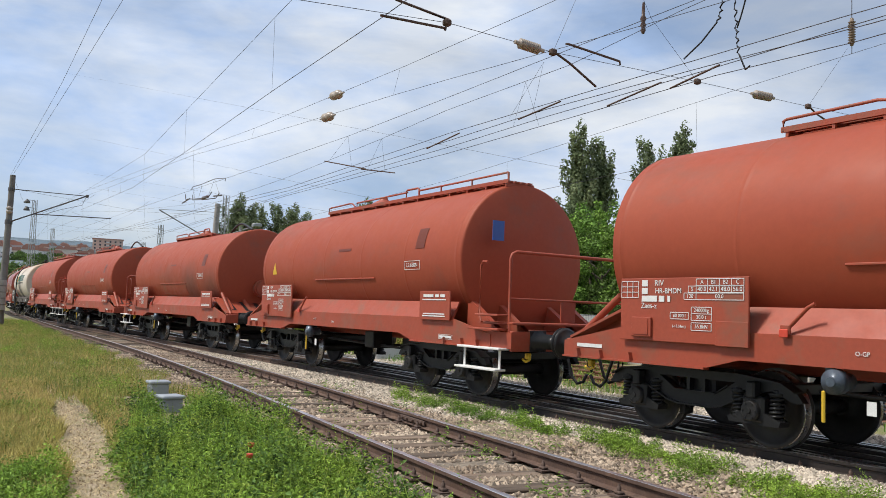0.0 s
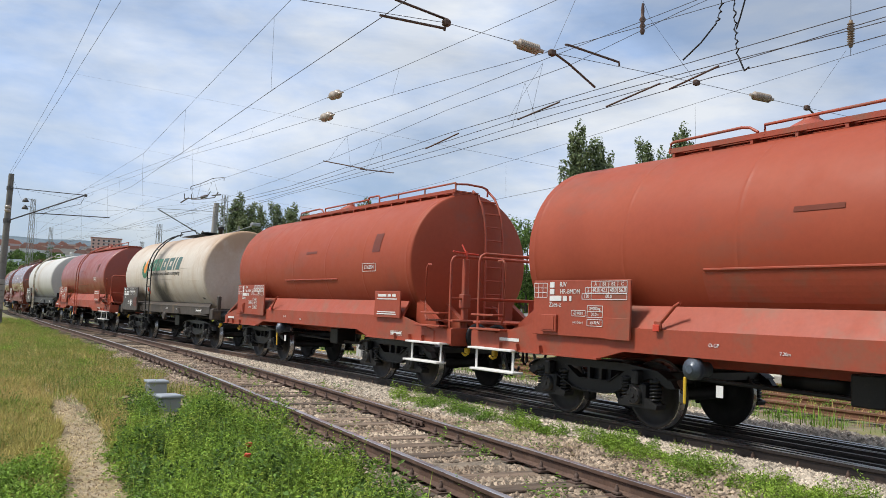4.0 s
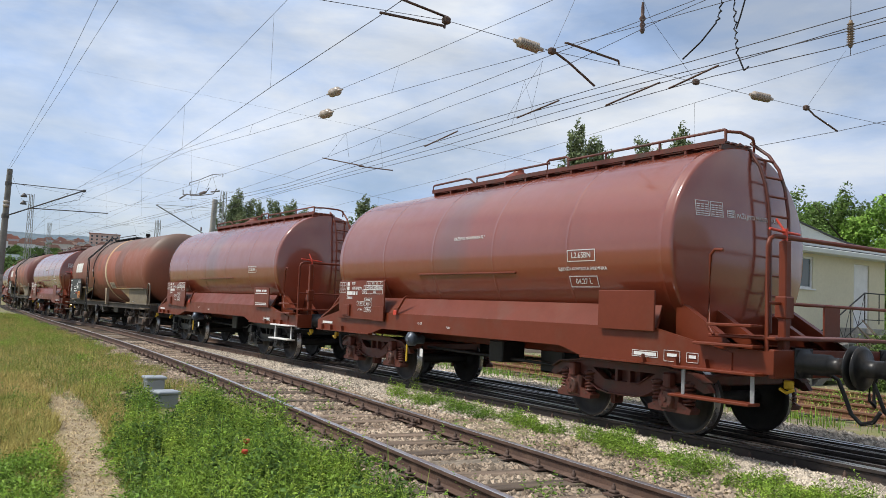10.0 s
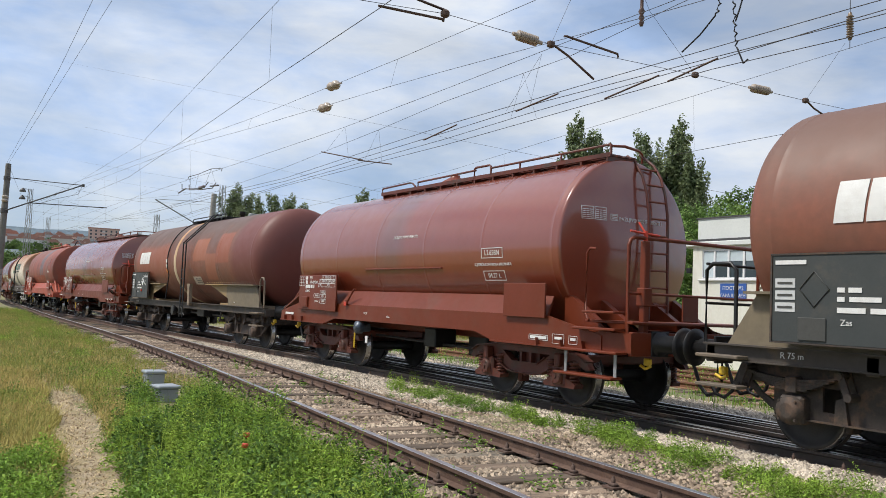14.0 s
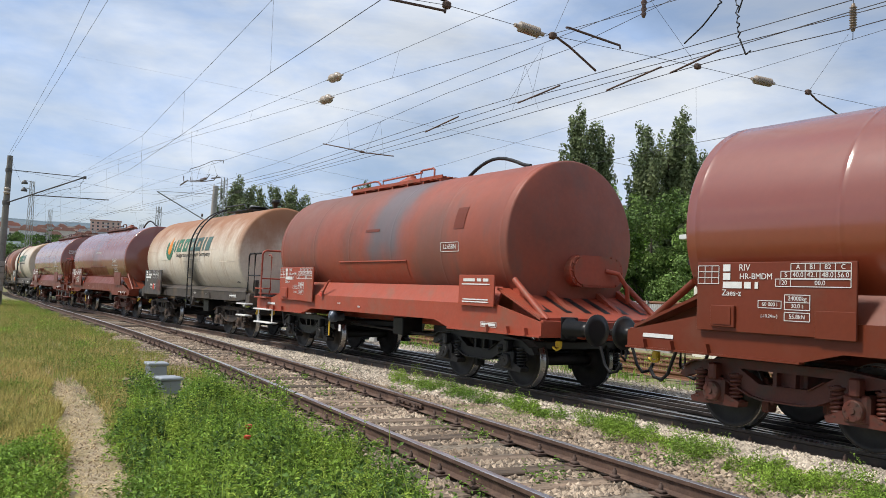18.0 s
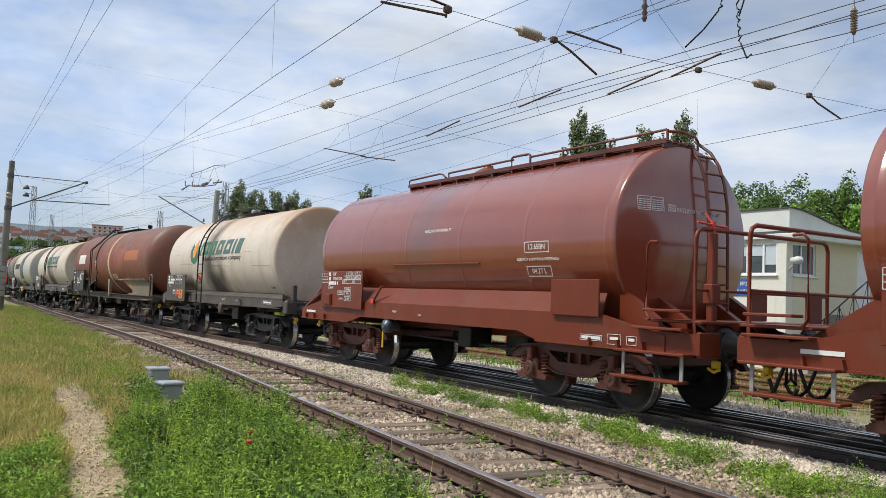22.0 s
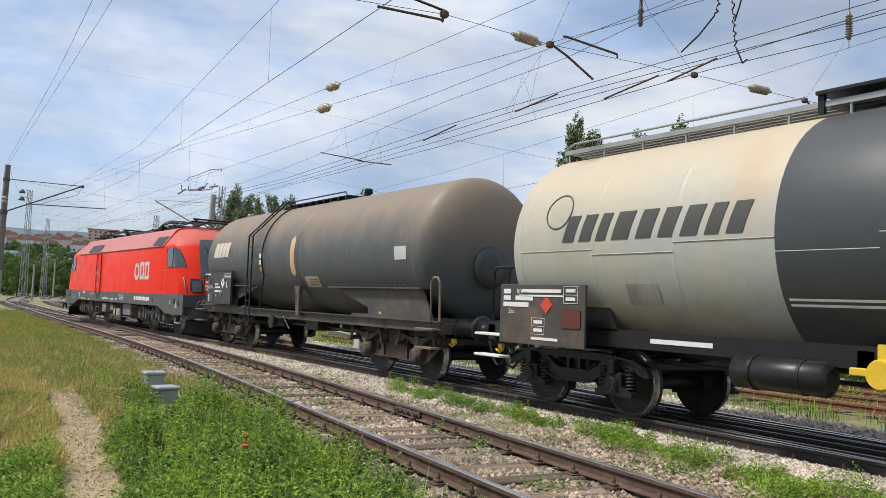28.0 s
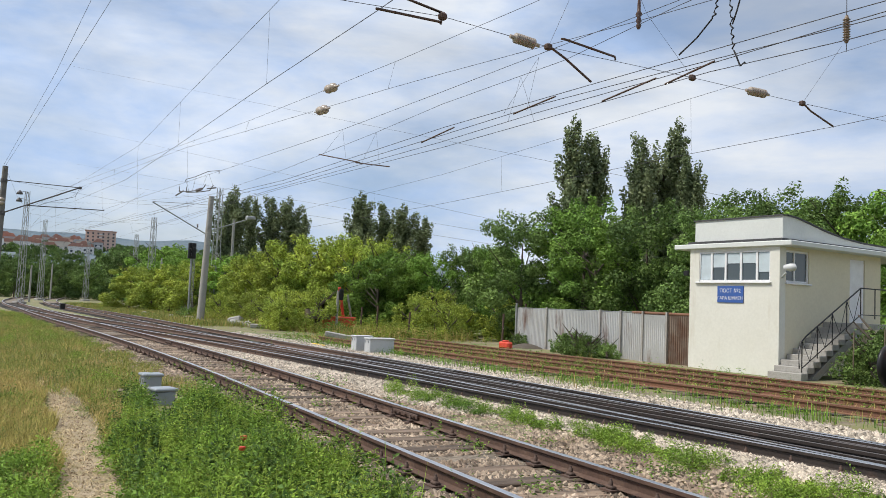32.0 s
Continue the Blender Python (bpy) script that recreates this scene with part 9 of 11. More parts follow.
planted([(b, 1.0) for b in bush2], [(-25.6, 22.9, 0.8), (-24.6, 22.6, 0.9), (-23.6, 22.4, 0.8), (-13.0, 24.2, 1.6), (-12.3, 24.8, 1.7), (-11.6, 24.0, 1.5), (-12.8, 22.9, 1.1), (-22.8, 22.5, 0.6), (-29.9, 23.9, 0.6), (-60.0, 17.6, 0.9)], 12)

# ---- masts, signals, boxes ----
def lattice(h, w0, w1):
    s = Shape()
    n = int(h / 0.75)
    def wd(z):
        return (w0 + (w1 - w0) * z / h) / 2
    for a, b in ((-1, -1), (1, -1), (1, 1), (-1, 1)):
        s.tube([(a * wd(0), b * wd(0), 0), (a * wd(h), b * wd(h), h)], 0.032, 4)
    for i in range(n):
        z0, z1 = h * i / n, h * (i + 1) / n
        for a, b, c, d in ((-1, -1, 1, -1), (1, -1, 1, 1), (1, 1, -1, 1), (-1, 1, -1, -1)):
            if i % 2:
                a, b, c, d = c, d, a, b
            s.tube([(a * wd(z0), b * wd(z0), z0), (c * wd(z1), d * wd(z1), z1)], 0.018, 4)
    return s


def lattice_mast(x, y, h, label="grey steel lattice mast", arm=None):
    m = thing("lattice_mast", label, "mast", at=pose(x, y, ground_z(x, y), 0, 0, 20), group="catenary masts")
    part("lattice", lattice(h, 0.62, 0.34), STEEL_GREY, m)
    part("base", Shape().box(-0.55, -0.55, -0.2, 0.55, 0.55, 0.25, 0.04), CONCRETE, m)
    if arm:
        part("lamp_arm", Shape().tube([(0, 0, h - 0.1), (0, -0.9, h - 0.05)], 0.03, 6).tube([(0, 0, h - 0.9), (0, -1.0, h - 0.85)], 0.03, 6), STEEL_GREY, m)
        for z in (h - 0.15, h - 0.95):
            part("floodlight", Shape().turned([(-0.28, 0.30), (-0.24, 0.34), (-0.05, 0.26), (0.10, 0.12), (0.16, 0.05)], 14, "z", (0, -0.85, z)), ARM_STEEL, m, "round yard floodlight")
    return m


for x, y, h in ((-88.0, 21.8, 9.6), (-71.6, 23.2, 11.2), (-129.0, 17.0, 11.4), (-100.0, 11.2, 10.4 + 1.8), (-140.0, 24.9, 9.5), (-120.0, 27.5, 9.8)):
    lattice_mast(x, y, h, arm=(x == -100.0))


def concrete_pole(x, y, h, r=0.2, lean=(0, 0), label="tapered round concrete mast", category="mast"):
    z = ground_z(x, y) - 0.1
    m = thing("concrete_mast", label, category, at=pose(x, y, z), group="catenary masts")
    part("pole", Shape().tube([(0, 0, 0), (lean[0] * 0.5, lean[1] * 0.5, h * 0.5), (lean[0], lean[1], h)], r, 14, radii=[r, r * 0.86, r * 0.70]), CONCRETE, m)
    return m


m = concrete_pole(-52.8, 16.32, 8.2, 0.24, (0.0, 0.25))
part("base_collar", Shape().turned([(0.0, 0.42), (0.22, 0.42), (0.26, 0.28)], 14, "z"), BLACK, m)
part("bracket", Shape().tube([(0, 0.0, 5.75), (0.1, -3.45, 7.45)], 0.038, 8).tube([(0.1, -3.45, 7.47), (0.1, -0.6, 7.60), (0, 0.2, 7.62)], 0.015, 5), STEEL_GREY, m, "cantilever tube to the track")
part("bracket", Shape().tube([(0, 0.1, 5.9), (0.2, 2.9, 7.0)], 0.035, 8), STEEL_GREY, m, "cantilever tube away from the track")
part("lamp", Shape().box(-0.1, 2.6, 6.9, 0.3, 3.2, 7.15, 0.05), STEEL_GREY, m)
part("insulator", Shape().turned([(6.1, 0.03), (6.12, 0.07), (6.16, 0.03), (6.2, 0.07), (6.24, 0.03), (6.28, 0.07), (6.32, 0.03)], 10, "z", (0.05, -0.55, 0)), INSUL_DARK, m)

POLE_DARK = mat("mast_concrete_dark", (0.19, 0.18, 0.165), 0.85, second=(0.14, 0.13, 0.12), scale=1.4, grain=0.15, dirt=(0.10, 0.09, 0.08), dscale=1.2, dspan=(0.5, 0.72), bump=0.15)
m = concrete_pole(-52.3, 4.52, 8.6, 0.21, (0.0, 0.12), "tall concrete tension mast with hanging concrete weights")
m.children[0].data.materials[0] = POLE_DARK
zg = m.matrix_basis.translation.z
part("bracket", Shape().tube([(0.3, 0.12, 5.60 - zg), (0.3, 4.05, 7.47 - zg)], 0.038, 8), ARM_STEEL, m, "cantilever tube to the track")
part("stay", Shape().tube([(0.3, 0.12, 7.44 - zg), (0.3, 4.10, 7.45 - zg)], 0.024, 5), ARM_STEEL, m)
part("lower_arm", Shape().tube([(0.3, 1.30, 6.14 - zg), (0.3, 5.43, 6.26 - zg)], 0.030, 6), ARM_STEEL, m)
part("clamp", Shape().box(0.22, 3.95, 7.36 - zg, 0.38, 4.12, 7.52 - zg, 0.03), ARM_STEEL, m)
part("jumper", Shape().tube([(0.3, 4.0, 7.4 - zg), (0.3, 3.8, 6.9 - zg), (0.3, 2.6, 6.5 - zg), (0.3, 1.9, 6.2 - zg)], 0.012, 5), WIRE, m)
part("band", Shape().turned([(5.48 - zg, 0.20), (5.72 - zg, 0.20)], 14, "z", (0, 0.08, 0)), ARM_STEEL, m)
part("band", Shape().turned([(7.34 - zg, 0.18), (7.54 - zg, 0.18)], 14, "z", (0, 0.10, 0)), ARM_STEEL, m)
for i in range(5):
    part("counterweight", Shape().turned([(1.0 + i * 0.34, 0.36), (1.30 + i * 0.34, 0.36)], 14, "z", (0.25, -0.15, 0)), CONCRETE, m, "round concrete counterweight")
part("insulator", Shape().turned([(6.4, 0.05), (6.45, 0.16), (6.55, 0.16), (6.60, 0.05), (6.65, 0.16), (6.75, 0.16), (6.8, 0.05)], 12, "z", (0.2, 0.05, 0)), INSUL, m)
for x, y, h, r in ((-71.0, 24.4, 8.6, 0.15), (-84.0, 21.8, 5.3, 0.14), (-138.0, 19.6, 5.6, 0.13), (-152.0, 27.0, 6.8, 0.14), (-112.0, 13.6, 4.6, 0.13)):
    concrete_pole(x, y, h, r, label="slim pale concrete pole beside the bend")

sig = thing("light_signal", "dark railway light signal on a grey post", "signal", at=pose(-60.0, 17.65, -0.25))
part("post", Shape().tube([(0, 0, 0), (0, 0, 5.0)], 0.085, 10), STEEL_GREY, sig)
part("head", Shape().box(-0.12, -0.28, 4.35, 0.12, 0.28, 5.5, 0.05), BLACK, sig, "black signal head")
for z in (4.65, 4.98, 5.3):
    part("hood", Shape().turned([(0.10, 0.10), (0.30, 0.11)], 12, "x", (0, 0, z)), BLACK, sig)
    part("lens", Shape().turned([(0.11, 0.085), (0.13, 0.06)], 12, "x", (0, 0, z)), GLASS, sig)
part("ladder", ladder(0.0, 0.2, 0.0, 4.4, 0.2, 0.2, 14, 0.3), STEEL_GREY, sig)

post = thing("dwarf_signal", "grey signal post with a dark head", "signal", at=pose(-39.9, 19.6, -0.25))
part("post", Shape().tube([(0, 0, 0), (0, 0, 2.3)], 0.07, 8), CONCRETE, post)
part("head", Shape().box(-0.08, 0.08, 1.8, 0.1, 0.3, 2.4, 0.03), BLACK, post)
crane = thing("loader_crane", "small red loader crane among the weeds", "crane", at=pose(-40.8, 20.6, -0.25))
part("boom", Shape().box(-0.06, -0.07, 0.9, 0.06, 0.07, 2.55, 0.02, Matrix.Rotation(radians(11), 4, "X")), PAINT_REDS, crane)
part("cylinder", Shape().tube([(0.15, 0.25, 0.8), (0.15, -0.05, 2.1)], 0.06, 8), STEEL_GREY, crane)
part("base", Shape().box(-0.5, -1.2, 0.2, 0.5, 0.4, 0.9, 0.04), PAINT_REDS, crane)
part("tray", Shape().box(-0.4, -2.3, 0.75, 0.5, -1.15, 1.25, 0.03), FRAME_TAN, crane, "rusty yellow tool tray")
wire_posts = thing("wire_fence", "thin dark posts of an old wire fence", "fence")
for i, (x, y) in enumerate(((-41.0, 20.9), (-40.0, 21.1), (-38.6, 21.3), (-36.3, 21.9), (-31.1, 23.9))):
    part("post", Shape().tube([(x, y, -0.4), (x + 0.03, y + 0.02, 1.10 + 0.12 * (i % 3))], 0.05, 6), IRON, wire_posts)
part("post", Shape().tube([(-31.4, 25.4, -0.4), (-31.4, 25.5, 1.75)], 0.05, 6), IRON, wire_posts)


def cabinet(x, y, sx, sy, h, material, label, turn=0):
    c = thing("trackside_box", label, "cabinet", at=pose(x, y, ground_z(x, y) - 0.02, 0, 0, turn))
    part("body", Shape().box(-sx / 2, -sy / 2, 0, sx / 2, sy / 2, h, 0.015), material, c)
    part("lid", Shape().box(-sx / 2 - 0.03, -sy / 2 - 0.03, h, sx / 2 + 0.03, sy / 2 + 0.03, h + 0.05, 0.015), material, c)
    for dx in (-sx * 0.25, sx * 0.25):
        part("latch", Shape().box(dx - 0.02, -sy / 2 - 0.02, h - 0.12, dx + 0.02, -sy / 2, h - 0.04), STEEL_GREY, c)
    return c


cabinet(-14.97, 3.83, 0.30, 0.30, 0.27, PLASTIC_GREY, "weathered blue-grey plastic trackside junction box", 0)
cabinet(-13.10, 3.54, 0.30, 0.30, 0.22, PLASTIC_GREY, "blue-grey plastic junction box half sunk in grass", 8)
cabinet(-25.55, 13.55, 0.42, 0.60, 0.55, BOX_GREY, "pale grey metal point machine box", -4)
cabinet(-24.75, 13.80, 0.45, 0.90, 0.52, BOX_GREY, "light grey metal trackside cabinet", -4)
cabinet(-78.0, 12.1, 0.5, 0.4, 0.5, BLACK, "dark point motor box beside the bend", 0)
slab = solid("concrete_slab", Shape().box(-1.5, -0.35, 0, 1.5, 0.35, 0.22, 0.03), CONCRETE, "fallen concrete slab in the weeds", "slab", at=pose(-44.2, 18.1, -0.25, 0, 2, 60))
solid("concrete_slab", Shape().box(-1.3, -0.3, 0, 1.3, 0.3, 0.22, 0.03), CONCRETE, "tilted concrete slab beside the cabinets", "slab", at=pose(-32.6, 16.9, -0.25, 0, 9, 62))
for i, (x, y, k) in enumerate(((-48.0, 17.1, 0.5), (-49.3, 17.6, 0.7), (-47.2, 17.5, 0.4), (-57.5, 17.0, 0.4), (-61.0, 16.6, 0.35), (-64.0, 16.4, 0.3), (-66.5, 16.4, 0.4))):
    rngs = random.Random(i)
    solid("rubble_block", Shape().box(-k, -k * 0.6, -0.1, k, k * 0.6, k * 0.55, 0.08), CONCRETE, "pale broken concrete block", "rubble", at=pose(x, y, -0.22, rngs.uniform(-20, 20), rngs.uniform(-20, 20), rngs.uniform(0, 180)), group="rubble beside the track")
solid("traffic_block", Shape().box(-0.35, -0.14, 0, 0.35, 0.14, 0.30, 0.06).box(-0.12, -0.12, 0.28, 0.12, 0.12, 0.36, 0.03), PAINT_REDS, "orange-red plastic barrier block", "barrier", at=pose(-28.3, 21.95, -0.24))
part("earth_heap", Shape().turned([(-0.3, 1.0), (-0.05, 0.85), (0.08, 0.55), (0.16, 0.25), (0.18, 0.05)], 16, "z"), BARK, None, at=pose(-28.6, 23.3, -0.2))
tagged(bpy.data.objects["earth_heap"], "low heap of brown dry brushwood", "heap")
for x, y, w2 in ((-38.0, 6.55, 0.9), (-27.3, 12.75, 0.6)):
    solid("yellow_stake_board", Shape().box(-w2, -0.06, 0.0, w2, 0.06, 0.10, 0.02), PAINT_YELLOW, "yellow painted board lying in the grass", "board", at=pose(x, y, -0.17, 0, 0, -6))
barrel = solid("black_barrel", Shape().turned([(0, 0.28), (0.05, 0.31), (0.45, 0.31), (0.5, 0.33), (0.9, 0.31), (0.95, 0.28)], 20, "z"), BLACK, "black plastic barrel beside the stair", "barrel", at=pose(-10.4, 22.9, -0.25))
for i, (x, y) in enumerate(((-13.0, 22.2), (-12.3, 22.5), (-11.7, 22.3), (-11.2, 22.9))):
    solid("garden_stake", Shape().tube([(0, 0, 0), (0.02, 0.01, 1.5 + 0.1 * i)], 0.018, 5), FRAME_TAN, "thin wooden garden stake", "stake", at=pose(x, y, -0.25), group="garden stakes")

# ---- hill and town ----
v, f = [], []
cols = 60
for j, (d, z) in enumerate(((330, 0.0), (450, 9), (560, 18), (700, 29), (850, 40), (1100, 58), (1500, 92))):
    for i in range(cols):
        a = radians(92 - i * 1.15)
        k = max(0.0, 1 - max(0, i - 18) / 40) ** 0.9
        w = 1 + 0.10 * noise.noise(Vector((i * 0.35, j * 0.7, 3)))
        v.append((-math.sin(a) * d, math.cos(a) * d, 1.5 + z * k * w))
f = [(j * cols + i, j * cols + i + 1, (j + 1) * cols + i + 1, (j + 1) * cols + i) for j in range(6) for i in range(cols - 1)]
# woods tinted blue-grey: the haze of the distance is in the colour
HILL = mat("hill_woods_hazed", (0.075, 0.115, 0.145), 0.95, second=(0.10, 0.14, 0.165), scale=0.012, grain=0.3, dirt=(0.16, 0.19, 0.20), dscale=0.004, dspan=(0.45, 0.65))
solid("hill", mesh_of("hill", v, f, True), HILL, "distant wooded hillside with blue-grey haze in its colour", "hill", kind="structure")
TOWN = [mat("town_" + n, c, 0.9, grain=0.05, scale=0.2) for n, c in (("cream", (0.72, 0.62, 0.50)), ("peach", (0.70, 0.50, 0.40)), ("grey", (0.52, 0.51, 0.50)), ("white", (0.80, 0.77, 0.73)))]
TILE = mat("town_tile_roof", (0.46, 0.235, 0.17), 0.9, grain=0.1, scale=0.4)
PANE = mat("town_window", (0.05, 0.06, 0.07), 0.3, grain=0.0)


def hill_z(a_deg, d):
    i = (92 - a_deg) / 1.15
    k = max(0.0, 1 - max(0, i - 18) / 40) ** 0.9
    zs = ((330, 0.0), (450, 9), (560, 18), (700, 29), (850, 40), (1100, 58))
    for (d0, z0), (d1, z1) in zip(zs, zs[1:]):
        if d <= d1:
            return 1.5 + (z0 + (z1 - z0) * (d - d0) / (d1 - d0)) * k
    return 60


def block(a_deg, d, w, h, depth, wall, roofed, label):
    x, y = -math.sin(radians(a_deg)) * d, math.cos(radians(a_deg)) * d
    b = thing("apartment_block", label, "building", at=pose(x, y, hill_z(a_deg, d) - 2, 0, 0, a_deg), group="hillside town")
    part("wall", Shape().box(-w / 2, 0, 0, w / 2, depth, h), wall, b)
    if roofed:
        part("roof", Shape().prism([(-w / 2 - 0.5, h), (w / 2 + 0.5, h), (w / 2 - 2, h + 2.6), (-w / 2 + 2, h + 2.6)], "y", -0.4, depth + 0.4), TILE, b)
    else:
        part("roof", Shape().box(-w / 2 - 0.6, -0.6, h, w / 2 + 0.6, depth + 0.5, h + 0.7), TILE if wall is TOWN[1] else TOWN[2], b)
    n, m = max(2, int(w / 3.6)), max(2, int((h - 1) / 3.0))
    me = cached("far_window", lambda: Shape().box(-0.75, -0.06, 0, 0.75, 0.04, 1.5))
    for i in range(n):
        for j in range(m):
            part("window", me, PANE, b, at=pose(-w / 2 + w * (i + 0.5) / n, 0, 1.2 + j * 3.0))
    me = cached("far_balcony", lambda: Shape().box(-1.3, -1.0, 0, 1.3, 0, 0.15).box(-1.3, -1.0, 0.1, 1.3, -0.92, 1.0))
    for j in range(1, m):
        part("balcony", me, TOWN[3], b, at=pose(-w / 2 + w * 0.5, 0, 0.8 + j * 3.0))
    return b


rng = random.Random(8)
block(79.25, 790, 25, 19, 12, TOWN[1], False, "peach apartment block with a brown roof edge")
for i in range(56):
    a = 86.0 - i * 0.125 + rng.uniform(-0.1, 0.1)
    block(a, rng.uniform(700, 900), rng.uniform(5, 10), rng.uniform(6, 11), 8, TOWN[rng.randrange(4)], rng.random() < 0.65, "hillside house with rows of windows")
for i in range(8):
    block(85.2 - i * 0.75, rng.uniform(640, 720), rng.uniform(8, 12), rng.uniform(7, 11), 8, TOWN[rng.choice((0, 3, 2))], True, "small hillside house under a tiled roof")
rows = []
for i in range(170):
    a, d = 85.5 - rng.random() * 16, rng.uniform(520, 860)
    x, y = -math.sin(radians(a)) * d, math.cos(radians(a)) * d
    rows.append((x, y, hill_z(a, d), rng.uniform(4.5, 8.0)))
for i, (x, y, z, h) in enumerate(rows):
    src = [o for o in bpy.data.objects if o.get("label") == FARW][i % 3]
    ob = copy_thing(src, pose(x, y, z - 1))
    ob.matrix_basis = Matrix.Translation((x, y, z - 1)) @ Matrix.Rotation(i, 4, "Z") @ Matrix.Diagonal((h / 8, h / 8, h / 8, 1))

# ---- overhead line ----
line_near = thing("overhead_line_siding", "thin dark contact and carrier wires over the weedy siding", "overhead line")
line_main = thing("overhead_line_main", "double contact wires with droppers over the main track", "overhead line")
line_second = thing("overhead_line_second", "contact wires and carrier over the second track", "overhead line")
line_yard = thing("overhead_line_yard", "single contact wire and carrier over the yard track", "overhead line")
feeder = thing("feeder_line", "two feeder wires from the tension mast", "overhead line")
power = thing("power_line", "thin grey power lines far beyond the tracks", "overhead line")


def wire(parent, pts, r=0.010, name="wire"):
    return part(name, Shape().tube(pts, r * 0.52, 5), WIRE, parent)


def over(line, xs, side=0.0):
    out = []
    for x, z in xs:
        p, _ = line(x, side)
        out.append((p.x, p.y, z))
    return out


def yard_line(x, side=0.0):
    return Vector((x, 15.06 - 0.02 * x + side, 0)), 0


NEAR_M = [(-84, 8.3), (-36.3, 7.68), (-26.5, 7.6), (-16.4, 7.5), (-4, 7.35), (14, 7.4)]
NEAR_C = [(-60, 7.4), (-40.1, 6.68), (-26.2, 6.2), (-16.1, 5.9), (-10.4, 5.68), (-2, 5.5), (14, 5.4)]
wire(line_near, over(wire_siding, NEAR_M), 0.010, "carrier_wire")
wire(line_near, over(wire_siding, NEAR_C), 0.012, "contact_wire")
wire(line_main, over(wire_main, [(-90, 9.2), (-60, 8.6), (-42.9, 8.0), (-26.8, 7.42), (-16.9, 7.22), (-11.9, 7.18), (8, 7.2)]), 0.010, "carrier_wire")
wire(line_main, over(wire_main, [(-90, 9.4), (-34, 7.5), (-27.1, 7.1), (-17.2, 6.62), (-14.8, 6.48), (-9.2, 6.12), (6, 5.3)]), 0.010, "carrier_wire")
wire(line_main, over(wire_main, [(-70, 6.2), (-28, 6.02), (-19.6, 6.0), (-14.8, 6.08), (-9.2, 6.2), (8, 6.5)]), 0.010, "carrier_wire")
wire(line_main, over(wire_main, [(-70, 5.5), (-23.5, 5.05), (-14.7, 5.28), (-10.2, 5.30), (-5.6, 5.30), (8, 5.2)]), 0.012, "contact_wire")
wire(line_main, over(wire_main, [(-70, 5.4), (-23.5, 4.95), (-14.7, 5.12), (-11.5, 5.20), (-7.8, 5.16), (-5.6, 5.12), (8, 5.0)]), 0.012, "contact_wire")
wire(line_second, over(wire_second, [(-58, 6.3), (-27.5, 6.02), (-19.7, 6.1), (-16.1, 6.18), (-11.5, 6.12), (-8.7, 6.3), (8, 6.8)]), 0.010, "carrier_wire")
wire(line_second, over(wire_second, [(-58, 5.6), (-27.4, 5.42), (-16.0, 5.28), (-12.3, 5.28), (-8.0, 5.22), (-5.8, 5.22), (8, 5.1)]), 0.012, "contact_wire")
wire(line_second, over(wire_second, [(-58, 5.5), (-27.4, 5.36), (-16.0, 5.14), (-12.3, 5.12), (-8.0, 5.10), (-5.8, 5.0), (8, 4.9)]), 0.012, "contact_wire")
wire(line_yard, over(yard_line, [(-60, 5.2), (-23.9, 6.02), (-20.5, 6.2), (-13.0, 6.6), (-8.3, 6.85), (10, 7.6)]), 0.009, "carrier_wire")
wire(line_yard, over(yard_line, [(-60, 4.5), (-23.8, 5.0), (-13.0, 5.28), (-9.4, 5.34), (-8.3, 5.38), (10, 5.6)]), 0.011, "contact_wire")
wire(feeder, [(-52.3, 4.56, 8.35), (-31.4, 4.1, 9.0), (-22.8, 3.7, 9.05), (6, 2.3, 9.3)], 0.011)
wire(feeder, [(-52.3, 4.60, 8.2), (-31.2, 4.35, 8.95), (-22.4, 4.1, 9.0), (6, 3.2, 9.3)], 0.011)


def height_on(rows, x):
    for (a, p), (b, q) in zip(rows, rows[1:]):
        if a <= x <= b:
            return p + (q - p) * (x - a) / (b - a)
    return rows[-1][1]


for x in (-26.5, -16.3, -36.3, -45):
    p, _ = wire_siding(x)
    wire(line_near, [(p.x, p.y, height_on(NEAR_M, x)), (p.x + 0.05, p.y, height_on(NEAR_C, x))], 0.005, "dropper")
for x, za, zb in ((-26.8, 7.42, 7.08), (-16.95, 7.22, 6.60), (-33, 7.7, 7.42)):
    wire(line_main, [(x, MAIN_Y, za), (x - 0.3, MAIN_Y, zb)], 0.005, "dropper")
for x, z, ends in ((-19.6, 6.0, ((-20.7, 5.50), (-19.3, 5.1))), (-11.6, 6.1, ((-12.6, 5.22), (-11.9, 5.15)))):
    for ex, ez in ends:
        wire(line_main, [(x, MAIN_Y, z), (ex, MAIN_Y, ez)], 0.005, "dropper")
for x, z, ends in ((-19.7, 6.1, ((-20.6, 5.35), (-19.4, 5.15))), (-12.9, 6.12, ((-13.3, 5.28), (-12.4, 5.14)))):
    p, _ = wire_second(x)
    for ex, ez in ends:
        e, _ = wire_second(ex)
        wire(line_second, [(p.x, p.y, z), (e.x, e.y, ez)], 0.005, "dropper")
for x, za, zb in ((-20.5, 6.2, 5.12), (-13.0, 6.6, 5.28), (-29, 5.9, 4.9)):
    p, _ = yard_line(x)
    wire(line_yard, [(p.x, p.y, za), (p.x + 0.05, p.y, zb)], 0.005, "dropper")


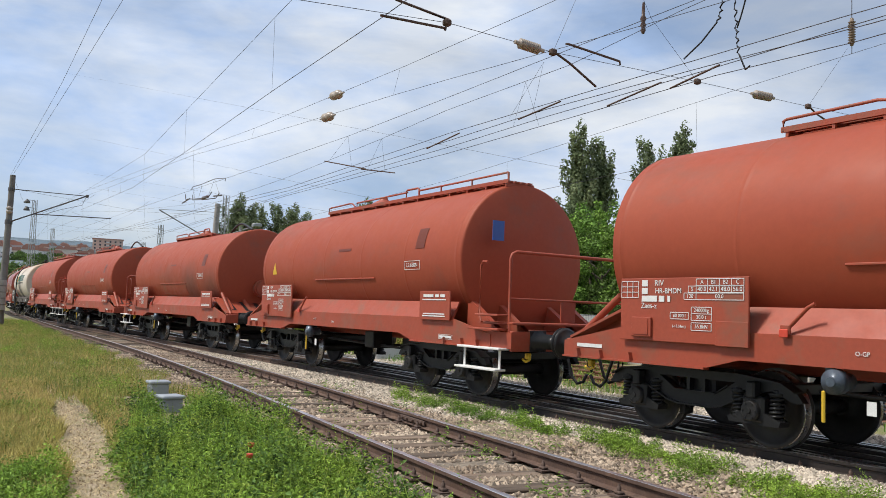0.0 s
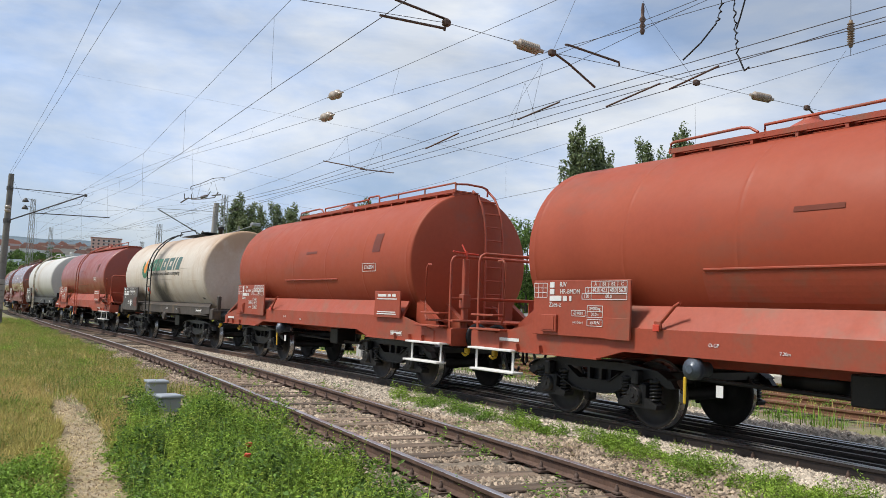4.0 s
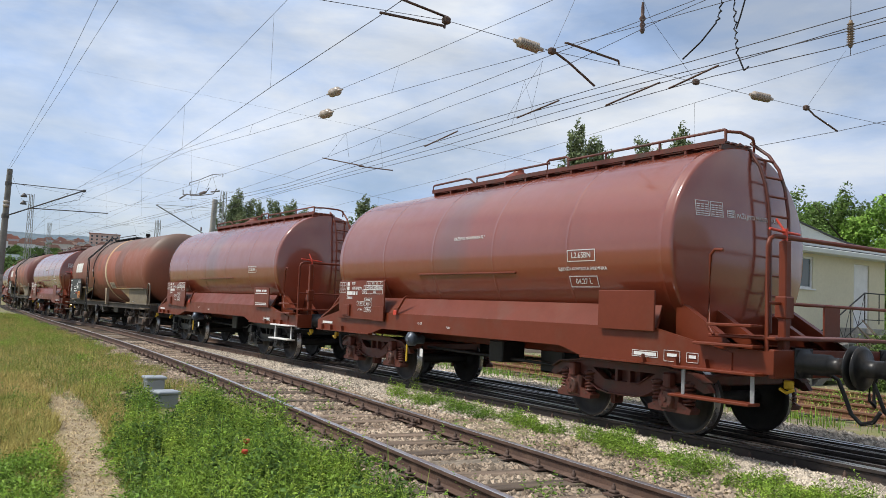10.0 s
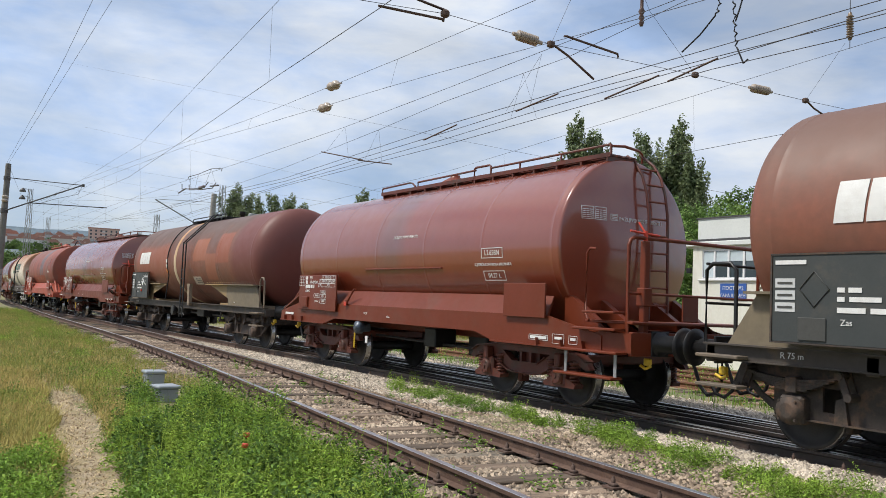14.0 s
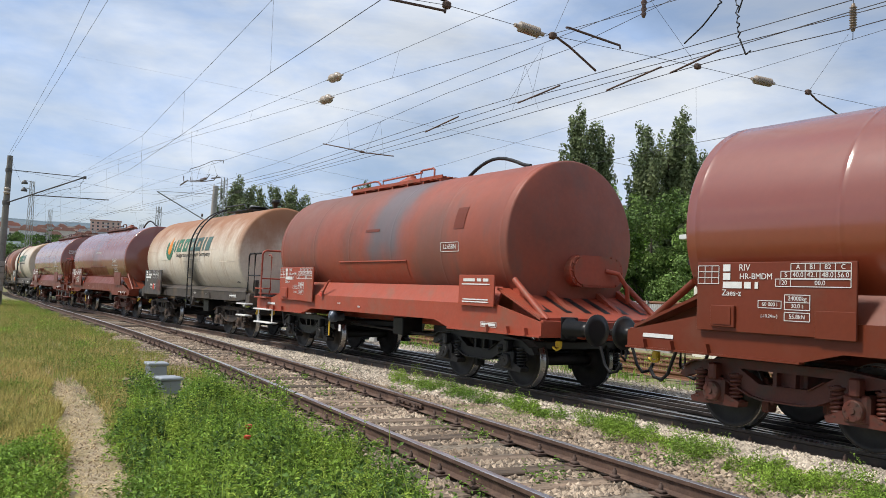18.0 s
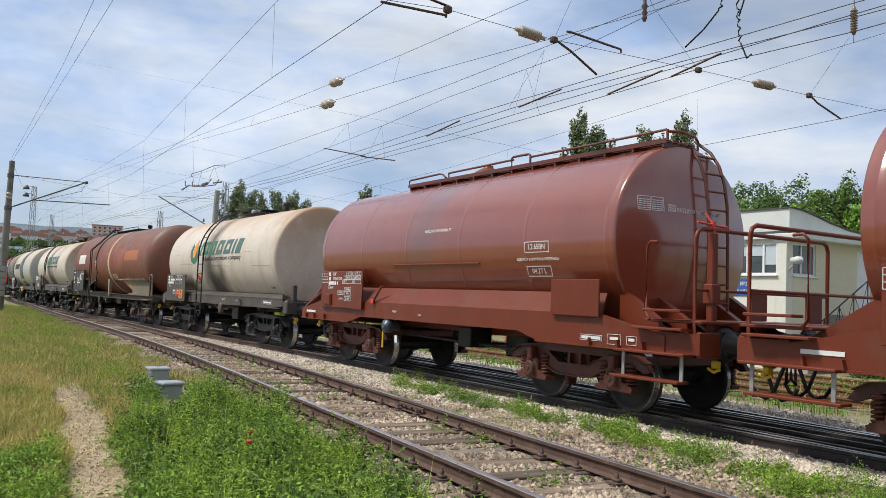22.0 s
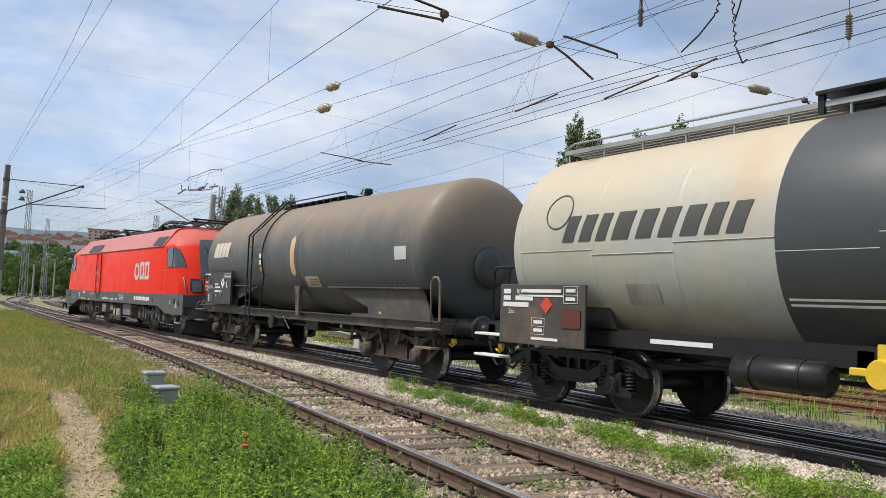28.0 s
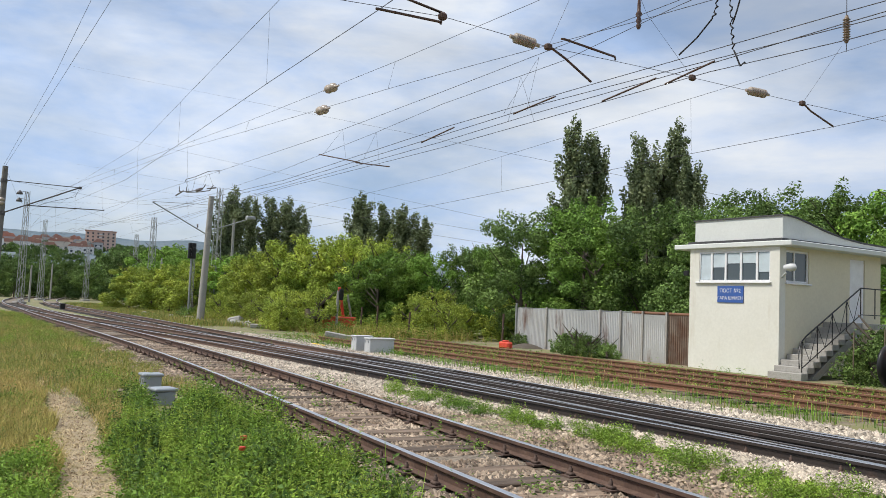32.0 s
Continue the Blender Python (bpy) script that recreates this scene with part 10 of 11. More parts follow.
# the wires beyond the yard: droppers, steady arms and cross spans over the bend
for i in range(7):
    s0 = -34 - i * 8.5
    for line, owner, za, zb in ((wire_main, line_main, 7.75 + 0.014 * (-34 - s0), 5.35), (wire_second, line_second, 6.25, 5.42)):
        p, _ = line(s0, 0.0)
        q, _ = line(s0 - 0.2, 0.25)
        wire(owner, [(p.x, p.y, p.z + za), (q.x, q.y, q.z + zb)], 0.006, "dropper")
for line, owner in ((wire_main, line_main), (wire_second, line_second)):
    for z0, z1, g in ((6.9, 7.3, 0.2), (5.5, 5.6, -0.1), (8.3, 7.6, 0.5)):
        pts = []
        for k in range(13):
            p, _ = line(-58 - 8.5 * k, g)
            pts.append((p.x, p.y, p.z + z0 + (z1 - z0) * (k % 5) / 4))
        wire(owner, pts, 0.011, "carrier_wire")
for a, b in (((-52.8, 16.4, 7.4), (-71.6, 23.2, 9.8)), ((-71.6, 23.2, 10.5), (-100.0, 11.2, 10.8)), ((-88.0, 21.8, 9.0), (-100.0, 11.2, 9.6)), ((-71.6, 23.2, 9.2), (-52.3, 4.6, 7.5)), ((-88.0, 21.8, 8.6), (-60.0, 9.0, 7.2)), ((-129.0, 17.0, 11.0), (-88.0, 21.8, 9.2)), ((-52.8, 16.4, 6.8), (-88.0, 21.8, 8.8)), ((-100.0, 11.2, 10.2), (-52.3, 4.6, 8.3))):
    mid = tuple((p + q) / 2 - (0.5 if i == 2 else 0) for i, (p, q) in enumerate(zip(a, b)))
    wire(feeder, [a, mid, b], 0.012, "span_wire")


# section insulator over the main track: two runners hung from the carrier
for y in (9.65, 9.95):
    part("section_runner", Shape().tube([(-35.2, y, 6.02), (-35.15, y, 5.80), (-33.5, y, 5.66), (-32.0, y, 5.58), (-31.6, y, 5.74)], 0.019, 6), ARM_STEEL, line_main, "dark runner of the section insulator")
part("section_rod", Shape().tube([(-36.2, 9.8, 5.74), (-35.1, 9.8, 5.84)], 0.028, 6).tube([(-31.8, 9.8, 5.62), (-30.8, 9.8, 5.56)], 0.028, 6), ARM_STEEL, line_main)
part("insulator", Shape().turned([(-33.3, 0.03), (-33.2, 0.06), (-32.6, 0.06), (-32.5, 0.03)], 10, "x", (0, 9.8, 5.68)), INSUL_DARK, line_main)
part("section_beam", Shape().tube([(-34.9, 9.8, 6.20), (-34.8, 9.8, 6.30), (-33.5, 9.8, 6.27), (-31.8, 9.8, 6.30), (-30.5, 9.8, 6.18), (-30.5, 9.8, 6.06)], 0.013, 6), ARM_STEEL, line_main)
for a, b in (((-34.8, 6.28), (-34.3, 5.75)), ((-33.4, 6.27), (-33.8, 5.72)), ((-31.8, 6.29), (-32.6, 5.64)), ((-31.8, 6.29), (-31.1, 5.60))):
    wire(line_main, [(a[0], 9.8, a[1]), (b[0], 9.8, b[1])], 0.008, "dropper")


def bulb(parent, a, b):
    """A pale knobbed strain insulator between two places."""
    a, b = Vector(a), Vector(b)
    d = b - a
    s = Shape().turned([(-0.50, 0.02), (-0.30, 0.03), (-0.27, 0.06), (-0.20, 0.115), (-0.12, 0.125), (-0.05, 0.085), (0.0, 0.075), (0.05, 0.085), (0.12, 0.13), (0.20, 0.12), (0.27, 0.06), (0.30, 0.03), (0.50, 0.02)], 14, "x")
    part("insulator", s, INSUL, parent, "pale knobbed strain insulator", at=Matrix.Translation((a + b) / 2) @ d.to_track_quat("X", "Z").to_matrix().to_4x4())


bulb(line_main, (-20.98, MAIN_Y, 7.30), (-19.95, MAIN_Y, 7.25))
bulb(line_main, (-21.51, MAIN_Y, 6.78), (-20.40, MAIN_Y, 6.73))

# spreaders between paired contact wires
for a, b in (((-20.9, MAIN_Y - 0.05, 5.50), (-19.1, MAIN_Y + 0.3, 5.10)), ((-20.6, 10.45, 5.36), (-19.2, 10.75, 5.12))):
    part("spreader", Shape().tube([a, b], 0.017, 6), IRON, line_main if b[1] < 10 else line_second)
for line, xa, za, xb, zb, parent in ((wire_main, -12.3, 5.16, -11.1, 5.27, line_main), (wire_second, -10.4, 5.13, -9.1, 5.25, line_second), (wire_second, -8.9, 5.11, -7.9, 5.24, line_second), (wire_main, -15.6, 5.08, -14.3, 5.22, line_main)):
    a, b = line(xa)[0], line(xb)[0]
    part("splice_rod", Shape().tube([(a.x, a.y, za), (b.x, b.y, zb)], 0.015, 6), IRON, parent)

span = thing("cross_span", "cross-span wire with rod insulators and steady arms over the tracks", "overhead line")
XS = -10.0
wire(span, [(XS, 1.0, 5.2), (XS, 6.37, 5.69), (XS, 7.64, 5.67), (XS, 8.39, 5.66), (XS, 11.81, 5.81), (XS, 15.16, 5.91), (XS, 18.31, 6.04), (XS, 30, 6.5)], 0.009, "span_wire")
wire(span, [(XS, 8.39, 5.66), (XS, 9.3, 7.6)], 0.006, "hanger")
wire(span, [(XS, 11.81, 5.81), (XS, 10.6, 6.71), (XS, 10.4, 7.0)], 0.006, "hanger")
wire(span, [(XS, 15.16, 5.91), (XS, 16.55, 7.4)], 0.006, "hanger")


def rod_insulator(y0, y1, z0, z1):
    prof = [(0.0, 0.03), (0.06, 0.035)]
    n = 9
    for i in range(n):
        t = 0.08 + 0.34 * i / n
        prof += [(t, 0.055), (t + 0.014, 0.085), (t + 0.024, 0.055)]
    prof += [(0.44, 0.035), (0.50, 0.03)]
    d = Vector((0, y1 - y0, z1 - z0))
    k = d.length / 0.5
    s = Shape().turned([(a * k, b) for a, b in prof], 14, "x")
    part("insulator", s, INSUL, span, "pale ribbed rod insulator", at=Matrix.Translation((XS, y0, z0)) @ d.to_track_quat("X", "Z").to_matrix().to_4x4())


rod_insulator(7.62, 8.20, 5.67, 5.64)
rod_insulator(13.35, 14.05, 5.86, 5.89)
for pts in ([(XS, 5.27, 5.55), (XS, 6.33, 5.60), (XS, 6.40, 5.68)], [(XS, 5.25, 6.02), (XS, 5.51, 5.83), (XS, 6.40, 5.74), (XS, 6.34, 5.57)], [(XS, 8.39, 5.68), (XS, 8.75, 5.55), (XS, 9.33, 5.27)], [(XS, 8.66, 5.85), (XS, 8.72, 5.86), (XS, 9.86, 5.80), (XS, 9.87, 5.74)], [(XS, 15.16, 5.93), (XS, 15.45, 5.80), (XS, 16.27, 5.60)]):
    part("steady_arm", Shape().tube(pts, 0.019, 6), IRON, span)
for y, z in ((6.37, 5.69), (8.39, 5.66), (11.81, 5.81), (15.16, 5.91)):
    part("clamp", Shape().box(XS - 0.05, y - 0.06, z - 0.05, XS + 0.05, y + 0.06, z + 0.05, 0.02), IRON, span)
s = Shape().turned([(6.40, 0.025), (6.46, 0.05), (6.5, 0.03), (6.54, 0.055), (6.60, 0.03), (6.66, 0.06), (6.72, 0.03), (6.85, 0.03), (6.95, 0.02)], 10, "z", (XS, 10.40, 0))
part("insulator", s, INSUL_DARK, span, "brown hanging bell insulator")
# carrier insulator and jumper loops at the yard line
prof = [(0.0, 0.03)]
for i in range(9):
    prof += [(0.05 + i * 0.05, 0.045), (0.07 + i * 0.05, 0.075), (0.085 + i * 0.05, 0.045)]
part("insulator", Shape().turned([(a, b) for a, b in prof + [(0.55, 0.03)]], 12, "z", (-9.12, 15.25, 6.97)), INSUL_MID, line_yard, "brown ribbed hanging insulator")
wire(line_yard, [(-9.12, 15.25, 6.8), (-9.12, 15.25, 8.2)], 0.014, "hanger")


def jumper(knots, coil):
    """A slack cable through the knots, wound round itself along part of its length."""
    knots, pts = [Vector(q) for q in knots], []
    for i in range(61):
        t = i / 60
        k = min(int(t * (len(knots) - 1)), len(knots) - 2)
        p = knots[k].lerp(knots[k + 1], t * (len(knots) - 1) - k)
        if coil[0] < t < coil[1]:
            p += Vector((math.cos(i * 1.7) * 0.030, 0, math.sin(i * 1.7) * 0.018))
        pts.append(tuple(p))
    part("jumper", Shape().tube(pts, 0.012, 6), BLACK, line_main, "coiled black jumper cable")


jumper([(-7.50, MAIN_Y, 6.75), (-7.58, MAIN_Y, 6.23), (-7.68, MAIN_Y, 5.80), (-7.99, MAIN_Y, 5.55), (-8.32, MAIN_Y, 5.37)], (0.30, 0.52))
jumper([(-7.74, 9.9, 6.8), (-7.71, 9.9, 6.28), (-7.68, 9.9, 5.76), (-7.63, 9.9, 5.35), (-7.52, 9.9, 5.10), (-7.44, 9.9, 5.14)], (0.26, 0.60))
jumper([(-7.46, 9.9, 6.8), (-7.50, 9.9, 6.22), (-7.60, 9.9, 5.92), (-7.67, 9.9, 5.75)], (2, 3))

# far power lines
for a, b in (((-600, 80, 152), (-60, 80, 15)), ((-500, 80, 92), (-60, 80, 6.5)), ((-500, 80, 72), (-60, 80, 6.5)), ((-500, 80, 64), (-60, 80, 5.4))):
    wire(power, [a, b], 0.040)

# ---- sleepers and fastenings ----
def sleepers(parent, line, a, b, pitch, top, length, material, jitter=0.03, seed=1, plates=True):
    rng = random.Random(seed)
    me = [cached(("sleeper", length, q), lambda q=q: Shape().box(-0.125 - 0.01 * q, -length / 2, -0.16, 0.125 + 0.01 * q, length / 2, 0.0, 0.012)) for q in range(3)]

    def chair():
        s = Shape().box(-0.08, -0.17, 0.0, 0.08, 0.17, 0.018).box(-0.05, -0.13, 0.018, 0.05, -0.07, 0.05, 0.01).box(-0.05, 0.07, 0.018, 0.05, 0.13, 0.05, 0.01)
        for y in (-0.1, 0.1):
            s.turned([(0.05, 0.022), (0.085, 0.022), (0.09, 0.012), (0.11, 0.012)], 6, "z", (0, y, 0))
        return s
    s = a
    while s < b:
        p, h = line(s + rng.uniform(-jitter, jitter))
        part("sleeper", me[rng.randrange(3)], material, parent, at=Matrix.Translation((p.x, p.y, p.z + top + rng.choice((0.004, 0.0, -0.006, -0.014, -0.03)))) @ Matrix.Rotation(h + rng.uniform(-0.035, 0.035), 4, "Z"))
        if plates and s > -26:
            for g in (-0.7535, 0.7535):
                q, _ = line(s, g)
                part("rail_chair", cached("rail_chair", chair), IRON, parent, at=Matrix.Translation((q.x, q.y, q.z + top)) @ Matrix.Rotation(h, 4, "Z"))
        s += pitch


sleepers(track_near, siding_at, -64, 3, 0.62, -0.168, 2.6, SLEEPER, 0.05, seed=1)
SLEEPER_OIL = mat("sleeper_oily", (0.045, 0.040, 0.036), 0.7, second=(0.075, 0.062, 0.05), scale=2.5, amount=0.8, stretch=(0.25, 4, 4), grain=0.25, random_tint=0.3)
sleepers(track_main, main_at, -100, 3, 0.60, -0.168, 2.7, SLEEPER_OIL, seed=2)
sleepers(track_second, second_at, -110, -27, 0.60, -0.172, 2.6, SLEEPER_OIL, seed=3)
sleepers(track_yard, yard_a, -31, 6, 0.65, -0.185, 2.5, SLEEPER, 0.05, 4, False)
sleepers(track_yard_far, yard_b, -31, 6, 0.65, -0.185, 2.5, SLEEPER, 0.05, 5, False)


def joint_bar(x, side, line, parent):
    p, h = line(x, side)
    s = Shape().box(-0.40, -0.052, -0.115, 0.40, -0.030, -0.05, 0.006).box(-0.40, 0.030, -0.115, 0.40, 0.052, -0.05, 0.006)
    for dx in (-0.3, -0.15, 0.05, 0.2, 0.32):
        s.turned([(-0.085, 0.02), (-0.05, 0.02)], 6, "y", (dx, 0, -0.085))
    part("joint_bar", s, IRON, parent, "bolted rail joint bar", at=Matrix.Translation(p) @ Matrix.Rotation(h, 4, "Z"))


joint_bar(-11.9, -0.7535, siding_at, track_near)
joint_bar(-10.35, 0.7535, siding_at, track_near)
joint_bar(-27.5, 0.7535, siding_at, track_near)

# check rails and wing rails of the slip
for name, line, side, a, b in (("check_rail", main_at, -0.66, -27, -14), ("check_rail", main_at, 0.66, -24, -9), ("wing_rail", second_at, -0.66, -22, -8), ("wing_rail", second_at, 0.66, -28, -16), ("check_rail", main_at, 0.42, -24, 2), ("wing_rail", second_at, 0.38, -20, 2), ("check_rail", main_at, -0.40, -26, 2), ("wing_rail", main_at, 0.05, -27, -3)):
    prof = [(-0.032, 0.0), (0.032, 0.0), (0.03, -0.04), (0.01, -0.05), (0.01, -0.12), (0.05, -0.15), (-0.05, -0.15), (-0.01, -0.12), (-0.01, -0.05), (-0.03, -0.04)]
    st = [a + (b - a) * i / 24 for i in range(25)]
    v, n = [], len(prof)
    for s in st:
        flare = 0.07 * max(0.0, 1 - (s - a) / 0.9) + 0.07 * max(0.0, 1 - (b - s) / 0.9)
        for dy, dz in prof:
            p, _ = line(s, side * (1 - flare) + dy)
            v.append((p.x, p.y, p.z + dz - 0.008))
    f = [(i * n + k, i * n + (k + 1) % n, (i + 1) * n + (k + 1) % n, (i + 1) * n + k) for i in range(24) for k in range(n)] + [tuple(range(n)), tuple(range(24 * n, 25 * n))]
    me = mesh_of(name, v, f)
    me.materials.append(RAIL_OIL)
    me.materials.append(RAIL_DULL)
    me.polygons.foreach_set("material_index", [1 if q % n == 0 and q < 24 * n else 0 for q in range(len(f))])
    ob = new(name, me)
    ob.parent = track_main if line is main_at else track_second
# greased plates and shallow rodding between the slip rails
for i, (a, b, side) in enumerate(((-27, -16, -0.20), (-25, -14, 0.24))):
    s = Shape()
    pa, pb = main_at(a, side)[0], main_at(b, side)[0]
    s.tube([(pa.x, pa.y, -0.13), (pb.x, pb.y, -0.12)], 0.035, 6)
    part("point_rod", s, GREASE, track_main, "black greased point rod")
OIL_PLATE = Shape()
for i in range(40):
    x = -27 + i * 0.62
    y = main_at(x)[0].y
    OIL_PLATE.box(x - 0.14, y - 0.62, -0.165, x + 0.14, y + 0.62, -0.155)
tagged(part("slide_plate", OIL_PLATE, GREASE, track_main, "black greased slide plates"), kind="stuff")


# ---- loose stones ----
def stones(name, label, count, seed, place, size, material):
    rng = np.random.default_rng(seed)
    base = np.array([(1, 0, 0), (-1, 0, 0), (0, 1, 0), (0, -1, 0), (0, 0, 1), (0, 0, -1)], float)
    tri = np.array([(0, 2, 4), (2, 1, 4), (1, 3, 4), (3, 0, 4), (2, 0, 5), (1, 2, 5), (3, 1, 5), (0, 3, 5)])
    x, y, z = place(rng, count)
    k = len(x)
    sz = size * (0.5 + rng.random(k) ** 1.6 * 1.1)
    v = base[None] * (0.8 + 0.4 * rng.random((k, 6, 1))) * np.array([1.15, 1.0, 0.8]) + rng.normal(size=(k, 6, 3)) * 0.16
    a = rng.random(k) * 6.283
    c, s = np.cos(a)[:, None], np.sin(a)[:, None]
    vx, vy = v[:, :, 0] * c - v[:, :, 1] * s, v[:, :, 0] * s + v[:, :, 1] * c
    v = np.stack([vx, vy, v[:, :, 2]], 2) * sz[:, None, None] + np.stack([x, y, z + sz * 0.25], 1)[:, None]
    f = (tri[None] + (np.arange(k) * 6)[:, None, None]).reshape(-1, 3)
    me = bpy.data.meshes.new(name)
    me.from_pydata(v.reshape(-1, 3).tolist(), [], f.tolist())
    me.update()
    return solid(name, me, material, label, "ballast", kind="stuff")


def near_bed(rng, n):
    x = -1.5 - 30 * rng.random(n) ** 1.25
    side = rng.uniform(-1.85, 1.95, n)
    y = siding_ys(x) + side
    z = np.where(np.abs(side) > 1.4, -0.20 - (np.abs(side) - 1.4) * 0.10, -0.196)
    z = z - 0.004
    keep = (np.abs(np.abs(side) - 0.7535) > 0.085)
    # hollow cribs where the sleepers stand clear
    phase = ((x - 0.1016 * side + 56) % 0.62) / 0.62
    on = (phase < 0.24) | (phase > 0.76)
    index = np.floor((x - 0.1016 * side + 56) / 0.62 + 0.5).astype(int)
    bared = rng.random(400)[index % 400]
    bare = np.where(bared < 0.4, 0.96, np.where(bared < 0.6, 0.75, 0.30))
    keep &= ~(on & (np.abs(side) < 1.25) & (rng.random(n) < bare))
    return x[keep], y[keep], z[keep]


def between(rng, n):
    x = -1.0 - 32 * rng.random(n) ** 1.2
    lo, hi = siding_ys(x) + 1.5, np.full(n, 8.62) - 0.0011 * np.minimum(0, x + 15) ** 2
    y = lo + (hi - lo) * rng.random(n)
    keep = hi > lo
    return x[keep], y[keep], np.full(keep.sum(), -0.21)


def beyond(rng, n):
    x = -1 - 36 * rng.random(n) ** 1.2
    near = 10.25 - 0.065 * x
    y = near + 2.1 * rng.random(n) ** 1.3
    heap = 0.09 * np.exp(-((y - near - 0.55) / 0.45) ** 2)
    return x, y, heap - 0.21


def between_new(rng, n):
    """The strip of fresh stone heaped against the main track."""
    x = -1.0 - 34 * rng.random(n) ** 1.2
    hi = np.full(n, 8.66) - 0.0011 * np.minimum(0, x + 15) ** 2
    wide = np.minimum(np.interp(-x, (3.0, 6.0, 12.0, 20.0), (0.35, 0.6, 1.15, 1.4)) + 0.15 * np.sin(x * 0.9), hi - siding_ys(x) - 1.3)
    y = hi - wide * rng.random(n) ** 1.15
    keep = wide > 0.15
    heap = 0.07 * np.exp(-((hi - y - 0.25) / 0.35) ** 2)
    return x[keep], y[keep], (heap - 0.205)[keep]


PALE = mat("ballast_new_stone", (0.55, 0.475, 0.385), 0.9, second=(0.33, 0.285, 0.225), scale=2.0, amount=0.9, grain=0.1, island=0.55)
stones("ballast_stones", "loose mixed grey and tan ballast stones", 84000, 1, near_bed, 0.0255, BALLAST)
stones("ballast_stones_brown", "brownish older stones between the tracks", 44000, 2, between, 0.0255, BALLAST)
stones("ballast_stones_pale", "pale new ballast stones heaped beside the main track", 42000, 5, between_new, 0.0265, PALE)
stones("ballast_stones_far", "pale ballast stones beyond the main track", 30000, 3, beyond, 0.036, PALE)


# ---- grass and weeds ----
def blades(name, label, roots, height, width, lean, seed, material, segs=2):
    """Upright grass blades, each a bent tapering strip."""
    rng = np.random.default_rng(seed)
    k = len(roots)
    h = height * (0.5 + rng.random(k))
    a = rng.random(k) * 6.283
    d = np.stack([np.cos(a), np.sin(a), np.zeros(k)], 1)
    side = np.stack([-np.sin(a), np.cos(a), np.zeros(k)], 1)
    b = lean * h * rng.random(k)
    w = width * (0.6 + 0.8 * rng.random(k))
    mid = roots + d * (b * 0.3)[:, None] + np.array([0, 0, 1.0]) * (h * 0.6)[:, None]
    tip = roots + d * b[:, None] + np.array([0, 0, 1.0]) * h[:, None]
    v = np.stack([roots - side * w[:, None], roots + side * w[:, None], mid + side * (w * 0.7)[:, None], mid - side * (w * 0.7)[:, None], tip], 1)
    i = np.arange(k) * 5
    faces = [q for j in i.tolist() for q in ((j, j + 1, j + 2, j + 3), (j + 3, j + 2, j + 4))]
    me = bpy.data.meshes.new(name)
    me.from_pydata(v.reshape(-1, 3).tolist(), [], faces)
    me.update()
    return solid(name, me, material, label, "grass", kind="stuff")


def path_y(x):
    """The middle of the trodden path."""
    return np.interp(-np.asarray(x, float), (0.0, 7.26, 9.37, 11.87, 14.45, 16.0, 18.0, 24.0), (0.45, 1.43, 1.71, 2.03, 2.24, 2.32, 2.35, 2.25))


def weeds(name, label, roots, height, leaf, seed, material, leaves=11):
    """Leafy weeds: short stems set with pointed leaves."""
    rng = np.random.default_rng(seed)
    k = len(roots)
    clump = np.array([1.3 * noise.noise(Vector((a * 1.9, b * 1.9, 5.0))) + 0.6 * noise.noise(Vector((a * 5.1, b * 5.1, 2.0))) for a, b in roots[:, :2]])
    h = height * (0.45 + 0.75 * rng.random(k)) * np.clip(1.0 + 0.9 * clump, 0.3, 1.9)
    ln = rng.normal(size=(k, 2)) * 0.14
    vs, n = [], k * leaves
    t = rng.random((k, leaves)) ** 0.75
    p = roots[:, None] + np.stack([ln[:, :1] * h[:, None] * t * 1.2, ln[:, 1:] * h[:, None] * t * 1.2, h[:, None] * t], 2)
    a = rng.random((k, leaves)) * 6.283
    up = rng.uniform(0.0, 0.9, (k, leaves))
    d = np.stack([np.cos(a) * np.cos(up), np.sin(a) * np.cos(up), np.sin(up)], 2)
    s = np.stack([-np.sin(a), np.cos(a), np.zeros_like(a)], 2)
    L = leaf * (0.5 + rng.random((k, leaves)))[..., None] * (1.25 - 0.5 * t)[..., None]
    droop = np.array([0, 0, -1.0]) * L * 0.35
    v = np.stack([p, p + d * L * 0.5 + s * L * 0.19, p + d * L + droop, p + d * L * 0.5 - s * L * 0.19], 2).reshape(-1, 3)
    me = bpy.data.meshes.new(name)
    me.from_pydata(v.tolist(), [], np.arange(n * 4).reshape(-1, 4).tolist())
    me.update()
    return solid(name, me, material, label, "weeds", kind="stuff")


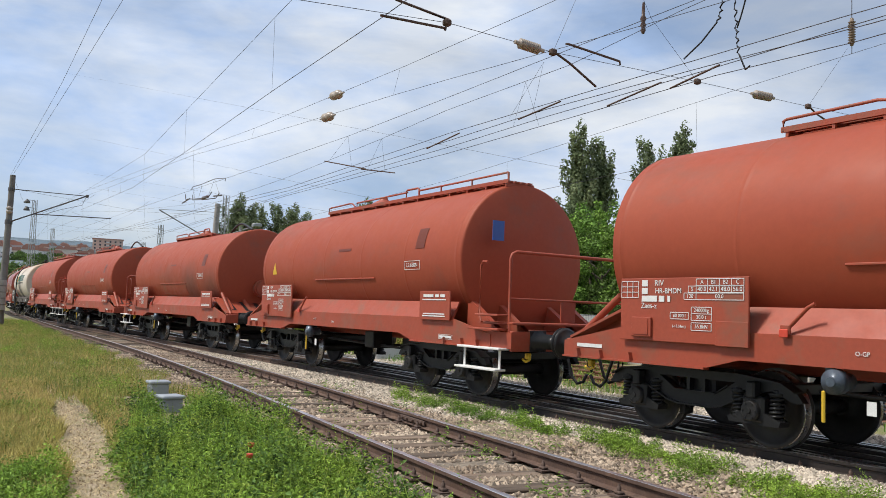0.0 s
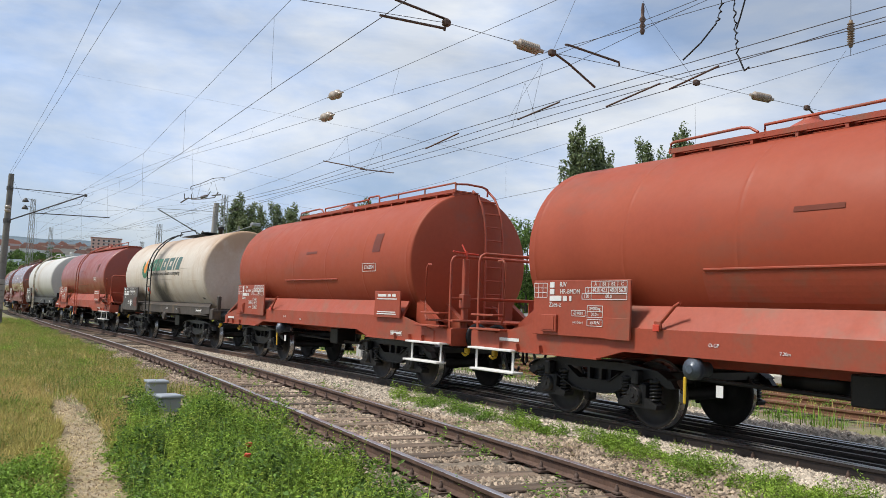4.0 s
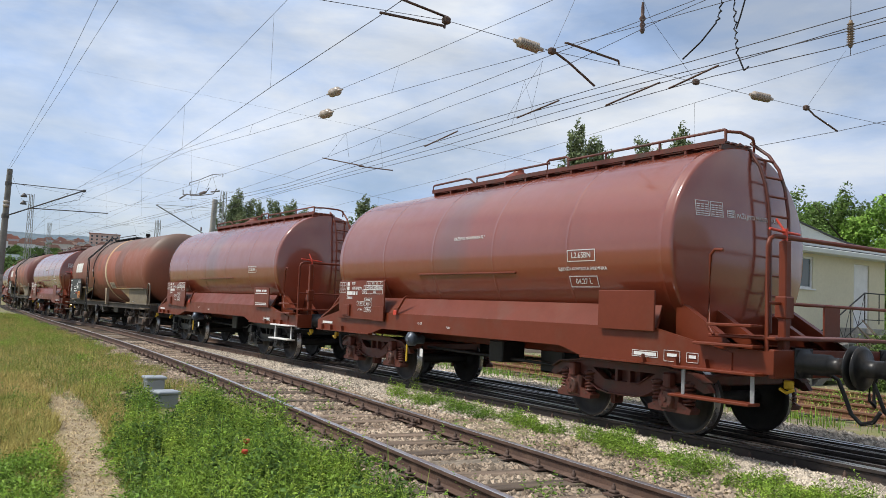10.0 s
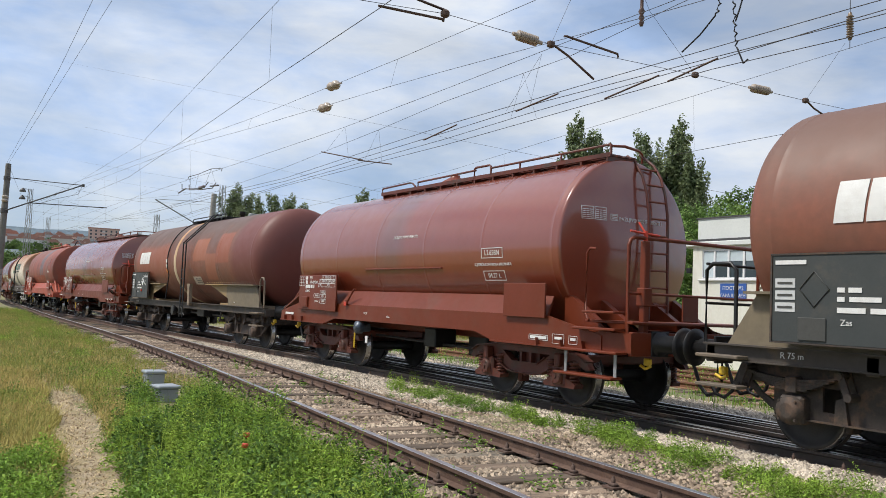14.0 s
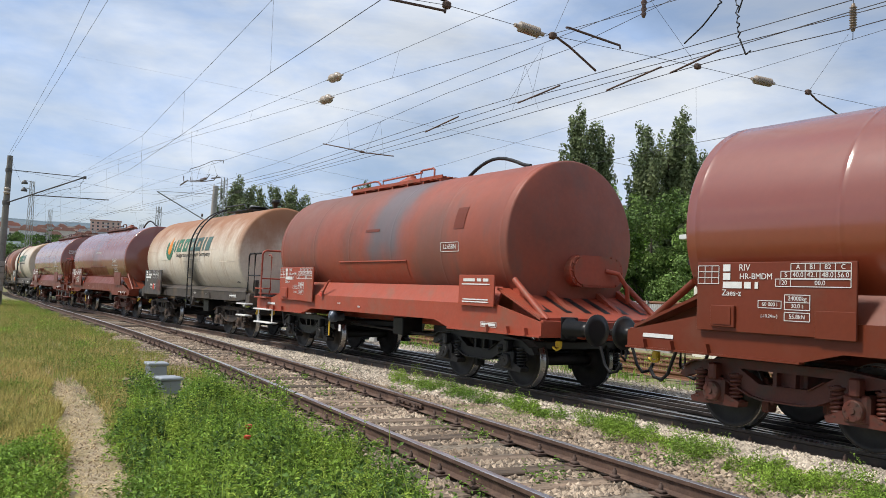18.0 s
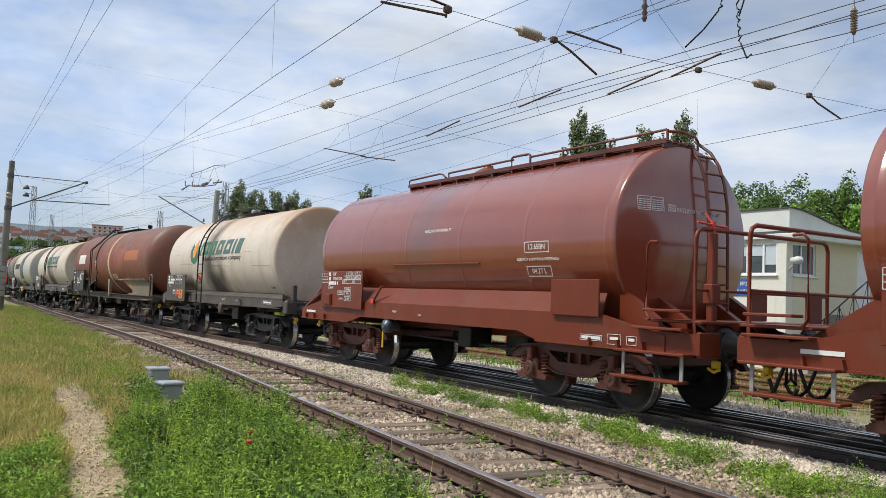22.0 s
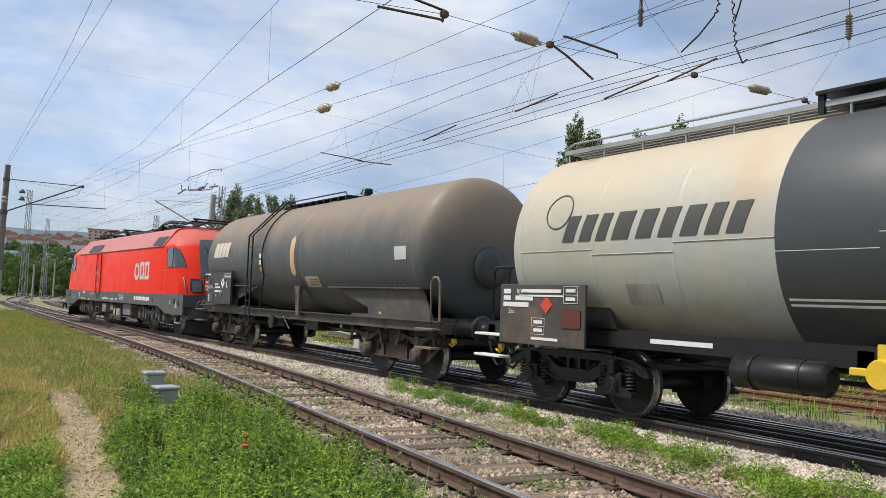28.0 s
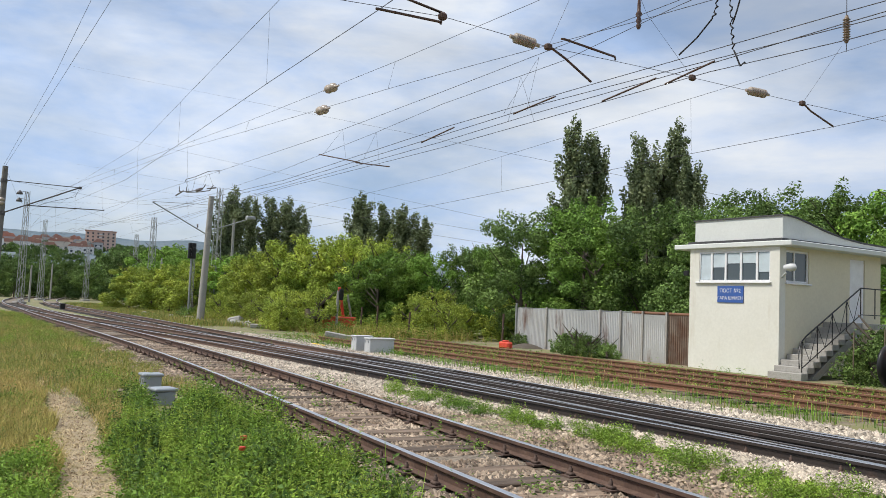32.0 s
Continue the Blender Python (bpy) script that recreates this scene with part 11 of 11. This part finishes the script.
def clumps(name, label, roots, radius, height, leaf, per, seed, material, narrow=0.21):
    """Bushy weeds: domes of small pointed leaves that turn outwards, dark inside."""
    rng = np.random.default_rng(seed)
    k = len(roots)
    swell = np.array([noise.noise(Vector((a * 1.1, b * 1.1, 4.0))) + 0.7 * noise.noise(Vector((a * 3.1, b * 3.1, 8.0))) for a, b in roots[:, :2]])
    r = radius * (0.6 + 0.8 * rng.random(k))
    h = height * (0.45 + 0.8 * rng.random(k)) * np.clip(1.0 + 1.1 * swell, 0.4, 1.8)
    a = rng.random((k, per)) * 6.283
    up = rng.random((k, per)) ** 0.75
    out = np.sqrt(1 - up * up)
    shell = rng.random((k, per)) ** 0.30
    lump = 1 + 0.25 * np.sin(a * 3 + 6.283 * rng.random((k, 1))) * out
    d = np.stack([np.cos(a) * out, np.sin(a) * out, up], 2)
    p = roots[:, None] + d * np.stack([r[:, None] * shell * lump, r[:, None] * shell * lump, h[:, None] * shell * lump], 2)
    way = d * np.array([1.0, 1.0, 0.55]) + rng.normal(size=(k, per, 3)) * 0.45
    way /= np.linalg.norm(way, axis=2)[..., None]
    s = np.cross(way, rng.normal(size=(k, per, 3)) * 0.5 + np.array([0, 0, 1.0]))
    s /= np.linalg.norm(s, axis=2)[..., None] + 1e-6
    L = leaf * (0.55 + 0.9 * rng.random((k, per)))[..., None]
    droop = np.array([0, 0, -1.0]) * L * 0.25
    v = np.stack([p, p + way * L * 0.45 + s * L * narrow, p + way * L + droop, p + way * L * 0.45 - s * L * narrow], 2).reshape(-1, 3)
    me = bpy.data.meshes.new(name)
    me.from_pydata(v.tolist(), [], np.arange(k * per * 4).reshape(-1, 4).tolist())
    me.update()
    return solid(name, me, material, label, "weeds", kind="stuff")


rngv = np.random.default_rng(77)
MEADOW_GREEN = mat("meadow_olive_green", (0.27, 0.30, 0.075), 0.65, second=(0.14, 0.20, 0.05), scale=0.6, amount=0.95, grain=0.15, island=0.5, through_light=0.25, spec=0.12)
WEED_TOP = mat("weed_yellow_green", (0.36, 0.45, 0.08), 0.6, second=(0.19, 0.31, 0.05), scale=1.3, amount=0.9, grain=0.15, island=0.5, through_light=0.25, spec=0.12)


def meadow_patch(n):
    r = meadow(n * 3)
    k = np.array([noise.noise(Vector((a * 0.33, b * 0.6, 9.0))) for a, b in r[:, :2]])
    return r[k > 0.12][:n]


def left_bank_near(n):
    x = -5.5 - 3.0 * rngv.random(n)
    y = path_y(x) - 0.34 - rngv.random(n) ** 1.2 * 0.7
    return rooted(x, y)



def rooted(x, y, dz=-0.22):
    z = np.array([ground_z(a, b) for a, b in zip(x, y)])
    return np.stack([x, y, z], 1)


def lush(n):
    """The green patch between the path and the nearest track."""
    x = -3.5 - 9.8 * rngv.random(n) ** 1.05
    lo = path_y(x) + 0.30 + 0.22 * np.clip(-9.5 - x, 0, 3) + 0.08 * np.sin(x * 3.1) + 0.06 * np.sin(x * 7.7)
    hi = siding_ys(x) - 1.48 - 0.12 * np.sin(x * 2.1) - 0.14 * np.sin(x * 5.3) - 0.20 * np.clip(-10.4 - x, 0, 4) - 0.10 * np.clip(x + 7, 0, 3)
    y = lo + (hi - lo) * rngv.random(n)
    keep = (hi > lo) & ~((np.abs(x + 12.9) < 0.62) & (np.abs(y - 3.54) < 0.32)) & ~((np.abs(y + 0.27 * x) < 0.28) & (x < -10.6))
    return rooted(x[keep], y[keep])


def meadow(n, x0=-10.0, x1=-62.0):
    x = x0 + (x1 - x0) * rngv.random(n) ** 1.35
    lo, hi = -0.085 * x - 0.8, siding_ys(x) - 1.35 - 0.2 * np.sin(x * 1.7)
    y = lo + (hi - lo) * rngv.random(n)
    keep = (np.abs(y - path_y(x)) > 0.34 + 0.10 * np.sin(x * 2.7) * rngv.random(n)) | (x < -15.6 + 1.2 * rngv.random(n))
    keep &= ~((np.abs(y + 0.27 * x) < 0.26) & (x > -13.6) & (x < -10.5))
    keep &= ~((np.abs(x + 13.9) < 1.35) & (np.abs(y - 3.66) < 0.48))
    return rooted(x[keep], y[keep])


def left_bank(n):
    x = -5.5 - 12 * rngv.random(n)
    y = path_y(x) - 0.24 - 0.08 * np.sin(x * 2.3) - rngv.random(n) ** 1.2 * 0.9
    return rooted(x, y)


def tufts(n, place, spread, per):
    c = place(n)
    k = np.repeat(c, per, axis=0)
    k[:, :2] += rngv.normal(size=(len(k), 2)) * spread
    return k


def siding_edge(n):
    x = -5 - 14 * rngv.random(n)
    y = siding_ys(x) + rngv.choice([-1.0, 0.15, 0.4, 1.25, 1.6], n) + 0.15 * rngv.normal(size=n)
    return np.stack([x, y, np.full(n, -0.23)], 1)


# the trodden path: bare dusty earth, ragged at its edges
v, f = [], []
for i in range(60):
    x = -4.2 - 11.6 * i / 59
    half = 0.42 + 0.05 * math.sin(i * 0.9) + 0.05 * math.sin(i * 2.3)
    half *= min(1.0, (59 - i) / 26 + 0.05)
    for k in range(5):
        ragged = half * (1 + 0.55 * noise.noise(Vector((x * 2.3, 1.0 if k < 2 else 7.0, 0.0))) + 0.35 * noise.noise(Vector((x * 6.1, 3.0 if k < 2 else 9.0, 0.0))))
        y = float(path_y(np.array(x))) + ragged * (k - 2) / 2
        v.append((x, y, ground_z(x, y) + (0.012 if 0 < k < 4 else -0.03)))
f = [(i * 5 + k, i * 5 + k + 1, i * 5 + k + 6, i * 5 + k + 5) for i in range(59) for k in range(4)]
DUST = mat("path_dust", (0.42, 0.335, 0.23), 0.95, second=(0.29, 0.23, 0.145), scale=5.0, amount=0.95, grain=0.4, bump=1.0, bscale=30, dirt=(0.30, 0.25, 0.12), dscale=5.0, dspan=(0.46, 0.62))
solid("path", mesh_of("path", v, f, True), DUST, "trodden dusty earth path with straw", "path", kind="structure")


WEED_DEEP = mat("weed_deep_green", (0.15, 0.24, 0.05), 0.55, second=(0.06, 0.115, 0.035), scale=1.6, amount=0.9, grain=0.15, island=0.6, through_light=0.25, spec=0.14)
WEED_FRESH = mat("weed_fresh_green", (0.30, 0.43, 0.065), 0.55, second=(0.085, 0.175, 0.036), scale=1.1, amount=0.9, grain=0.15, island=0.6, through_light=0.25, spec=0.14)
clumps("weeds_lush", "dense fresh green weeds beside the path", lush(760), 0.19, 0.31, 0.044, 150, 1, WEED_FRESH, 0.18)
clumps("weeds_lush_deep", "deep green broad-leaved weeds", lush(520), 0.19, 0.30, 0.052, 130, 61, WEED_DEEP, 0.22)
clumps("weeds_lush_light", "yellow-green feathery weeds", lush(330), 0.12, 0.38, 0.030, 150, 62, WEED_TOP, 0.12)
weeds("weeds_tall", "taller leafy yellow-green weeds", lush(420), 0.44, 0.038, 2, WEED_TOP, 50)
blades("grass_lush", "green grass blades among the weeds", lush(500), 0.42, 0.005, 0.5, 3, WEED_TOP)
blades("grass_meadow_dry", "dry straw-coloured grass along the line", meadow(42000), 0.125, 0.0042, 1.7, 4, GRASS_DRY)
weeds("grass_seed_heads", "soft pale seed heads over the dry grass", meadow(12000), 0.17, 0.017, 44, GRASS_DRY, 16)
clumps("weeds_meadow_low", "low green herbs among the dry grass", meadow(3600), 0.18, 0.14, 0.026, 80, 45, MEADOW_GREEN)
blades("grass_meadow_green", "green grass along the line", meadow(12000), 0.16, 0.006, 0.8, 5, MEADOW_GREEN)
clumps("weeds_meadow", "patches of green weeds in the grass", meadow_patch(620), 0.22, 0.20, 0.036, 120, 6, WEED_FRESH)
blades("grass_bank_dry", "dry grass on the path's edge", left_bank(17000), 0.15, 0.0045, 1.3, 7, GRASS_DRY)
weeds("weeds_siding", "sparse weeds in the siding ballast", tufts(34, siding_edge, 0.10, 9), 0.20, 0.05, 31, GRASS, 9)
clumps("weeds_bank", "green weeds on the path's edge", left_bank_near(330), 0.15, 0.26, 0.036, 130, 8, WEED_FRESH)


def straw(n):
    x = -5.0 - 12.5 * rngv.random(n)
    y = path_y(x) + rngv.normal(size=n) * 0.30
    return rooted(x, y)


STRAW = mat("straw_dry", (0.58, 0.46, 0.28), 0.75, second=(0.36, 0.27, 0.15), scale=2.0, amount=0.9, grain=0.1, island=0.5, spec=0.12)
blades("straw_path", "trodden straw and stalks on the path", straw(9000) + np.array([0, 0, 0.012]), 0.020, 0.004, 7.0, 21, STRAW)
weeds("litter_path", "dead leaves and crumbs of earth on the path", straw(1500) + np.array([0, 0, 0.010]), 0.012, 0.022, 24, RAIL_OLD, 3)


def path_edge(n):
    x = -4.6 - 11.5 * rngv.random(n)
    g = rngv.choice([-1.0, 1.0], n)
    y = path_y(x) + g * (0.28 + 0.42 * rngv.random(n) ** 0.8)
    return rooted(x, y)


blades("grass_path_edge", "short dry grass leaning over the path's edges", path_edge(9000), 0.085, 0.004, 1.6, 22, GRASS_DRY)
weeds("weeds_path_edge", "small green weeds creeping onto the path", path_edge(420), 0.07, 0.04, 23, GRASS, 9)


def strip(n):
    x = -2.2 - 12 * rngv.random(n) ** 1.6
    y = 7.90 + 0.14 * rngv.normal(size=n) - 0.03 * (x + 7) - np.abs(rngv.normal(size=n)) * 0.6 * np.clip((x + 7.5) / 2.5, 0, 1)
    z = np.full(n, -0.2)
    return np.stack([x, y, z], 1)


def verge(n):
    x = -4 - 30 * rngv.random(n)
    y = 13.6 + 0.5 * rngv.normal(size=n)
    return np.stack([x, y, np.full(n, -0.22)], 1)


def yard_weeds(n):
    x = -4 - 32 * rngv.random(n)
    y = 16.7 + 1.6 * rngv.normal(size=n)
    return np.stack([x, y, np.full(n, -0.22)], 1)


def bend_edge(n):
    x = -46 - 60 * rngv.random(n)
    y = np.array([second_at(a)[0].y for a in x]) + 2.0 + 4.4 * rngv.random(n)
    return rooted(x, y)


def wood_edge(n):
    x = -33 - 32 * rngv.random(n)
    y = 17.5 + 5.5 * rngv.random(n) + np.maximum(0, (x + 45) * 0.1)
    return np.stack([x, y, np.full(n, -0.22)], 1)


clumps("weeds_strip", "green weeds growing in the ballast", tufts(150, strip, 0.15, 5), 0.09, 0.17, 0.030, 95, 9, WEED_FRESH)
blades("grass_bend", "grass and weeds beside the bend", tufts(760, bend_edge, 0.6, 22), 0.28, 0.014, 0.6, 33, MEADOW_GREEN)
blades("grass_bend_dry", "dry grass beside the bend", tufts(520, bend_edge, 0.6, 22), 0.25, 0.014, 0.7, 34, GRASS_DRY)
blades("grass_verge", "grass strip between main and yard tracks", tufts(130, verge, 0.25, 20), 0.20, 0.007, 0.6, 10, GRASS)
weeds("weeds_yard", "weeds between the rusty rails", tufts(330, yard_weeds, 0.25, 10), 0.22, 0.07, 11, GRASS, 8)
blades("grass_yard_dry", "dry grass in the yard", tufts(260, yard_weeds, 0.35, 22), 0.18, 0.007, 0.8, 12, GRASS_DRY)
weeds("weeds_wood_edge", "rank weeds along the wood's edge", tufts(300, wood_edge, 0.5, 12), 0.7, 0.16, 13, LEAF_LIGHT, 9)
blades("grass_wood_edge", "tall grass along the wood's edge", tufts(420, wood_edge, 0.5, 20), 0.45, 0.014, 0.6, 14, GRASS_DRY)
# poppies
for x, y in ((-7.62, 2.83), (-7.08, 2.62)):
    pp = thing("poppy", "red poppy in the green weeds", "flower", at=pose(x, y, -0.22))
    part("stem", Shape().tube([(0, 0, 0), (0.02, 0.0, 0.36)], 0.004, 5), GRASS, pp)
    part("bloom", Shape().turned([(0.355, 0.006), (0.37, 0.026), (0.39, 0.034), (0.40, 0.030)], 8, "z", (0.02, 0, 0)), PAINT_REDS, pp, "red petals")


def travelled(t):
    """Metres that the train has gone by t seconds; it gathers speed slowly."""
    q = t / 32
    return 299.3 * q + 24.16 * q * q - 3.774 * q ** 3


def motions():
    steps = [i * 0.5 for i in range(65)]
    for w, x, half in TRAIN:
        rows = []
        for t in steps:
            s = x + travelled(t)
            a, b = main_at(s - half)[0], main_at(s + half)[0]
            d = b - a
            m = (a + b) / 2
            rows.append((t, Matrix.Translation(m) @ Matrix.Rotation(math.atan2(d.y, d.x), 4, "Z") @ Matrix.Rotation(-math.atan2(d.z, math.hypot(d.x, d.y)), 4, "Y")))
        walk(w, rows)
    turns = {}
    count = 32 * 15
    for ws, x, radius in SPINNING:
        if (x, radius) not in turns:
            walk(ws, [(i / 15, pose(x, 0, radius) @ Matrix.Rotation(travelled(i / 15) / radius, 4, "Y")) for i in range(count + 1)])
            turns[(x, radius)] = ws.animation_data
        else:
            kept = turns[(x, radius)]
            ws.rotation_mode = "QUATERNION"
            ad = ws.animation_data_create()
            ad.action = kept.action
            ad.action_slot = kept.action_slot


motions()
